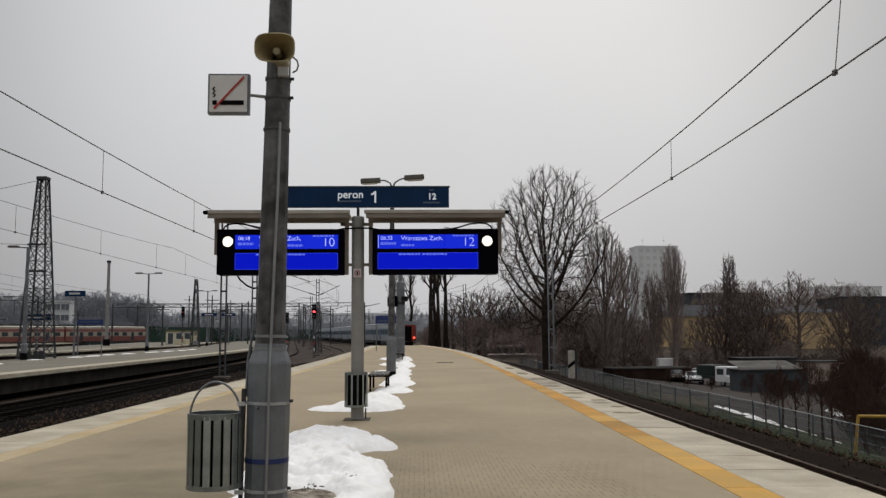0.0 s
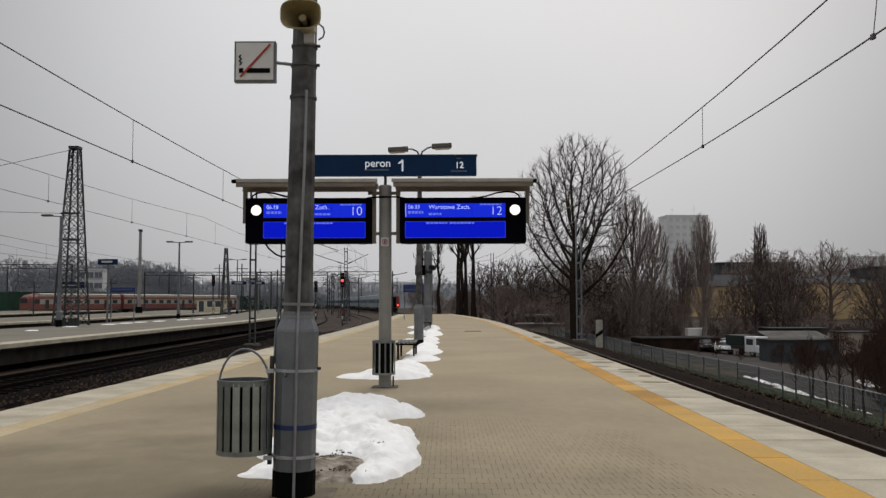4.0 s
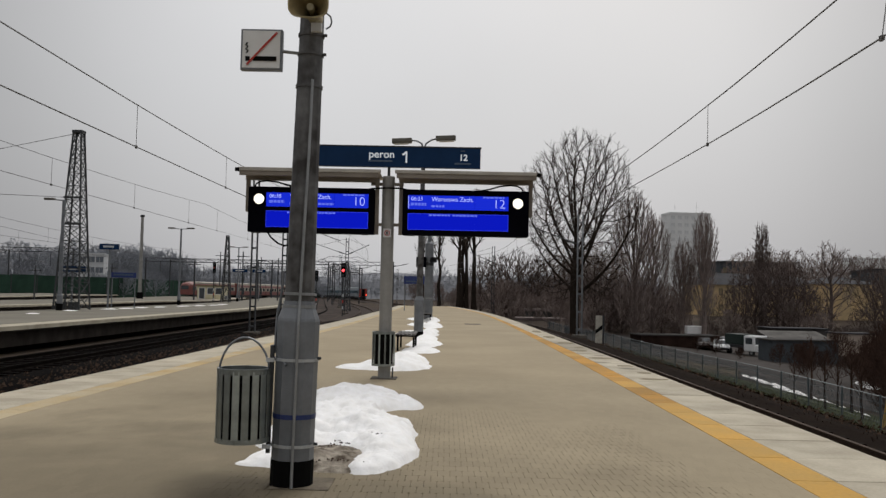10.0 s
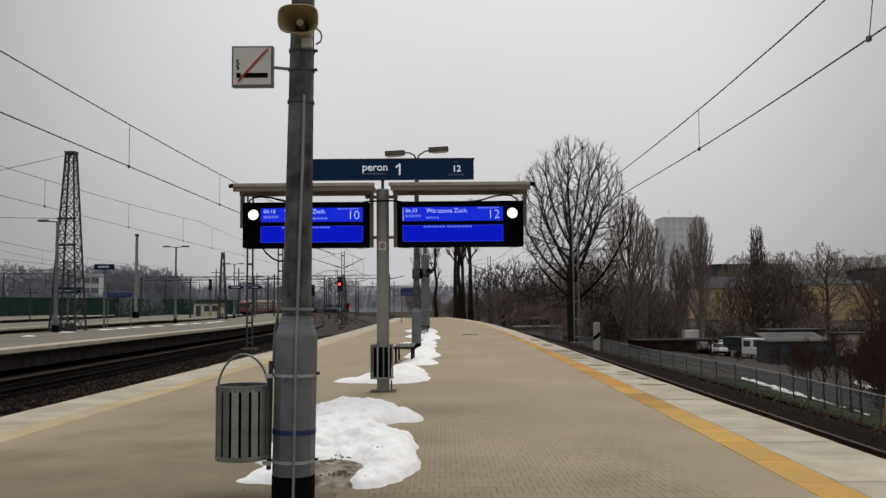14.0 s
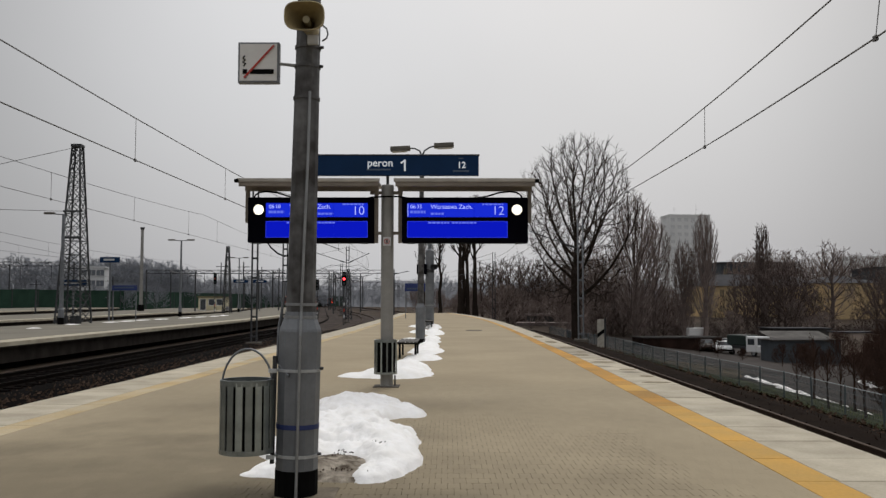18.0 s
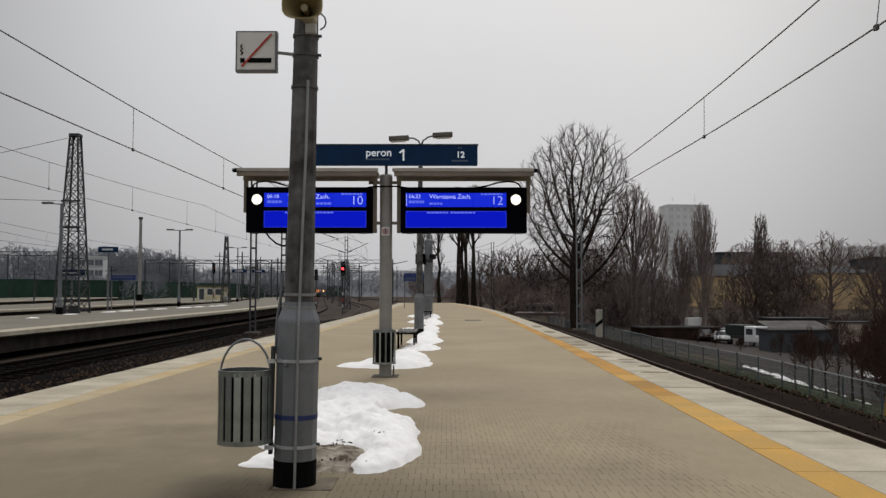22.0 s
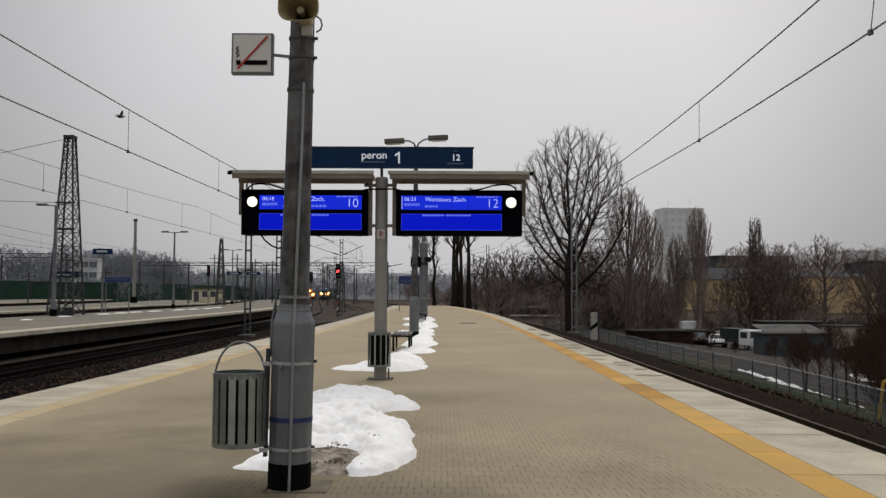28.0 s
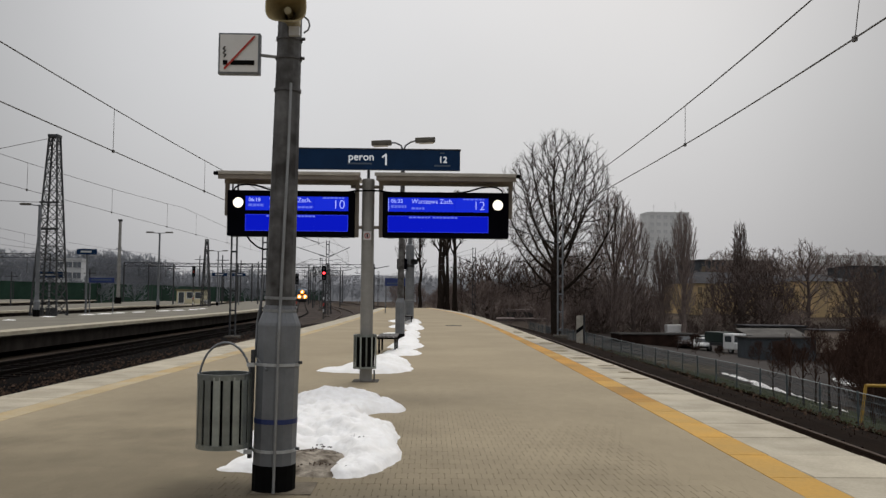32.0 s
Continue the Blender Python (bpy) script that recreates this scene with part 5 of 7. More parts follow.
def side_sign(x, y, z, w, label, leg=True):
    s = thing("platform_sign", label, "sign", x, y, 0, 0, "far platform signs")
    part("board", soft_box(-w / 2, w / 2, -0.06, 0.06, z, z + 0.4, 0.01, 1), NAVY, s)
    part("small_print", box(-w * 0.3, w * 0.25, -0.066, -0.06, z + 0.14, z + 0.27), PALE, s)
    if leg:
        part("post", tube([(0, 0.1, 0), (0, 0.1, z + 0.3)], 0.07, 8), GALV, s)
    return s


side_sign(-24.4, 61.3, 4.2, 1.42, "dark navy platform sign on a grey post")
side_sign(-24.6, 55.8, 2.42, 1.78, "dark display box behind the lattice tower")
side_sign(-27.25, 112, 3.83, 1.96, "pair of distant navy display boxes")
side_sign(-26.5, 120, 4.0, 1.9, "pair of distant navy display boxes")


def signal(x, y, z0, z1, lit, label, bright=True):
    s = thing("railway_signal", label, "railway signal", x, y, z0, 0, "railway signals")
    h = z1 - z0
    part("mast", tube([(0, 0, 0), (0, 0, h - 0.6)], 0.06, 8), DARK_STEEL, s)
    for k in range(3):
        part("mast_band", tube([(0, 0, h * 0.42 - k * 0.62), (0, 0, h * 0.42 - k * 0.62 - 0.31)], 0.07, 8), PALE if k % 2 == 0 else RED, s)
    part("head", soft_box(-0.22, 0.22, -0.12, 0.14, h - 1.45, h, 0.08, 2), BLACK, s)
    for k in range(3):
        zl = h - 0.30 - 0.46 * k
        part("hood", tube([(0, -0.30, zl), (0, -0.1, zl)], 0.15, 12, cap=False), BLACK, s)
        part("lens", tube([(0, -0.15, zl), (0, -0.125, zl)], 0.13, 12), (RED_LAMP if bright else RED) if k == lit else PANE, s)
    lad = bmesh.new()
    for sx in (-0.16, 0.16):
        tube([(sx, 0.22, 0.1), (sx, 0.22, h - 1.2)], 0.018, 4, lad)
    for k in range(int((h - 1.5) / 0.4)):
        tube([(-0.16, 0.22, 0.3 + 0.4 * k), (0.16, 0.22, 0.3 + 0.4 * k)], 0.012, 4, lad)
    part("ladder", lad, MAST, s)
    return s


signal(-10.6, 87, -1.0, 4.45, 1, "railway signal showing a red light between the tracks")
signal(-32.0, 117, -1.0, 5.25, 1, "railway signal with a dull red lens and banded mast", False)
signal(-17.3, 113, -1.0, 4.3, 3, "dark railway signal further down the line")
lattice(-13.1, 112, -1.0, 5.6, 0.9, 0.25, 8, "pointed dark lattice mast beside the tracks", leg=0.05, brace=0.03)

kio = thing("kiosk", "small pale yellow hut with a flat roof on the far platform", "hut", -35.9, 131, 0)
part("wall", box(-2.0, 2.0, -1.5, 1.5, 0, 1.95), KIOSK, kio)
part("roof", soft_box(-2.15, 2.15, -1.7, 1.7, 1.95, 2.12, 0.03, 1), KIOSK_ROOF, kio)
for wx, ww, z0 in ((-1.30, 0.8, 0.1), (-0.05, 0.8, 0.8), (1.2, 0.8, 0.8)):
    wf = part("window", box(wx - ww / 2, wx + ww / 2, -1.53, -1.50, z0, 1.7), PANE, kio)
    part("frame", box(wx - ww / 2 - 0.08, wx + ww / 2 + 0.08, -1.515, -1.505, z0 - 0.08, 1.78), WHITE, wf)
part("bench", box(2.05, 2.7, -1.2, -0.8, 0.0, 0.6), PALE, kio)

# green noise barrier behind the far platforms
WALL_PTS = [(-240, 40), (-150, 118), (-105, 160), (-82, 205), (-74, 280), (-66, 350), (-52, 430)]
nb = thing("noise_barrier", "long dark green noise barrier of panels between posts", "noise barrier", 0, 0, -1.1)
rng = np.random.default_rng(11)
panel_me, post_me = None, None
for (ax, ay), (bx, by) in zip(WALL_PTS, WALL_PTS[1:]):
    d = math.hypot(bx - ax, by - ay)
    n = max(1, int(d / 6))
    ang = math.degrees(math.atan2(by - ay, bx - ax))
    bm = box(-d / n / 2 + 0.1, d / n / 2 - 0.1, -0.08, 0.08, 0, 5.0)
    me = bpy.data.meshes.new("panel")
    bm.to_mesh(me)
    bm.free()
    me.materials.append(GREEN_WALL)
    bm = box(-0.12, 0.12, -0.13, 0.13, 0, 5.1)
    me2 = bpy.data.meshes.new("post")
    bm.to_mesh(me2)
    bm.free()
    me2.materials.append(DARK_STEEL)
    for k in range(n):
        f = (k + 0.5) / n
        share("panel", me, nb, pose(ax + (bx - ax) * f, ay + (by - ay) * f, rng.uniform(-0.1, 0.05), 0, 0, ang))
        f = k / n
        share("post", me2, nb, pose(ax + (bx - ax) * f, ay + (by - ay) * f, 0, 0, 0, ang))


def portal(x0, x1, y, h, label):
    g = thing("gantry", label, "gantry", x0, y, -1.05, 0, "catenary gantries")
    w = x1 - x0
    for k in (0, w):
        part("column", tube([(k, 0, 0), (k, 0, h)], 0.16, 6), MAST, g)
    bm = bmesh.new()
    for zz in (h - 0.7, h):
        tube([(0, 0, zz), (w, 0, zz)], 0.07, 4, bm)
    n = max(2, int(abs(w) / 1.4))
    for k in range(n):
        tube([(w * k / n, 0, h - 0.7 + 0.7 * (k % 2)), (w * (k + 1) / n, 0, h - 0.7 * (k % 2))], 0.05, 4, bm)
    part("truss", bm, MAST, g)
    k = 3.0
    while k < abs(w):
        part("hanger", tube([(math.copysign(k, w), 0, h - 0.7), (math.copysign(k, w), 0, 6.0)], 0.05, 4), MAST, g)
        k += 5.5
    return g


portal(-150, -98, 190, 10.5, "far catenary gantry over many tracks")
portal(-70, -30, 215, 10.0, "far catenary gantry over the tracks")
portal(-62, -26, 260, 10.0, "far catenary gantry over the tracks")
portal(-40, -12, 180, 9.0, "far catenary gantry over the tracks")
portal(-58, -22, 320, 10.0, "far catenary gantry over the tracks")
portal(-95, -66, 150, 9.3, "catenary gantry beyond the far platforms")
portal(-62, -36, 175, 8.8, "catenary gantry beyond the far platforms")
portal(-130, -92, 165, 9.6, "catenary gantry beyond the noise barrier")
for px, py, pz in ((-24.5, 200, 8), (-31, 235, 8.5), (-29, 255, 8), (-37, 270, 9), (-19, 185, 7.5), (-9.5, 150, 7.0), (-14, 190, 8)):
    mp = thing("slim_mast", "slim dark mast beyond the platform's end", "mast", px, py, -1.05, 0, "slim masts")
    part("shaft", tube([(0, 0, 0), (0, 0, pz + 1.05)], [0.14, 0.10], 6), MAST, mp)
    part("bracket_arm", tube([(0, 0, pz + 0.2), (2.6, 0, pz + 0.75)], 0.06, 5), MAST, mp)
    part("bracket_arm", tube([(0, 0, pz - 0.9), (-2.4, 0, pz - 0.4)], 0.06, 5), MAST, mp)


# ---- fence, board and pipe beside the bank ----
def fence():
    f = thing("fence", "grey-blue wire mesh fence with thin steel posts", "fence")
    rng = np.random.default_rng(3)
    step, ys = 2.5, np.arange(3.1, 112.0, 2.5)
    wires, wf = [], []

    def bar(p, q, r):
        d = (Vector(q) - Vector(p)).normalized()
        a = d.orthogonal().normalized() * r
        b = d.cross(a)
        i = len(wires)
        for c in (p, q):
            wires.extend([tuple(Vector(c) + a), tuple(Vector(c) + b), tuple(Vector(c) - a - b)])
        wf.extend([(i, i + 1, i + 4, i + 3), (i + 1, i + 2, i + 5, i + 4), (i + 2, i, i + 3, i + 5)])

    post_mesh = None
    for k, y in enumerate(ys):
        x = at(FENCE_LINE, y)
        z = ground_z(x, y)
        bm = tube([(0, 0, -0.1), (0, 0, 1.16)], 0.032, 6) if post_mesh is None else None
        if post_mesh is None:
            post_mesh = bpy.data.meshes.new("post")
            bm.to_mesh(post_mesh)
            bm.free()
            post_mesh.materials.append(FENCE)
        share("post", post_mesh, f, pose(x, y, z, rng.uniform(-2, 2), rng.uniform(-2, 2), 0))
        if k + 1 < len(ys):
            y2 = ys[k + 1]
            x2 = at(FENCE_LINE, y2)
            z2 = ground_z(x2, y2)
            for h, r in ((0.06, 0.008), (0.35, 0.006), (0.65, 0.006), (0.92, 0.006), (1.12, 0.016)):
                bar((x, y, z + h), (x2, y2, z2 + h), r)
            n = 26 if y < 60 else 14
            for j in range(n):
                u, v = j / n, (j + 2.2) / n
                bar((x + (x2 - x) * u, y + (y2 - y) * u, z + (z2 - z) * u + 0.05), (x + (x2 - x) * v, y + (y2 - y) * v, z + (z2 - z) * v + 1.12), 0.0055 if y < 60 else 0.007)
                bar((x + (x2 - x) * v, y + (y2 - y) * v, z + (z2 - z) * v + 0.05), (x + (x2 - x) * u, y + (y2 - y) * u, z + (z2 - z) * u + 1.12), 0.0055 if y < 60 else 0.007)
    raw("wire_mesh", wires, wf, FENCE, f)
    return f


fence()
wb = thing("warning_board", "weathered cream trackside board with a black slanting stripe", "sign", 8.30, 46.5, -1.15)
part("panel", soft_box(-0.20, 0.17, -0.02, 0.02, 0.0, 1.62, 0.01, 1), BOARD, wb)
st = bmesh.new()
v = [st.verts.new(p) for p in ((-0.20, -0.024, 0.62), (0.17, -0.024, 0.90), (0.17, -0.024, 1.12), (-0.20, -0.024, 0.84))]
st.faces.new(v)
part("stripe", st, BLACK, wb)
part("post", box(0.19, 0.27, -0.04, 0.06, 0, 1.66), DARK_STEEL, wb)
yp = thing("yellow_pipe_frame", "bent yellow steel pipe barrier behind the fence", "barrier", 13.3, 26.0, -2.8)
part("leg", tube([(-0.15, 0, 0), (0.15, 0.1, 1.66)], 0.05, 8), YELLOW_PIPE, yp)
part("rail", tube([(0.15, 0.1, 1.64), (1.8, 0.4, 1.58)], 0.05, 8), YELLOW_PIPE, yp)
part("leg", tube([(1.8, 0.4, 1.58), (1.78, 0.4, -0.3)], 0.05, 8), YELLOW_PIPE, yp)


# ---- buildings and vehicles ----
def house(name, label, x, y, z, w, d, h, storeys, cols, wall, roof, turn=0.0, roof_h=0.6, win=(1.1, 1.4), category="building", faces=(0,), group=""):
    """A block with real window openings marked by recessed panes, frames, sills and a roof slab."""
    b = thing(name, label, category, x, y, z, turn, group)
    part("wall", box(-w / 2, w / 2, -d / 2, d / 2, 0, h), wall, b)
    if roof_h > 1.0:
        bm = bmesh.new()
        v = [bm.verts.new(p) for p in ((-w / 2 - 0.4, -d / 2 - 0.4, h), (w / 2 + 0.4, -d / 2 - 0.4, h), (w / 2 + 0.4, d / 2 + 0.4, h), (-w / 2 - 0.4, d / 2 + 0.4, h), (-w / 2 + d * 0.35, 0, h + roof_h), (w / 2 - d * 0.35, 0, h + roof_h))]
        for f in ((0, 1, 5, 4), (1, 2, 5), (2, 3, 4, 5), (3, 0, 4), (3, 2, 1, 0)):
            bm.faces.new([v[i] for i in f])
        part("roof", bm, roof, b)
    else:
        part("roof", box(-w / 2 - 0.2, w / 2 + 0.2, -d / 2 - 0.2, d / 2 + 0.2, h, h + roof_h), roof, b)
    if storeys:
        sh = h / storeys
        pane = box(-win[0] / 2, win[0] / 2, -0.05, 0.02, -win[1] / 2, win[1] / 2)
        fr = bmesh.new()
        for sx in (-1, 1):
            box(sx * win[0] / 2 - 0.06, sx * win[0] / 2 + 0.06, -0.1, 0.0, -win[1] / 2, win[1] / 2, fr)
        box(-win[0] / 2, win[0] / 2, -0.1, 0.0, win[1] / 2 - 0.03, win[1] / 2 + 0.09, fr)
        box(-win[0] / 2 - 0.1, win[0] / 2 + 0.1, -0.18, 0.0, -win[1] / 2 - 0.08, -win[1] / 2, fr)
        box(-0.03, 0.03, -0.08, 0.0, -win[1] / 2, win[1] / 2, fr)
        pm, fm = bpy.data.meshes.new("window"), bpy.data.meshes.new("window_frame")
        pane.to_mesh(pm), fr.to_mesh(fm)
        pm.materials.append(GREY_PANE if wall is WHITE_WALL else HAZY_PANE if y > 250 else DULL_PANE if y > 150 else PANE), fm.materials.append(TOWER_WALL if y > 250 else wall if y > 150 else PALE)
        for s in range(storeys):
            for c in range(cols):
                wx = -w / 2 + (c + 0.5) * w / cols
                o = share("window", pm, b, pose(wx, -d / 2 - 0.01, (s + 0.55) * sh))
                share("window_frame", fm, o)
    return b


YARD = -4.6
house("tower_block", "tall pale grey residential tower block in the haze", 98.0, 352, -3, 17.0, 10, 39.0, 13, 6, TOWER_WALL, TOWER_WALL, 5, 0.8, (1.7, 1.5))
for k, dx in enumerate((-5, 4)):
    an = thing("antenna", "thin rooftop antenna on the tower block", "antenna", 98 + dx, 350, 36.8, 0, "antennas")
    part("mast", tube([(0, 0, 0), (0, 0, 3.5 + k % 2)], 0.05, 5), TOWER_WALL, an)
    part("dipole", box(-0.6, 0.6, -0.1, 0.1, 2.45, 2.55), TOWER_WALL, an)
house("apartment_house", "long ochre rendered three-storey house behind bare trees", 61.5, 172, YARD, 24, 12, 9.0, 3, 8, YELLOW_WALL, ROOF_DARK, 12, 2.4)
house("apartment_house", "plain ochre gable wing behind bare trees", 75.6, 167, YARD, 11.0, 14, 9.5, 0, 0, YELLOW_WALL, ROOF_DARK, 8, 1.6)
house("apartment_house", "far grey apartment block on the skyline", 176, 350, -3, 26, 14, 22, 6, 8, TOWER_WALL, TOWER_WALL, 0, 0.6)
house("apartment_house", "dark flat-roofed building behind the trees", 75, 215, YARD, 19, 14, 15.0, 4, 8, SHED_WALL, ROOF_DARK, 5, 0.6)
house("apartment_house", "dim grey building at the edge of the trees", 100, 180, YARD, 24, 14, 12.5, 4, 8, SHED_WALL, ROOF_DARK, -8, 0.6)
house("shed", "low dark blue-grey shed with a flat roof", 34.85, 85, YARD, 6.7, 3.0, 2.2, 0, 0, SHED_WALL, ROOF_OLD, 4, 0.14)
ps = house("shed", "long shed under a weathered pale sloping roof", 41.9, 103, YARD, 7.2, 5.0, 1.35, 0, 0, SHED_WALL, ROOF_OLD, 2, 0.1)
bm = box(-3.7, 3.7, -2.6, 2.6, 0, 0.10)
bm.transform(Matrix.Translation((0, 0, 1.85)) @ Matrix.Rotation(radians(11), 4, "X"))
part("sloping_roof", bm, ROOF_PALE, ps)
bm = bmesh.new()
for sx in (-3.55, 3.45):
    box(sx, sx + 0.1, -2.2, 2.2, 1.4, 1.75, bm)
part("gable", bm, SHED_WALL, ps)
house("shed", "small plastered pinkish shed", 46.4, 98, YARD, 4.5, 3, 2.5, 0, 0, SHED_PINK, ROOF_DARK, 0, 0.14)
house("shed", "low dark red-brown row of garages", 26.9, 101, YARD, 9.4, 4, 1.8, 0, 0, GARAGE_RED, ROOF_OLD, 6, 0.12)
house("shed", "low dark grey shed behind the sloping roof", 44.4, 110, YARD, 7.4, 4, 2.6, 0, 0, ROOF_OLD, ROOF_DARK, 3, 0.12)
house("shed", "low old house with a faded pinkish roof among the brush", 10.6, 97, -3.6, 5.2, 5, 2.35, 0, 0, SHED_PINK, ROOF_PINK, -4, 0.3)
house("shed", "low grey outbuilding beside the old house", 12.6, 103, -3.6, 5.5, 4, 3.3, 0, 0, ROOF_OLD, ROOF_PINK, 6, 0.25)
house("shed", "small grey shed below the old house", 6.9, 106, -4.0, 6.5, 5, 2.0, 0, 0, SHED_WALL, ROOF_OLD, 0, 0.2)
bb = thing("white_container", "white box container standing on legs", "container", 31.0, 107, YARD)
part("body", soft_box(-1.1, 1.1, -0.6, 0.6, 1.6, 2.75, 0.05, 1), WHITE, bb)
for sx in (-0.9, 0.9):
    part("leg", box(sx - 0.06, sx + 0.06, -0.06, 0.06, 0, 1.6), DARK_STEEL, bb)


def wheel(parent, x, y, r=0.32, w=0.2):
    t = part("wheel", tube([(x - w / 2, y, r), (x + w / 2, y, r)], r, 16), TYRE, parent)
    part("rim", tube([(x - w / 2 - 0.01, y, r), (x + w / 2 + 0.01, y, r)], r * 0.6, 12), STEEL, t)


def car(x, y, turn, paint, label):
    """Heads along its own -y."""
    c = thing("car", label, "car", x, y, ground_z(x, y) + 0.04, turn, "parked cars")
    bm = bmesh.new()
    prof = [(-2.05, 0.35), (-2.1, 0.65), (-1.95, 0.85), (-1.0, 0.95), (-0.45, 1.38), (0.9, 1.42), (1.55, 1.0), (2.0, 0.95), (2.08, 0.6), (2.0, 0.35)]
    a = [bm.verts.new((-0.84 if z < 1.1 else -0.66, y_, z)) for y_, z in prof]
    b = [bm.verts.new((0.84 if z < 1.1 else 0.66, y_, z)) for y_, z in prof]
    for k in range(len(prof)):
        j = (k + 1) % len(prof)
        bm.faces.new((a[k], a[j], b[j], b[k]))
    bm.faces.new(a[::-1])
    bm.faces.new(b)
    part("body", bm, paint, c)
    ws = bmesh.new()
    v = [ws.verts.new(p) for p in ((-0.70, -0.99, 0.98), (0.70, -0.99, 0.98), (0.60, -0.50, 1.36), (-0.60, -0.50, 1.36))]
    for p in v:
        p.co.y -= 0.02
    ws.faces.new(v)
    part("windscreen", ws, PANE, c)
    for s in (-1, 1):
        wd = bmesh.new()
        wd.faces.new([wd.verts.new(p) for p in ((s * 0.80, -0.75, 1.0), (s * 0.80, 1.3, 1.0), (s * 0.69, 0.85, 1.36), (s * 0.69, -0.35, 1.36))])
        part("side_window", wd, PANE, c)
        part("headlight", soft_box(s * 0.62 - 0.16, s * 0.62 + 0.16, -2.09, -2.0, 0.62, 0.76, 0.02, 1), PALE, c)
        for yy in (-1.3, 1.3):
            wheel(c, s * 0.76, yy)
    part("bumper", soft_box(-0.82, 0.82, -2.16, -2.02, 0.38, 0.56, 0.03, 1), BLACK, c)
    return c


car(31.1, 97, -15, CAR_WHITE, "white hatchback parked in the yard")
car(33.9, 106, -6, CAR_DARK, "dark car parked behind the white one")
car(29.7, 99, -8, CAR_BROWN, "dark brown car parked in the yard")
tr = thing("small_truck", "small white truck with a green tarpaulin, parked in the yard", "truck", 32.95, 95, ground_z(32.95, 95) + 0.04, 24)
part("cab", soft_box(-0.95, 0.95, -2.6, -1.0, 0.45, 2.15, 0.12, 2), CAR_WHITE, tr)
part("windscreen", box(-0.8, 0.8, -2.62, -2.595, 1.25, 1.95), PANE, tr)
for s in (-1, 1):
    part("side_window", box(s * 0.955 - 0.005, s * 0.955 + 0.005, -2.3, -1.3, 1.25, 1.9), PANE, tr)
    part("headlight", box(s * 0.7 - 0.13, s * 0.7 + 0.13, -2.62, -2.595, 0.75, 0.95), PALE, tr)
part("bonnet", soft_box(-0.85, 0.85, -3.0, -2.55, 0.45, 1.15, 0.1, 2), CAR_WHITE, tr)
part("load_bed", soft_box(-0.95, 0.95, -0.95, 1.9, 0.75, 1.1, 0.03, 1), DARK_STEEL, tr)
part("tarpaulin", soft_box(-0.97, 0.97, -0.95, 1.9, 1.1, 2.25, 0.12, 2), TARP, tr, "dark green tarpaulin cover")
for s in (-0.8, 0.8):
    wheel(tr, s, -2.1, 0.36)
    wheel(tr, s, 1.3, 0.36)
house("office_block", "white office building behind the noise barrier", -93.9, 226, -1, 6.4, 8, 11.0, 4, 3, WHITE_WALL, WHITE_WALL, 12, 0.4, (2.0, 1.5))


# ---- bare trees ----
def reach_of(o, d, centre, a, b):
    """How far from o along d to the crown's egg-shaped outline."""
    s = Vector(((o.x - centre.x) / a, (o.y - centre.y) / a, (o.z - centre.z) / b))
    v = Vector((d.x / a, d.y / a, d.z / b))
    A, B, C = v.dot(v), 2 * s.dot(v), s.dot(s) - 1
    disc = B * B - 4 * A * C
    if disc < 0:
        return 0.0
    return max(0.0, (-B + math.sqrt(disc)) / (2 * A))


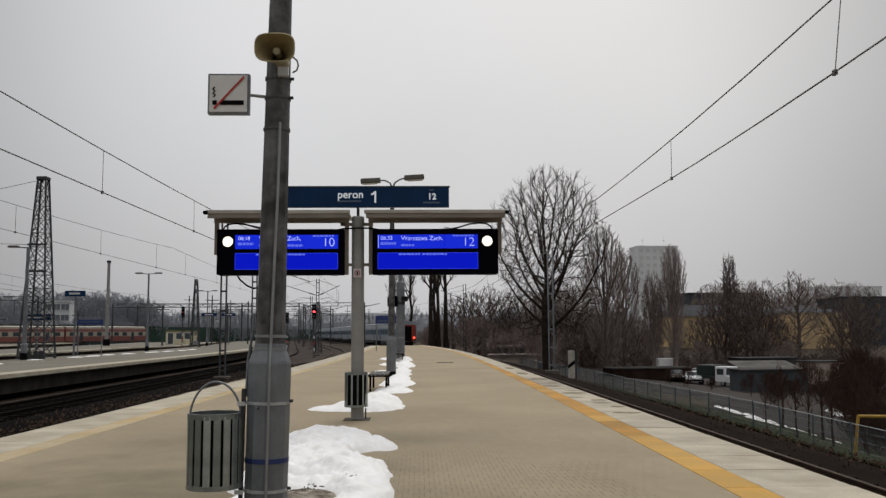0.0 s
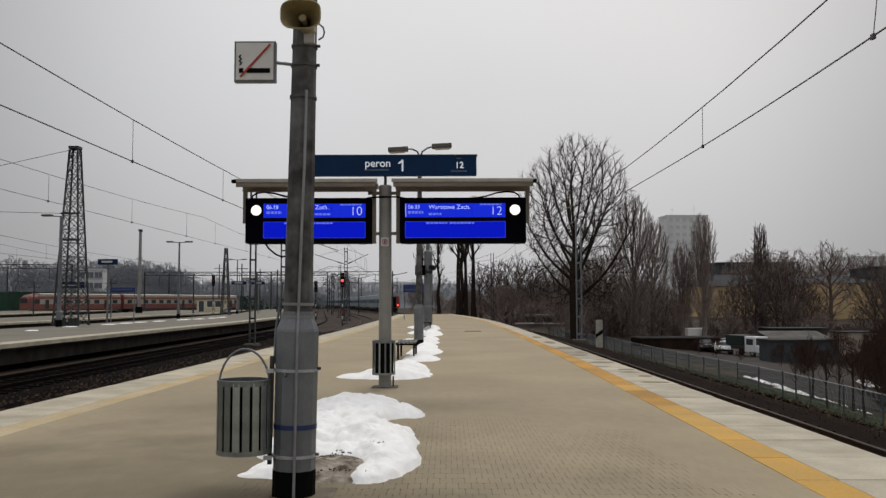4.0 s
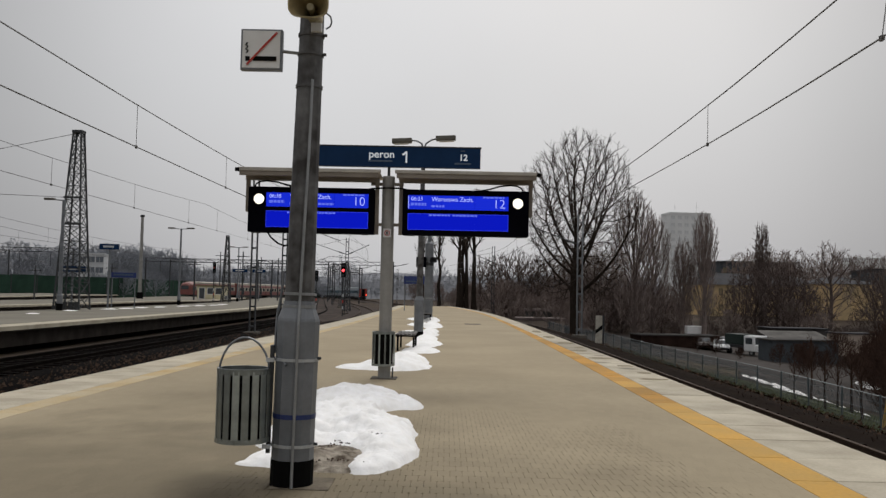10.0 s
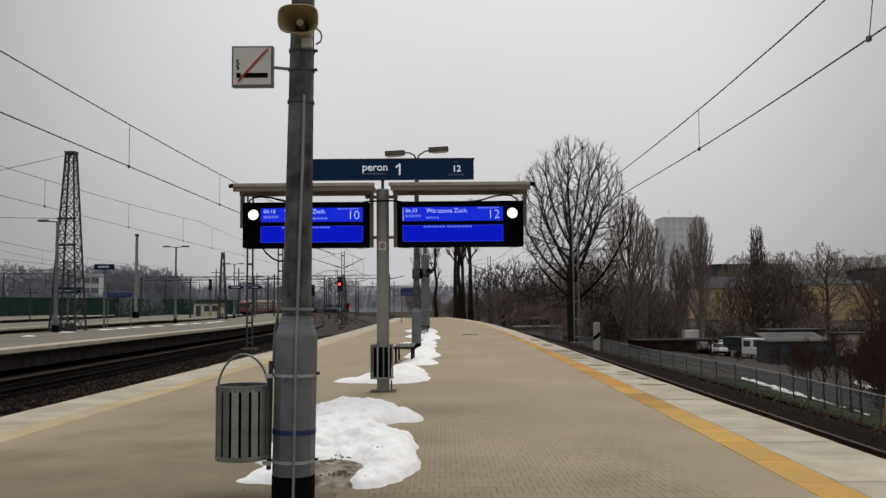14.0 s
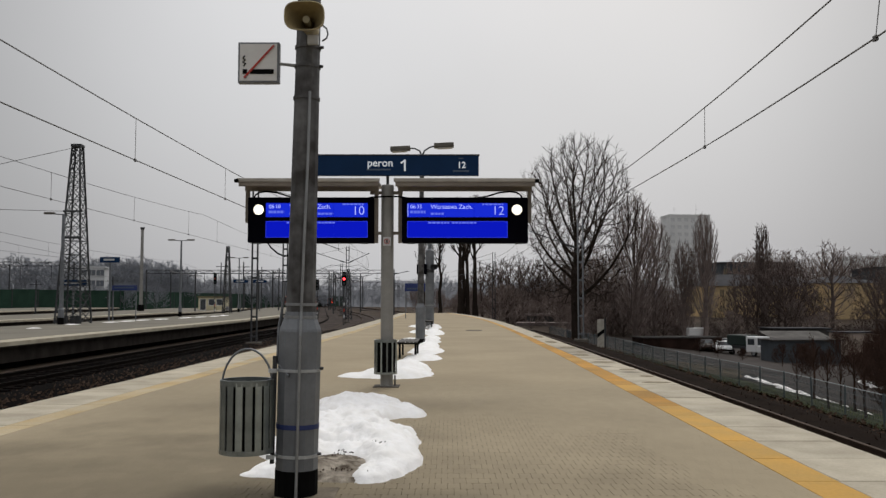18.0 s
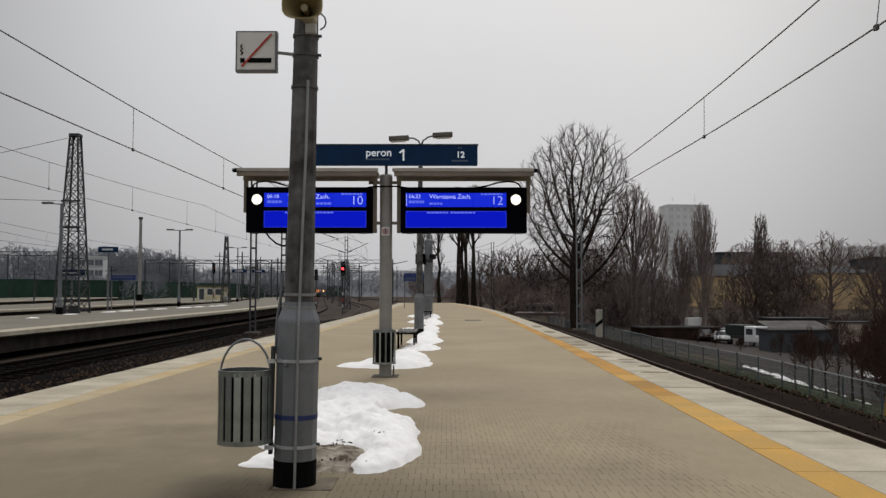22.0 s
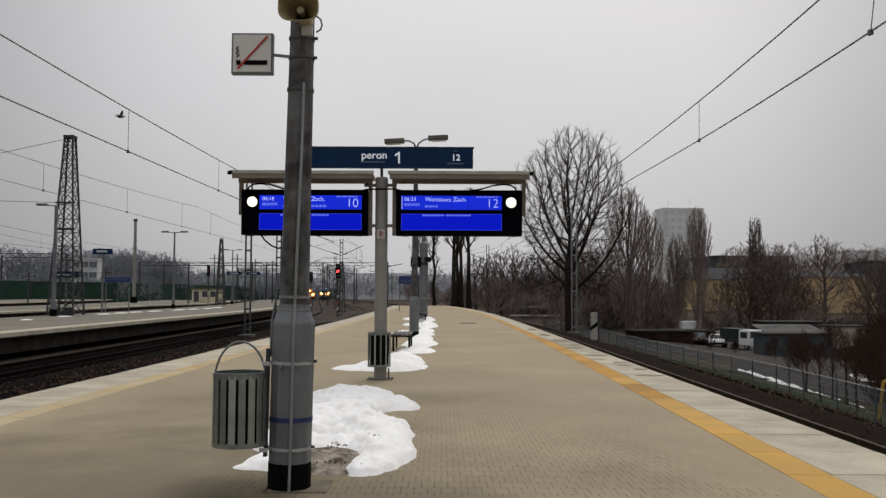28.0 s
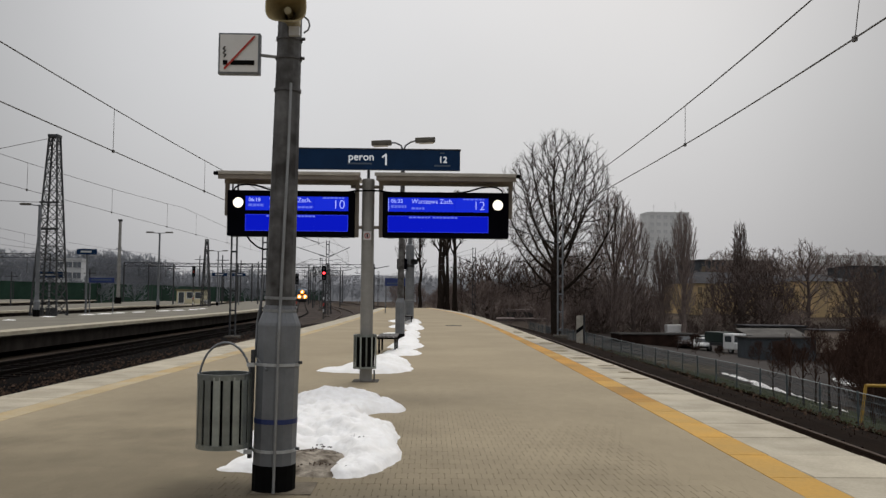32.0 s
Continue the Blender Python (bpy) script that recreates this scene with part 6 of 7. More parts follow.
def tree_kind(seed, height, kind, twig_r=0.012, dense=1.0, width=None):
    rng = np.random.default_rng(seed)
    low, wide, trunk_to, n, tilt, up, spread, counts = {
        "slim": (0.50, 0.26, 0.90, 13, (0.70, 0.25), 0.10, 0.50, (6, 6, 3)),
        "shrub": (-0.35, 0.95, 0.45, 15, (1.2, 0.10), 0.06, 0.55, (7, 6, 3)),
    }[kind]
    w = (width or wide * height) / 2
    centre = Vector((0, 0, height * (1 + low) / 2))
    b = height * (1 - low) / 2
    thick, fine = [], []

    def branch(p, d, length, r, level):
        pts, rad = [p.copy()], [r]
        k_n = 5 if level < 2 else 3
        bend = Vector((rng.normal(0, 0.05), rng.normal(0, 0.05), up * (1.4 if level else 1.0)))
        q, dirn = p.copy(), d.normalized()
        for k in range(k_n):
            dirn = (dirn + bend + Vector(rng.normal(0, 0.07, 3))).normalized()
            q = q + dirn * (length / k_n)
            pts.append(q.copy())
            rad.append(max(twig_r, r * (1 - 0.8 * (k + 1) / k_n)))
        (thick if level < 2 else fine).append((pts, rad, 5 if level == 0 else 4 if level == 1 else 3))
        if level < 3:
            m = max(2, int(counts[level] * dense * 0.8))
            for j in range(m):
                f = 0.22 + 0.76 * (j + rng.random()) / m
                i = min(k_n - 1, int(f * k_n))
                o = pts[i].lerp(pts[i + 1], f * k_n - i)
                dd = (pts[i + 1] - pts[i]).normalized()
                side = dd.orthogonal().normalized()
                side.rotate(Matrix.Rotation(rng.random() * 2 * math.pi, 3, dd))
                ang = spread * (0.6 + 0.7 * rng.random())
                nd = dd * math.cos(ang) + side * math.sin(ang)
                room = reach_of(o, nd, centre, w, b)
                ln = min(length * (0.42 + 0.3 * rng.random()), room * (0.55 + 0.85 * rng.random()))
                if ln > 0.15:
                    branch(o, nd, ln, max(twig_r, rad[i] * 0.5), level + 1)

    r0 = height * (0.022 if kind != "shrub" else 0.010)
    n_t = 6
    tp = [Vector((rng.normal(0, 0.006) * height * (k > 0), rng.normal(0, 0.006) * height * (k > 0), height * trunk_to * k / n_t)) for k in range(n_t + 1)]
    tr = [r0 * (1.35 if k == 0 else 1.0) * (1 - 0.72 * k / n_t) for k in range(n_t + 1)]
    thick.append((tp, tr, 8))
    lo = max(0.06, low * 0.9) / trunk_to
    for k in range(n):
        f = (k + 0.5) / n
        u = (lo + (1 - lo) * f ** 0.9) * n_t
        i = min(n_t - 1, int(u))
        o = tp[i].lerp(tp[i + 1], u - i)
        a = k * 2.4 + rng.normal(0, 0.25)
        t = tilt[0] + (tilt[1] - tilt[0]) * f + rng.normal(0, 0.06)
        d = Vector((math.cos(a) * math.sin(t), math.sin(a) * math.sin(t), math.cos(t)))
        ln = reach_of(o, d, centre, w, b) * (0.52 + 0.62 * rng.random())
        if ln > 0.3:
            branch(o, d, ln, tr[i] * 0.62, 0)
    branch(tp[-1], Vector((0, 0, 1)), max(0.4, reach_of(tp[-1], Vector((0, 0, 1)), centre, w, b)), tr[-1], 0)
    return thick, fine


def grown_tree(seed, height, width, shape, tips=700, twig_r=0.012, twigs=3, shift=0.0, limbs=0):
    """A crown grown branch by branch towards scattered light points inside its outline."""
    rng = np.random.default_rng(seed)
    peak, top_r, low_r, leader, climb, power = {
        "broad": (0.66, 0.345, 0.50, 0.62, 0.62, 2.0),
        "bush_tree": (0.60, 0.41, 0.52, 0.35, 0.55, 2.0),
        "vase": (0.66, 0.35, 0.62, 0.50, 1.5, 1.7),
        "poplar": (0.45, 0.56, 0.40, 0.88, 2.1, 1.5),
        "column": (0.62, 0.38, 0.50, 0.45, 2.8, 2.6),
    }[shape]
    step = height / 42
    lumps = rng.normal(0, 1, (5, 3))
    pts = []
    while len(pts) < tips:
        q = rng.uniform(-1, 1, 3)
        z = peak + q[2] * (top_r if q[2] > 0 else low_r)
        rho = math.hypot(q[0], q[1])
        edge = (1 - abs(q[2]) ** power) ** (1 / power)
        edge *= 1 + 0.10 * math.sin(3 * math.atan2(q[1], q[0]) + lumps[0, 0] * 3 + q[2] * 4)
        if rho > edge or z < 0.10 or rng.random() > 0.35 + 0.65 * (rho / max(edge, 0.05)):
            continue
        pts.append((q[0] * width / 2 + shift * min(1, max(0, z - 0.2) * 3), q[1] * width / 2, z * height))
    pts = np.array(pts)
    nodes, parent = [np.zeros(3)], [-1]
    n_t = int(leader * height / step)
    wob = np.zeros(2)
    for k in range(n_t):
        wob = wob + rng.normal(0, 0.09 * step, 2)
        nodes.append(np.array([wob[0], wob[1], (k + 1) * step]))
        parent.append(len(nodes) - 2)
    for k in range(limbs):
        f = k / limbs
        a = k * 2.4 + rng.normal(0, 0.2)
        q = int((0.25 + 0.36 * f) * height / step)
        p, up = nodes[q], 1.08 - 0.62 * f + rng.normal(0, 0.06)
        for j in range(int((0.40 - 0.13 * f) * height / step)):
            up = max(0.22, up - 0.038)
            a += rng.normal(0, 0.07)
            p = p + step * np.array([math.cos(a) * math.sin(up), math.sin(a) * math.sin(up), math.cos(up)])
            nodes.append(p)
            parent.append(q)
            q = len(nodes) - 1
    first = max(2, int((0.10 if not limbs else 0.30) * height / step))
    best = np.full(len(pts), 1e9)
    owner = np.zeros(len(pts), int)
    alive = np.ones(len(pts), bool)
    fresh = list(range(first, len(nodes)))
    shoots = {}
    for turn in range(110):
        if not alive.any() or not fresh:
            break
        live = np.nonzero(alive)[0]
        arr = np.array([nodes[i] for i in fresh])
        d = pts[live][:, None, :] - arr[None, :, :]
        h = np.hypot(d[..., 0], d[..., 1])
        cost = h * h + (d[..., 2] - climb * h) ** 2 * 0.6
        j = cost.argmin(1)
        c = cost[np.arange(len(live)), j]
        better = c < best[live]
        best[live[better]] = c[better]
        owner[live[better]] = np.array(fresh)[j[better]]
        near = np.sqrt((d ** 2).sum(2)).min(1) < step * 1.1
        alive[live[near]] = False
        live = np.nonzero(alive)[0]
        fresh = []
        for o in np.unique(owner[live]):
            mine = live[owner[live] == o]
            if shoots.get(o, 0) >= (3 if o > n_t else 4):
                alive[mine] = False
                continue
            shoots[o] = shoots.get(o, 0) + 1
            v = pts[mine] - nodes[o]
            v = (v / np.linalg.norm(v, axis=1)[:, None]).mean(0)
            back = nodes[o] - nodes[parent[o]] if parent[o] >= 0 else np.array([0, 0, 1.0])
            v = v / (np.linalg.norm(v) + 1e-6) + 0.55 * back / (np.linalg.norm(back) + 1e-6) + np.array([0, 0, 0.10]) + rng.normal(0, 0.11, 3)
            nodes.append(nodes[o] + v / np.linalg.norm(v) * step)
            parent.append(int(o))
            fresh.append(len(nodes) - 1)
    kids = [[] for _ in nodes]
    for i, q in enumerate(parent):
        if q >= 0:
            kids[q].append(i)
    load = [0.0] * len(nodes)
    for i in range(len(nodes) - 1, -1, -1):
        if not kids[i]:
            load[i] = 1.0
        if parent[i] >= 0:
            load[parent[i]] += load[i]
    r_of = lambda i: max(twig_r, height * (0.022 if shape == "broad" else 0.0185) * (load[i] / load[0]) ** (0.44 if shape == "broad" else 0.45))
    thick, fine = [], []

    def chain(i, start):
        todo = [(i, start)]
        while todo:
            i, pre = todo.pop()
            line = [pre] if pre is not None else []
            while True:
                line.append(i)
                if not kids[i]:
                    break
                order = sorted(kids[i], key=lambda k: -load[k])
                todo.extend((k, i) for k in order[1:])
                i = order[0]
            r = [r_of(k) for k in line]
            if pre is not None:
                r[0] = r[1]
            if pre is None:
                r[0] *= 1.3
            keep = [0] + list(range(1, len(line) - 1, 2)) + [len(line) - 1]
            p = [Vector(nodes[line[k]]) for k in keep]
            rr = [r[k] for k in keep]
            (thick if max(rr) > height * 0.0022 else fine).append((p, rr, 7 if max(rr) > 0.08 else 4 if max(rr) > 0.03 else 3))

    chain(0, None)
    for i in range(first + 4, len(nodes)):
        if load[i] > 3 and i > n_t:
            continue
        back = Vector(nodes[i] - nodes[parent[i]]).normalized()
        for _ in range(twigs if load[i] <= 1 else 1):
            d = (back + Vector(rng.normal(0, 0.42, 3)) + Vector((0, 0, 0.15))).normalized()
            ln = height * (0.020 + 0.030 * rng.random())
            a = Vector(nodes[i])
            m = a + d * ln * 0.5
            e = m + (d + Vector(rng.normal(0, 0.2, 3))).normalized() * ln * 0.5
            fine.append(([a, m, e], [twig_r, twig_r * 0.85, twig_r * 0.5], 3))
    return thick, fine


def bars_mesh(name, items, material):
    verts, faces = [], []
    for pts, rad, n in items:
        rings = []
        side = None
        for i, p in enumerate(pts):
            d = (pts[min(i + 1, len(pts) - 1)] - pts[max(i - 1, 0)]).normalized()
            side = d.orthogonal().normalized() if side is None else (side - d * side.dot(d)).normalized()
            up = d.cross(side)
            rings.append(len(verts))
            for k in range(n):
                a = 2 * math.pi * k / n
                verts.append(tuple(p + (side * math.cos(a) + up * math.sin(a)) * rad[i]))
        for a, b in zip(rings, rings[1:]):
            for k in range(n):
                faces.append((a + k, a + (k + 1) % n, b + (k + 1) % n, b + k))
    me = bpy.data.meshes.new(name)
    me.from_pydata(verts, [], faces)
    me.materials.append(material)
    return me


def tree(name, label, thick, fine, x, y, z, bark=BARK, twig=TWIG, group="", turn=0.0):
    t = thing(name, label, "tree", x, y, z, turn, group)
    share("trunk", bars_mesh("trunk", thick, bark), t)
    share("crown", bars_mesh("crown", fine, twig), t)
    return t


big = tree("broad_tree", "large bare broad-crowned tree with dark limbs behind the fence", *grown_tree(5, 19.2, 10.3, "broad", 2900, 0.0125, 3, 0.45, 17), 11.35, 76, -3.0, DARK_BARK, TWIG_BIG)
KINDS = {}


def plant(kind, seed, height, x, y, label, z=None, bark=BARK, twig=TWIG, scale=1.0, name="bare_tree", group="bare trees", dense=1.0, width=None, tips=420, twig_r=0.018):
    key = (kind, seed, height, twig.name)
    zz = ground_z(x, y) - 0.1 if z is None else z
    rot = (x * 37 + y * 11) % 360
    if key not in KINDS:
        if kind in ("slim", "shrub"):
            made = tree_kind(seed, height, kind, min(twig_r + 0.002, height * 0.0038), dense, width)
        else:
            made = grown_tree(seed, height, width, kind, int(tips * dense), twig_r)
        KINDS[key] = tree(name, label, *made, x, y, zz, bark, twig, group, rot)
        t = KINDS[key]
    else:
        t = copy_thing(KINDS[key], pose(x, y, zz, 0, 0, rot))
        t.name = name
    t.scale = (scale, scale, scale)
    return tagged(t, label)


# trunks beyond the platform's end
for k, (x, y, h) in enumerate([(1.7, 128, 19), (2.3, 131, 18), (3.0, 131, 18), (4.3, 134, 20), (-1.2, 132, 15), (-4.6, 160, 15)]):
    plant("slim", 31 + k % 3, 19, x, y, "tall bare slim tree beyond the platform", -1.8, DARK_BARK, TWIG, scale=h / 19)
for k, (x, y, h) in enumerate([(8.2, 118, 1.0), (10.4, 124, 1.08), (12.2, 122, 1.0), (7.0, 128, 0.95), (6.0, 150, 1.1), (13.6, 128, 0.9)]):
    plant("broad", 41 + k % 2, 10.5, x, y, "bare grey tree in the wood beside the line", -3.0, TWIG_DEEP, TWIG_DARK, scale=h, width=5.0)
# tall poplars
plant("vase", 51, 19.0, 22.6, 103, "tall bare poplar with a wide fan of upright branches", YARD, TWIG_DARK, TWIG_ROSE, scale=1.0, width=6.0, tips=3000, twig_r=0.016)
plant("vase", 54, 16.4, 25.6, 106, "tall bare poplar with upright branches", YARD, TWIG_DARK, TWIG_ROSE, scale=1.0, width=4.6, tips=1900, twig_r=0.018)
plant("column", 53, 13.6, 29.8, 108, "narrow bare poplar before the tower block", YARD, TWIG_ROSE, TWIG_ROSE, width=3.2, tips=800, twig_r=0.018)
plant("column", 52, 17.0, 31.8, 106, "dark bare poplar before the tower block", YARD, TWIG_ROSE, TWIG_ROSE, width=3.4, tips=1150, twig_r=0.018)
plant("column", 55, 18.8, 50.4, 137, "lone pointed poplar above the roofs", YARD, TWIG_DARK, TWIG_DARK, width=2.7, tips=750, twig_r=0.02)
# dark mass of bare crowns before the ochre house
rng = np.random.default_rng(21)
for u, y, s in ((0.335, 128, 0.62), (0.350, 136, 0.86), (0.362, 130, 0.90), (0.374, 142, 0.98), (0.385, 132, 0.86), (0.393, 126, 0.95), (0.402, 140, 1.02), (0.412, 131, 0.72), (0.424, 133, 0.62), (0.440, 124, 0.42), (0.482, 125, 0.42), (0.500, 138, 0.95), (0.512, 130, 0.88), (0.528, 140, 0.98), (0.306, 133, 0.38), (0.272, 131, 0.5), (0.520, 122, 0.7)):
    plant("bush_tree", 61 + int(u * 1000) % 4, 13, u * y, y, "bare dark tree before the ochre house", YARD, TWIG_DEEP, TWIG_DARK, scale=s, width=8.5, tips=600, twig_r=0.025)
plant("broad", 47, 15, 0.448 * 128, 128, "thin bare tree before the ochre house", YARD, TWIG_DARK, TWIG_HAZE, width=7.5, tips=380)
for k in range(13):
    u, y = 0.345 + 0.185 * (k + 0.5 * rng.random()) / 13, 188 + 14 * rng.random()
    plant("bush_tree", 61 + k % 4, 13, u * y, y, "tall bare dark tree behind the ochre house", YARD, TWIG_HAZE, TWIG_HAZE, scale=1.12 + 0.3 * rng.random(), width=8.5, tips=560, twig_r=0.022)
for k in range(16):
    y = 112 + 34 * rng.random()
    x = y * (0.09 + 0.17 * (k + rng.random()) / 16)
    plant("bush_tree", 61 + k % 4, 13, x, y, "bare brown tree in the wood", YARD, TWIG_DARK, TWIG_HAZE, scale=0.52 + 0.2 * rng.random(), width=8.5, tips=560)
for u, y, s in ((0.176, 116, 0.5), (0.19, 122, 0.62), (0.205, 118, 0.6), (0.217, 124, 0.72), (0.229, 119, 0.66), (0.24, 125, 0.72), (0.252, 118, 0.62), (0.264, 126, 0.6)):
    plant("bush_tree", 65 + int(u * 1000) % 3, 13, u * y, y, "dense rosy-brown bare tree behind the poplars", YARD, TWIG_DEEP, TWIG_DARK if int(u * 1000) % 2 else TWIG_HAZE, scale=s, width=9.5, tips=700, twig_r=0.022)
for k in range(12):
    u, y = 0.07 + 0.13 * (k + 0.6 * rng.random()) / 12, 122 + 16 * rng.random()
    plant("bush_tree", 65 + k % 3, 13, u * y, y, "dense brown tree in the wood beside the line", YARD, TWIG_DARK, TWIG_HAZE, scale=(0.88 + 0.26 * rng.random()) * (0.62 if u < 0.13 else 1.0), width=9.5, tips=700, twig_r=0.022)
# black undergrowth at the yard's back
for k in range(34):
    u = 0.255 + 0.29 * (k + 0.8 * rng.random()) / 34
    y = 117 + 8 * rng.random()
    plant("shrub", 75 + k % 2, 5, u * y, y, "dense black-brown undergrowth behind the yard", YARD - 0.3, TWIG_DARK, TWIG_DARK, 0.42 + 0.28 * rng.random(), "thicket", "thickets", 0.85, 5.5)
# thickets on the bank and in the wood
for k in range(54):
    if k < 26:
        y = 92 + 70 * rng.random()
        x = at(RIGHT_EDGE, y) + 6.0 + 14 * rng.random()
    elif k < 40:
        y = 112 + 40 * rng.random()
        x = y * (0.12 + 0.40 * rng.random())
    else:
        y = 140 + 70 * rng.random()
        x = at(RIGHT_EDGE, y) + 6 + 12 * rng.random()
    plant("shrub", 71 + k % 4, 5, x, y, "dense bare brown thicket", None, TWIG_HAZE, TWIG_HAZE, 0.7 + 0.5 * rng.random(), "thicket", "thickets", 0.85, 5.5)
for x, y, s in ((26.5, 58, 0.7), (31.5, 66, 0.34), (34.0, 71, 0.36), (29.0, 56, 0.9), (24.2, 47, 0.55), (33.0, 62, 0.5), (19.6, 38.5, 0.62), (22.0, 43, 0.55), (25.0, 50, 0.7), (27.4, 53, 0.85), (20.6, 37, 0.5), (29.5, 60, 0.7), (16.2, 31, 0.36), (27.5, 66, 0.48), (29.6, 70, 0.5), (31.2, 67, 0.34), (26.2, 63, 0.42), (36.0, 71, 0.36), (28.4, 73, 0.42), (30.6, 75, 0.45), (24.4, 58, 0.36), (17.6, 33, 0.42), (18.8, 36, 0.48), (17.0, 31.6, 0.36), (18.3, 34.2, 0.44), (20.2, 39, 0.5), (36.5, 64, 0.75), (38.0, 70, 0.8), (22.7, 45, 0.6), (24.6, 48, 0.68), (26.4, 84, 0.42), (25.2, 86, 0.36), (27.4, 80, 0.26), (33.0, 76, 0.36), (34.6, 78, 0.36), (36.2, 77, 0.34), (38.4, 79, 0.36), (40.0, 77, 0.62), (37.0, 74, 0.36), (39.2, 73, 0.6), (35.0, 73, 0.36)):
    plant("shrub", 171 + int(x) % 4, 5, x, y, "bare reddish-brown bush on the bank", None, BRUSH, BRUSH, s, "bush", "bushes", 1.15, twig_r=0.009)
# low brush along the ballast shoulder and in the wood
def brush_stuff():
    rng = np.random.default_rng(9)
    verts, faces = [], []

    def blade(x, y, z, h, w, lean):
        a = rng.random() * math.pi
        b = len(verts)
        dx, dy = w * math.cos(a), w * math.sin(a)
        verts.extend([(x - dx, y - dy, z), (x + dx, y + dy, z), (x + lean * rng.normal(), y + lean * rng.normal(), z + h)])
        faces.append((b, b + 1, b + 2))

    for _ in range(15000):
        y = 12 + 80 * rng.random() ** 1.3
        x0, x1 = at(RIGHT_EDGE, y) + 3.3, at(FENCE_LINE, y) - 0.5
        x = x0 + (x1 - x0) * rng.random() ** 0.7
        blade(x, y, ground_z(x, y) + 0.03, 0.06 + 0.16 * rng.random(), 0.02, 0.08)
    tagged(raw("dead_weeds", verts, faces, DEAD_WEED), "brown dead weeds on the ballast shoulder", "weeds", kind="stuff")
    verts, faces = [], []
    for _ in range(9000):
        y = 12 + 60 * rng.random() ** 1.3
        x = at(FENCE_LINE, y) - 0.8 + 5.2 * rng.random()
        blade(x, y, ground_z(x, y) + 0.10, 0.03 + 0.07 * rng.random(), 0.012, 0.05)
    tagged(raw("grass_blades", verts, faces, GRASS), "short winter grass on the bank", "grass", kind="stuff")


brush_stuff()
# saplings by the fence
for x, y, sc in ((15.0, 31.0, 0.9), (15.8, 33.5, 1.1), (16.4, 36.0, 0.8), (15.2, 29.0, 1.0), (17.2, 33.0, 0.9), (14.0, 34.5, 0.7), (14.5, 30.0, 0.8), (16.8, 39.5, 1.2), (13.9, 31.5, 0.9)):
    plant("slim", 81, 2.6, x, y, "thin bare sapling on the bank", None, BRUSH, BRUSH, sc, "sapling", "saplings", 0.45, 0.9, twig_r=0.005)
# trees behind the noise barrier and at the end of the line, paled for haze
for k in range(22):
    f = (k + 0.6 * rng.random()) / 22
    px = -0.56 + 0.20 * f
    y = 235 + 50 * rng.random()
    plant("bush_tree", 91 + k % 4, 12, px * y, y, "bare grey tree behind the noise barrier", -1.2, TWIG_FAR_HAZED, TWIG_FAR_HAZED, 1.0 + 0.35 * rng.random(), tips=420, twig_r=0.04, width=9)
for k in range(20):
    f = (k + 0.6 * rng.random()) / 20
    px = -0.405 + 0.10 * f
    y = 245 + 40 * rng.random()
    plant("bush_tree", 91 + k % 4, 12, px * y, y, "tall bare grey tree behind the far tracks", -1.2, TWIG_FAR_HAZED, TWIG_FAR_HAZED, (1.22 + 0.2 * rng.random()) * (1 - 0.15 * f), tips=420, twig_r=0.04, width=9)
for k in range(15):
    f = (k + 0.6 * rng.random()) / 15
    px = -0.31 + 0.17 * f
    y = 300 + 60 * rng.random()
    plant("bush_tree", 91 + k % 4, 12, px * y, y, "far bare grey tree along the line", -1.2, TWIG_FAR_HAZED, TWIG_FAR_HAZED, 0.8 + 0.3 * rng.random(), tips=420, twig_r=0.04, width=9)
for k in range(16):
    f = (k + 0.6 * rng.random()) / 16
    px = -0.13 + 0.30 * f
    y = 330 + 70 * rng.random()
    plant("bush_tree", 91 + k % 4, 12, px * y, y, "far bare grey tree on the ridge", -1.2, TWIG_FAR_HAZED, TWIG_FAR_HAZED, 0.95 + 0.45 * rng.random(), tips=420, twig_r=0.04, width=9)
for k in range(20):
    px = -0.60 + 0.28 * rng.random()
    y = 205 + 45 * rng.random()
    plant("shrub", 95 + k % 2, 5, px * y, y, "bare grey thicket behind the noise barrier", -1.2, TWIG_FAR_HAZED, TWIG_FAR_HAZED, 1.1 + 0.5 * rng.random(), "thicket", "thickets")


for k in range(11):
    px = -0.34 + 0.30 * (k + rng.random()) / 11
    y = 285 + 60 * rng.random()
    plant("shrub", 95 + k % 2, 5, px * y, y, "bare grey thicket along the far line", -1.4, TWIG_FAR_HAZED, TWIG_FAR_HAZED, 0.9 + 0.6 * rng.random(), "thicket", "thickets")


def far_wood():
    """Ridges of hazy woodland along the horizon, the haze put into colour and glow."""
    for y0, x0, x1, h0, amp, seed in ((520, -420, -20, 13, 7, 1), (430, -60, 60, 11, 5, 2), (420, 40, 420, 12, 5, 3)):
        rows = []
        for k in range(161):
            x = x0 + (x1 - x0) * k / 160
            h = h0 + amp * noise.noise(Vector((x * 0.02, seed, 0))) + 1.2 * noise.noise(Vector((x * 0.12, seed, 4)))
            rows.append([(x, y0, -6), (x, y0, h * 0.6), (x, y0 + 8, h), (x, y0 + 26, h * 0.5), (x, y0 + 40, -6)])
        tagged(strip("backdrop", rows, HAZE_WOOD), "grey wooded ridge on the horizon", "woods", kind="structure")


far_wood()


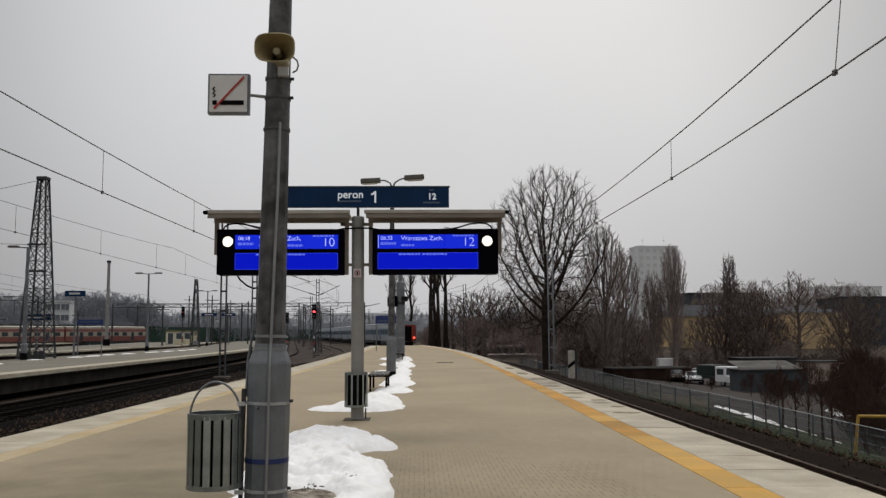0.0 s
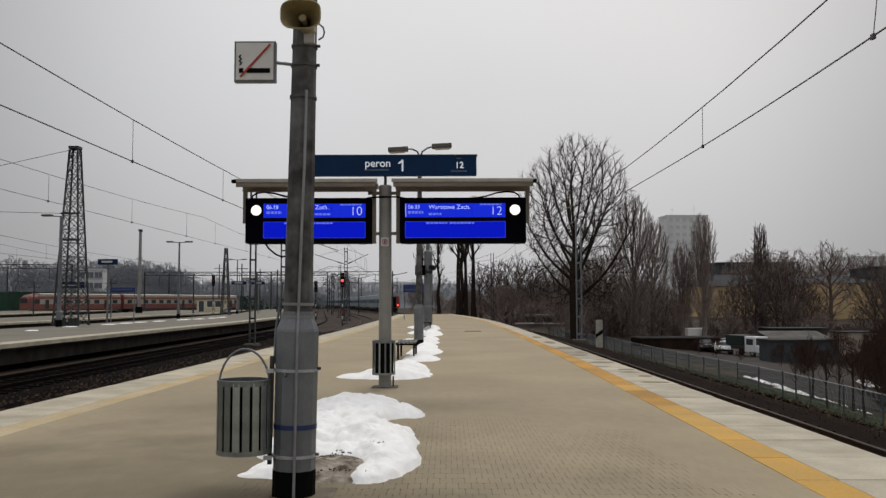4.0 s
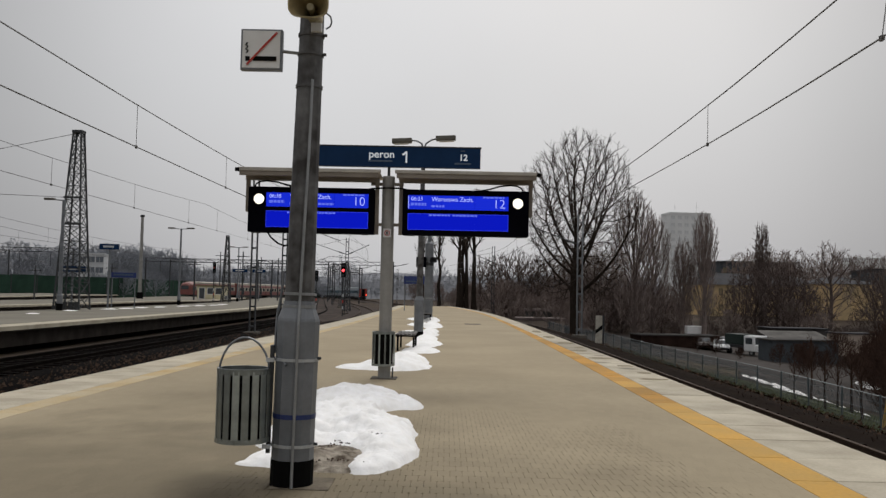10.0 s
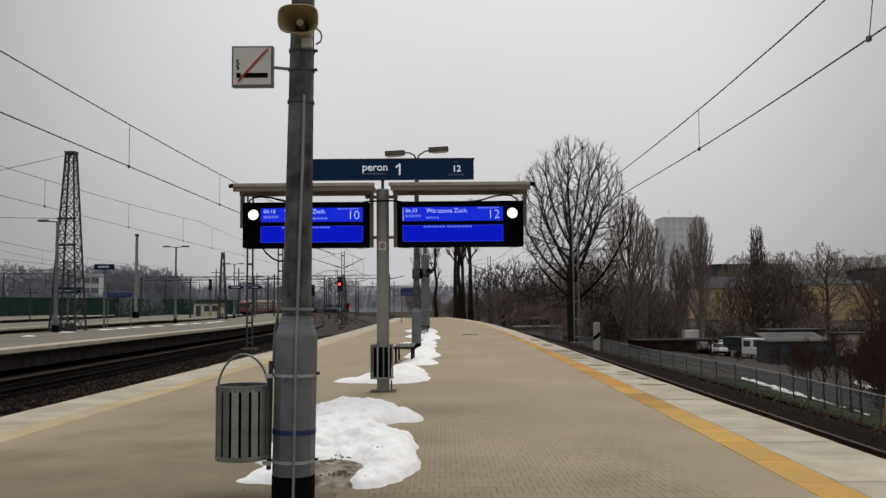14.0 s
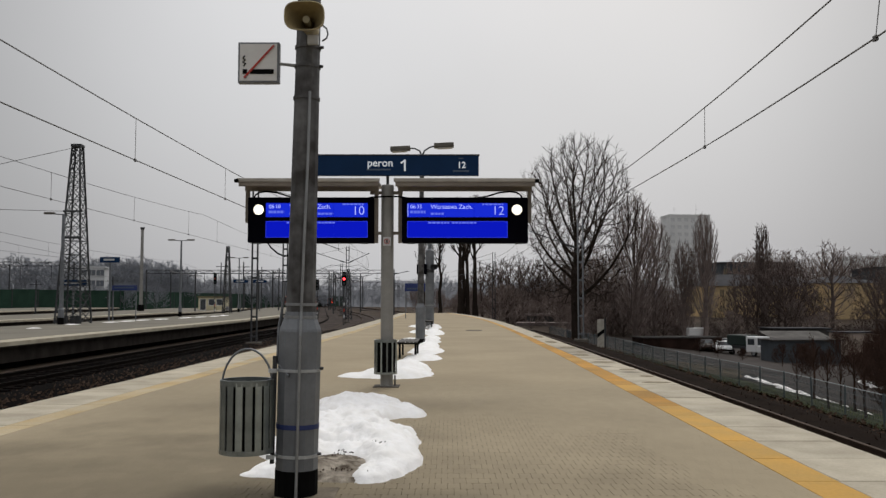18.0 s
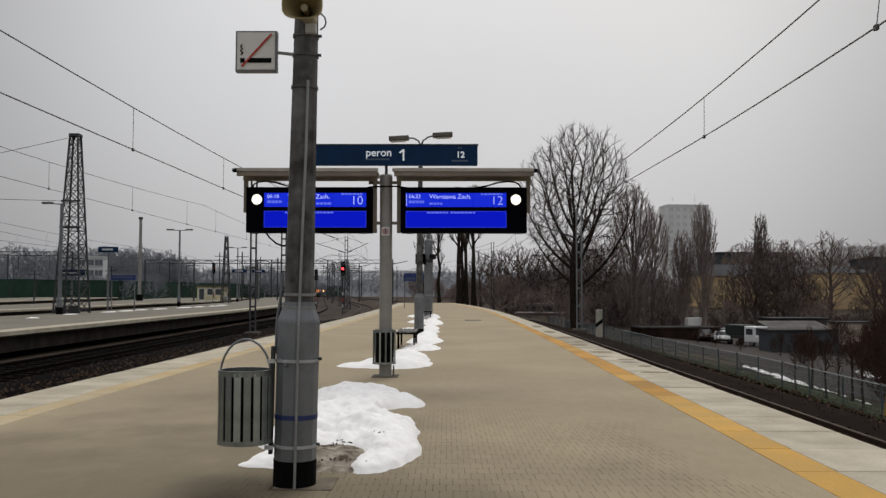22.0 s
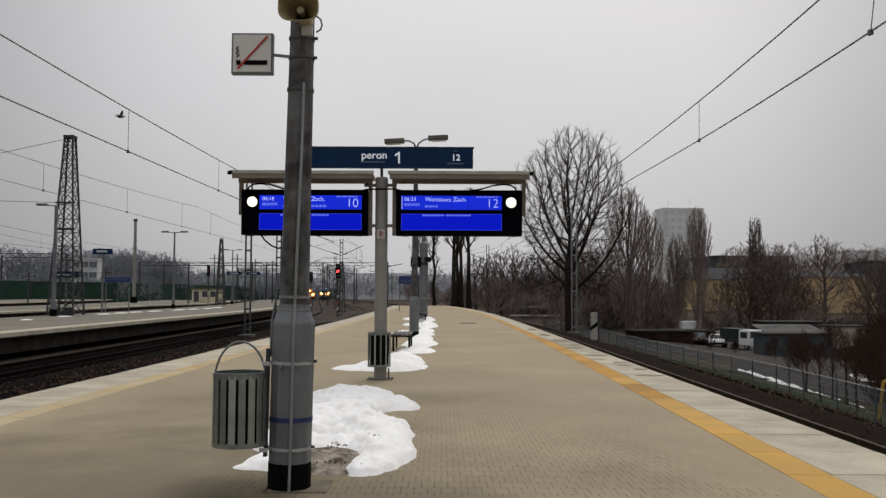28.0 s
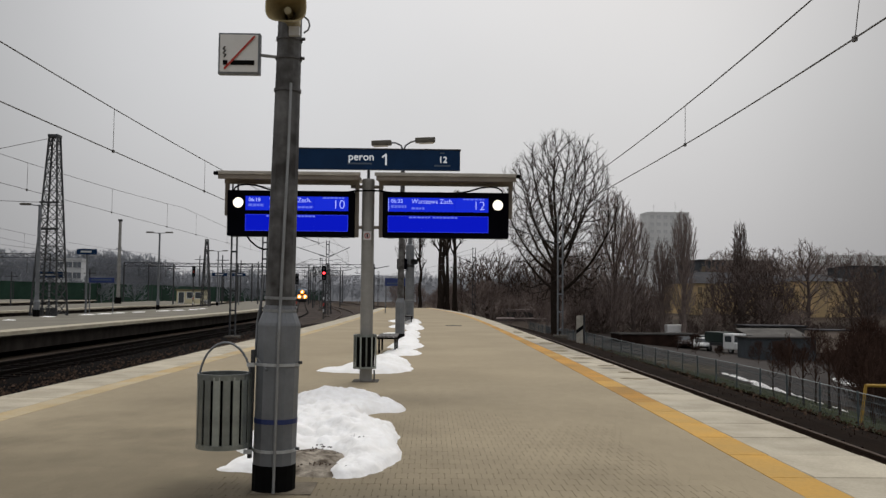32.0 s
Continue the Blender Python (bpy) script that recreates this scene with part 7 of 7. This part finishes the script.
# ---- trains ----
def section(w, h, z0):
    """Half-round carriage section from the skirt to the roof."""
    return [(-w / 2, z0), (-w / 2, z0 + h * 0.74), (-w / 2 * 0.96, z0 + h * 0.82), (-w / 2 * 0.78, z0 + h * 0.92), (-w / 2 * 0.45, z0 + h * 0.98), (0, z0 + h),
            (w / 2 * 0.45, z0 + h * 0.98), (w / 2 * 0.78, z0 + h * 0.92), (w / 2 * 0.96, z0 + h * 0.82), (w / 2, z0 + h * 0.74), (w / 2, z0)]


def hull(w, h, z0, y0, y1, nose=0.0):
    bm = bmesh.new()
    rings = []
    stations = [(y0, 1.0), (y1, 1.0)] if not nose else [(y0, 0.80), (y0 + nose * 0.25, 0.92), (y0 + nose, 1.0), (y1, 1.0)]
    for y, k in stations:
        rings.append([bm.verts.new((x * k, y, z0 + (z - z0) * (k if k < 1 else 1))) for x, z in section(w, h, z0)])
    n = len(rings[0])
    for a, b in zip(rings, rings[1:]):
        for k in range(n):
            j = (k + 1) % n
            bm.faces.new((a[k], b[k], b[j], a[j]))
    bm.faces.new(rings[0])
    bm.faces.new(rings[-1][::-1])
    return bm


def carriage(label, length, body, band, roof, end_mat, group, lamps=None, nose=0.0, name="railway_carriage"):
    """A carriage on its rails, its own +y ahead; lamps is the lamp material and places on its rear (-y) end."""
    c = thing(name, label, "railway carriage", 0, 0, -0.76, 0, group)
    L = length / 2
    part("body", hull(2.9, 3.0, 1.0, -L, L, nose), body, c)
    part("roof", hull(2.7, 0.75, 3.32, -L + nose + 0.15, L - 0.15), roof, c)
    for s in (-1, 1):
        part("band", box(s * 1.455 - 0.012, s * 1.455 + 0.012, -L + nose + 0.1, L - 0.1, 2.0, 2.95), band, c)
        n = int(length / 2.2)
        for k in range(n):
            y = -L + 1.6 + k * (length - 3.2) / (n - 1)
            door = k in (1, n - 2)
            part("door" if door else "window", box(s * 1.475 - 0.012, s * 1.475 + 0.012, y - (0.4 if door else 0.62), y + (0.4 if door else 0.62), 1.15 if door else 2.1, 2.85), PANE, c)
        part("skirt", box(s * 1.3 - 0.06, s * 1.3 + 0.06, -L + 5, L - 5, 0.55, 1.0), DARK_STEEL, c)
    for y in (-L + 3.6, L - 3.6):
        b = part("bogie", box(-1.15, 1.15, y - 1.6, y + 1.6, 0.35, 0.85), DARK_STEEL, c)
        for yy in (y - 1.25, y + 1.25):
            part("wheelset", tube([(-0.82, yy, 0.46), (0.82, yy, 0.46)], 0.46, 14), DARK_STEEL, b)
    if end_mat is not None:
        part("end_wall", soft_box(-1.2, 1.2, -L - 0.06, -L + 0.02, 1.05, 3.5, 0.12, 2), end_mat, c, "dark red end wall")
        part("gangway", soft_box(-0.55, 0.55, -L - 0.22, -L - 0.03, 1.1, 3.3, 0.05, 1), BLACK, c)
    if nose:
        part("windscreen", box(-0.95, 0.95, -L - 0.03, -L + 0.02, 2.2, 3.05), PANE, c)
    if lamps:
        for lx, lz, r in lamps[1]:
            part("lamp", tube([(lx, -L - 0.16, lz), (lx, -L - 0.05, lz)], r, 12), lamps[0], c)
            if lamps[0] is HEADLAMP:
                # Wider glowing disc added for the lamp's orange glare.
                part("glare_disc", tube([(lx, -L - 0.10, lz), (lx, -L - 0.04, lz)], r * 2.5, 14), LAMP_GLARE, c, "amber disc for the lamp's glare")
            part("lamp_hood", tube([(lx, -L - 0.40, lz), (lx, -L - 0.02, lz)], r * (2.6 if lamps[0] is HEADLAMP else 1.25), 12, cap=False), BLACK, c)
    return c


def locomotive(label, lamps, paint, group):
    """Heads along its own -y."""
    c = thing("locomotive", label, "locomotive", 0, 0, -0.76, 0, group)
    part("body", hull(2.95, 2.9, 1.0, -7.6, 7.6, 0.7), paint, c)
    part("frame", soft_box(-1.4, 1.4, -7.9, 7.9, 0.75, 1.1, 0.05, 1), DARK_STEEL, c)
    part("windscreen", box(-1.0, 1.0, -7.64, -7.58, 2.3, 3.0), PANE, c)
    for y in (-4.6, 4.6):
        part("bogie", box(-1.15, 1.15, y - 2.0, y + 2.0, 0.3, 0.8), DARK_STEEL, c)
    for s in (-1, 1):
        part("buffer", tube([(s * 0.87, -8.4, 1.05), (s * 0.87, -7.8, 1.05)], 0.2, 10), DARK_STEEL, c)
    bm = tube([(-0.6, 1.5, 3.9), (-0.5, 3.2, 4.8), (-0.4, 1.9, 5.6)], 0.05, 5)
    part("pantograph", bm, DARK_STEEL, c)
    for lx, lz, r in lamps:
        part("headlamp", tube([(lx, -7.90, lz), (lx, -7.62, lz)], r, 12), HEADLAMP, c)
        # Glare round the headlamp, built as a wider glowing disc.
        part("glare_disc", tube([(lx, -7.80, lz), (lx, -7.62, lz)], r * 2.5, 14), LAMP_GLARE, c, "amber disc for the lamp's glare")
    return c


def pose_on(line, y, flip=False, z=-0.76):
    dx = at(line, y + 1) - at(line, y - 1)
    turn = math.degrees(math.atan2(-dx, 2))
    return pose(at(line, y), y, z, 0, 0, turn)


# far commuter line: a smooth curve past the green barrier
def smooth_way(points, n=900, passes=60):
    p = np.array(points, float)
    s = np.concatenate([[0], np.cumsum(np.hypot(*np.diff(p, axis=0).T))])
    u = np.linspace(0, s[-1], n)
    x, y = np.interp(u, s, p[:, 0]), np.interp(u, s, p[:, 1])
    for _ in range(passes):
        x[1:-1] = (x[:-2] + x[1:-1] * 2 + x[2:]) / 4
        y[1:-1] = (y[:-2] + y[1:-1] * 2 + y[2:]) / 4
    d = np.concatenate([[0], np.cumsum(np.hypot(np.diff(x), np.diff(y)))])
    return d, x, y


COMMUTER = smooth_way([(-330, -20), (-190, 75), (-130, 118), (-80, 155), (-61, 193), (-54, 222), (-50, 260), (-52, 330), (-65, 420), (-90, 540), (-120, 650)])


def pose_way(way, s, z=-0.76):
    d, x, y = way
    px, py = np.interp(s, d, x), np.interp(s, d, y)
    qx, qy = np.interp(s + 2, d, x), np.interp(s + 2, d, y)
    return pose(px, py, z, 0, 0, math.degrees(math.atan2(-(qx - px), qy - py)))


rows = []
for s in np.arange(20, 650, 8.0):
    m = pose_way(COMMUTER, s)
    rows.append([m @ Vector((-2.6, 0, -0.30)), m @ Vector((-1.8, 0, -0.16)), m @ Vector((1.8, 0, -0.16)), m @ Vector((2.6, 0, -0.30))])
cb = strip("track", rows, BALLAST)
tagged(cb, "distant commuter track along the green barrier", "railway track", "tracks", "structure")
for off in (-0.7535, 0.7535):
    strip("rail", [[pose_way(COMMUTER, s) @ Vector((off - 0.04, 0, -0.15)), pose_way(COMMUTER, s) @ Vector((off - 0.04, 0, 0)), pose_way(COMMUTER, s) @ Vector((off + 0.04, 0, 0)), pose_way(COMMUTER, s) @ Vector((off + 0.04, 0, -0.15))] for s in np.arange(20, 650, 8.0)], RAIL, cb)

EXPRESS = []
for k in range(8):
    if k == 0:
        EXPRESS.append(carriage("last express carriage with dark red end and red tail lamp", 24.4, TRAIN_GREY, TRAIN_BLUE, TRAIN_GREY, TRAIN_END, "express carriages", (TAIL_LAMP, ((0.95, 1.55, 0.16), (-0.95, 1.55, 0.10)))))
    elif k == 1:
        EXPRESS.append(carriage("blue-grey express passenger carriage, departing", 24.4, TRAIN_GREY, TRAIN_BLUE, TRAIN_GREY, None, "express carriages"))
    else:
        EXPRESS.append(copy_thing(EXPRESS[1], pose(0, 0, -0.76)))
COMMUTERS = [carriage("red and cream commuter train car with a rounded red nose", 21.6, TRAIN_RED, TRAIN_CREAM, TRAIN_CREAM, None, "commuter carriages", nose=2.2)]
COMMUTERS.append(carriage("red and cream commuter train car", 21.6, TRAIN_RED, TRAIN_CREAM, TRAIN_CREAM, None, "commuter carriages"))
COMMUTERS.append(copy_thing(COMMUTERS[1], pose(0, 0, -0.76)))
ENGINE = [locomotive("approaching dark locomotive with three lit amber headlamps", ((-0.78, 1.75, 0.24), (0.78, 1.75, 0.24), (0, 3.0, 0.22)), TRAIN_BLUE, "approaching trains")]
RAILCAR = [carriage("approaching commuter car with lit amber headlamps", 21.6, TRAIN_BLUE, TRAIN_GREY, TRAIN_GREY, None, "approaching trains", (HEADLAMP, ((-1.1, 2.1, 0.24), (1.1, 2.1, 0.27), (0.0, 2.1, 0.14))), nose=1.2)]

# ---- bird ----
BIRD = thing("bird", "small dark bird in flight", "bird", -60, 42, 12)
bm = bmesh.new()
bmesh.ops.create_uvsphere(bm, u_segments=10, v_segments=8, radius=1.0)
bm.transform(Matrix.Diagonal((0.19, 0.065, 0.06, 1)))
part("body", bm, FEATHER, BIRD, smooth=True)
bm = bmesh.new()
bmesh.ops.create_uvsphere(bm, u_segments=8, v_segments=6, radius=0.045)
bm.transform(Matrix.Translation((0.19, 0, 0.025)))
part("head", bm, FEATHER, BIRD, smooth=True)
part("beak", tube([(0.225, 0, 0.02), (0.265, 0, 0.012)], [0.013, 0.002], 6), DARK_STEEL, BIRD)
bm = bmesh.new()
v = [bm.verts.new(p) for p in ((-0.14, -0.025, 0.012), (-0.14, 0.025, 0.012), (-0.30, 0.07, 0.0), (-0.30, -0.07, 0.0), (-0.14, 0, -0.015), (-0.30, 0, -0.008))]
for f in ((0, 3, 2, 1), (0, 4, 5, 3), (1, 2, 5, 4), (0, 1, 4), (2, 3, 5)):
    bm.faces.new([v[i] for i in f])
part("tail", bm, FEATHER, BIRD)
WINGS = []
for s in (-1, 1):
    bm = bmesh.new()
    out = ((0.09, 0.0), (0.07, 0.2), (-0.02, 0.36), (-0.06, 0.34), (-0.09, 0.18), (-0.10, 0.0))
    a = [bm.verts.new((x, s * y, 0.008)) for x, y in out]
    b = [bm.verts.new((x, s * y, -0.004)) for x, y in out]
    bm.faces.new(a)
    bm.faces.new(b[::-1])
    for k in range(6):
        j = (k + 1) % 6
        bm.faces.new((a[k], b[k], b[j], a[j]))
    w = part("wing", bm, FEATHER, BIRD)
    w.matrix_basis = pose(0, s * 0.04, 0.03)
    WINGS.append((w, s))


# ---- pavers near the camera ----
def pavers():
    def paver_mesh(name, rim, top):
        bm = bmesh.new()
        n = len(rim)
        levels = [[bm.verts.new((px * k, py, z)) for px, py in rim] for k, z in ((1.0, -0.05), (1.0, -0.001), (top, 0.0))]
        for lo, hi in zip(levels, levels[1:]):
            for k in range(n):
                bm.faces.new((lo[k], lo[(k + 1) % n], hi[(k + 1) % n], hi[k]))
        bm.faces.new(levels[-1])
        me = bpy.data.meshes.new(name)
        bm.to_mesh(me)
        bm.free()
        me.materials.append(PAVER)
        return me, [tuple(v.co) for v in me.vertices], [tuple(p.vertices) for p in me.polygons]

    me, shape, polys = paver_mesh("paver", [(-0.0488, -0.078), (-0.041, -0.09995), (0.041, -0.09995), (0.0488, -0.078), (0.0488, 0.078), (0.041, 0.09995), (-0.041, 0.09995), (-0.0488, 0.078)], 0.985)
    _, tight, tight_polys = paver_mesh("tight_paver", [(-0.0498, -0.0998), (0.0498, -0.0998), (0.0498, 0.0998), (-0.0498, 0.0998)], 0.996)
    rng = np.random.default_rng(2)
    verts, faces, count = [], [], 0
    for k in range(0, 54):
        for x in np.arange(-6.0, 4.2, 0.1) + (0.05 if k % 2 else 0.0):
            y = 4.6 + k * 0.2
            if not at(LEFT_EDGE, y) + 1.11 < x < at(RIGHT_EDGE, y) - yellow_off(y) - yellow_half(y) - 0.04:
                continue
            if y > 15.0:
                continue
            dz = rng.uniform(-0.0003, 0.0003)
            if -0.2 < x < 1.85 and 5.65 < y < 8.4 and count < 300:
                share("paver", me, PLATFORM, pose(x, y, dz, rng.uniform(-0.08, 0.08), rng.uniform(-0.25, 0.25), rng.uniform(-0.3, 0.3)))
                count += 1
                continue
            washed = ((x - 0.5) / 2.0) ** 2 + ((y - 7.0) / 3.4) ** 2 + 0.8 * noise.noise(Vector((x * 1.1, y * 0.8, 2))) < 1.0
            b = len(verts)
            verts += [(x + p[0], y + p[1], p[2] + dz * (1 if washed else 0.4)) for p in (shape if washed else tight)]
            faces += [tuple(b + i for i in f) for f in (polys if washed else tight_polys)]
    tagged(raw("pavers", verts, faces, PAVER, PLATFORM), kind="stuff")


edge_pieces()
# mud dried in streaks on the edge slabs
for k, (mx, my, mw, ml) in enumerate([(3.74, 26.9, 0.25, 0.55), (3.62, 23.2, 0.20, 0.30), (3.84, 24.6, 0.16, 0.35), (3.70, 20.5, 0.30, 0.24), (3.84, 18.3, 0.20, 0.20), (3.86, 16.7, 0.15, 0.16), (3.72, 15.4, 0.28, 0.20), (3.66, 30.5, 0.22, 0.8), (3.70, 35.0, 0.20, 1.0)]):
    snow_patch("mud_streak", [(mx, my, mw, ml, 0.008)], "brown mud dried on the slabs", 80 + k, 0.035, PLATFORM, MUD, 0.004)
pavers()


# ---- what moves ----
def motions():
    ts = [0, 2, 4, 6, 8, 10, 12, 14, 16, 18, 20, 22, 24, 26, 28, 30, 32]
    for k, c in enumerate(EXPRESS):
        walk(c, [(t, pose_on(TRACK_RIGHT, 130 + 13.6 * t + 12.4 + 24.9 * k)) for t in ts])
    d, x, y = COMMUTER
    s_ref = float(d[np.argmin(np.hypot(x + 80, y - 155))])
    for k, c in enumerate(COMMUTERS):
        walk(c, [(t, pose_way(COMMUTER, s_ref + 7.0 * (t - 3.5) + 3.5 * max(0, t - 13) + 11 + 22 * k)) for t in ts])
    for k, c in enumerate(ENGINE):
        rows = []
        for t in ts[:15] + [29, 30, 31, 32]:
            front = 230 + 10.0 * (32 - max(t, 22)) + 5.5 * max(0, 22 - t)
            rows.append((t, pose(float(np.interp(t, [0, 28, 30, 31, 32], [-1.9, -1.9, -1.8, -0.9, 0.0])), 0, 0) @ pose_on(TRACK_FAR, front + (7.6 if k == 0 else 3.6 + 24.9 * k))))
        walk(c, rows)
    # the railcar comes round the bend and crosses over behind the locomotive
    walk(RAILCAR[0], [(0, pose_on(TRACK_NEAR, 470)), (21, pose_on(TRACK_NEAR, 375)), (22.5, pose(1.6, 0, 0) @ pose_on(TRACK_NEAR, 350)), (24, pose(2.4, 0, 0) @ pose_on(TRACK_NEAR, 325)), (26, pose(1.8, 0, 0) @ pose_on(TRACK_NEAR, 310)), (28.5, pose_on(TRACK_NEAR, 300)),
                      (29.5, pose(at(TRACK_NEAR, 297) * 0.7 + at(TRACK_FAR, 297) * 0.3, 297, -0.76, 0, 0, 10)), (30.5, pose(at(TRACK_NEAR, 294) * 0.2 + at(TRACK_FAR, 294) * 0.8, 294, -0.76, 0, 0, 9.5)), (31.2, pose_on(TRACK_FAR, 291)), (32, pose_on(TRACK_FAR, 288))])
    flight = [(t, -16.0 + 13.2 * (t - 28), 10.2 - 0.6 * (t - 28)) for t in (0, 10, 20, 26, 27, 27.5)]
    flight += [(28, -16.0, 10.18), (28.5, -9.42, 9.80), (29, -3.4, 9.27), (29.5, 2.6, 8.85), (30, 8.5, 8.45), (30.5, 14.28, 8.18), (31, 19.58, 8.19), (31.5, 25.2, 8.2), (32, 31.0, 8.25)]
    walk(BIRD, [(t, pose(x, 42, z, 28, 3, -8)) for t, x, z in flight])
    for w, s in WINGS:
        beats = [(0, 0.0), (26.9, 0.0)] + [(27 + 0.1 * k, 38 * math.sin(k * 1.5) + 8) for k in range(48)] + [(32, 5.0)]
        walk(w, [(t, pose(0, s * 0.04, 0.03, s * a, 0, 0)) for t, a in beats])


motions()
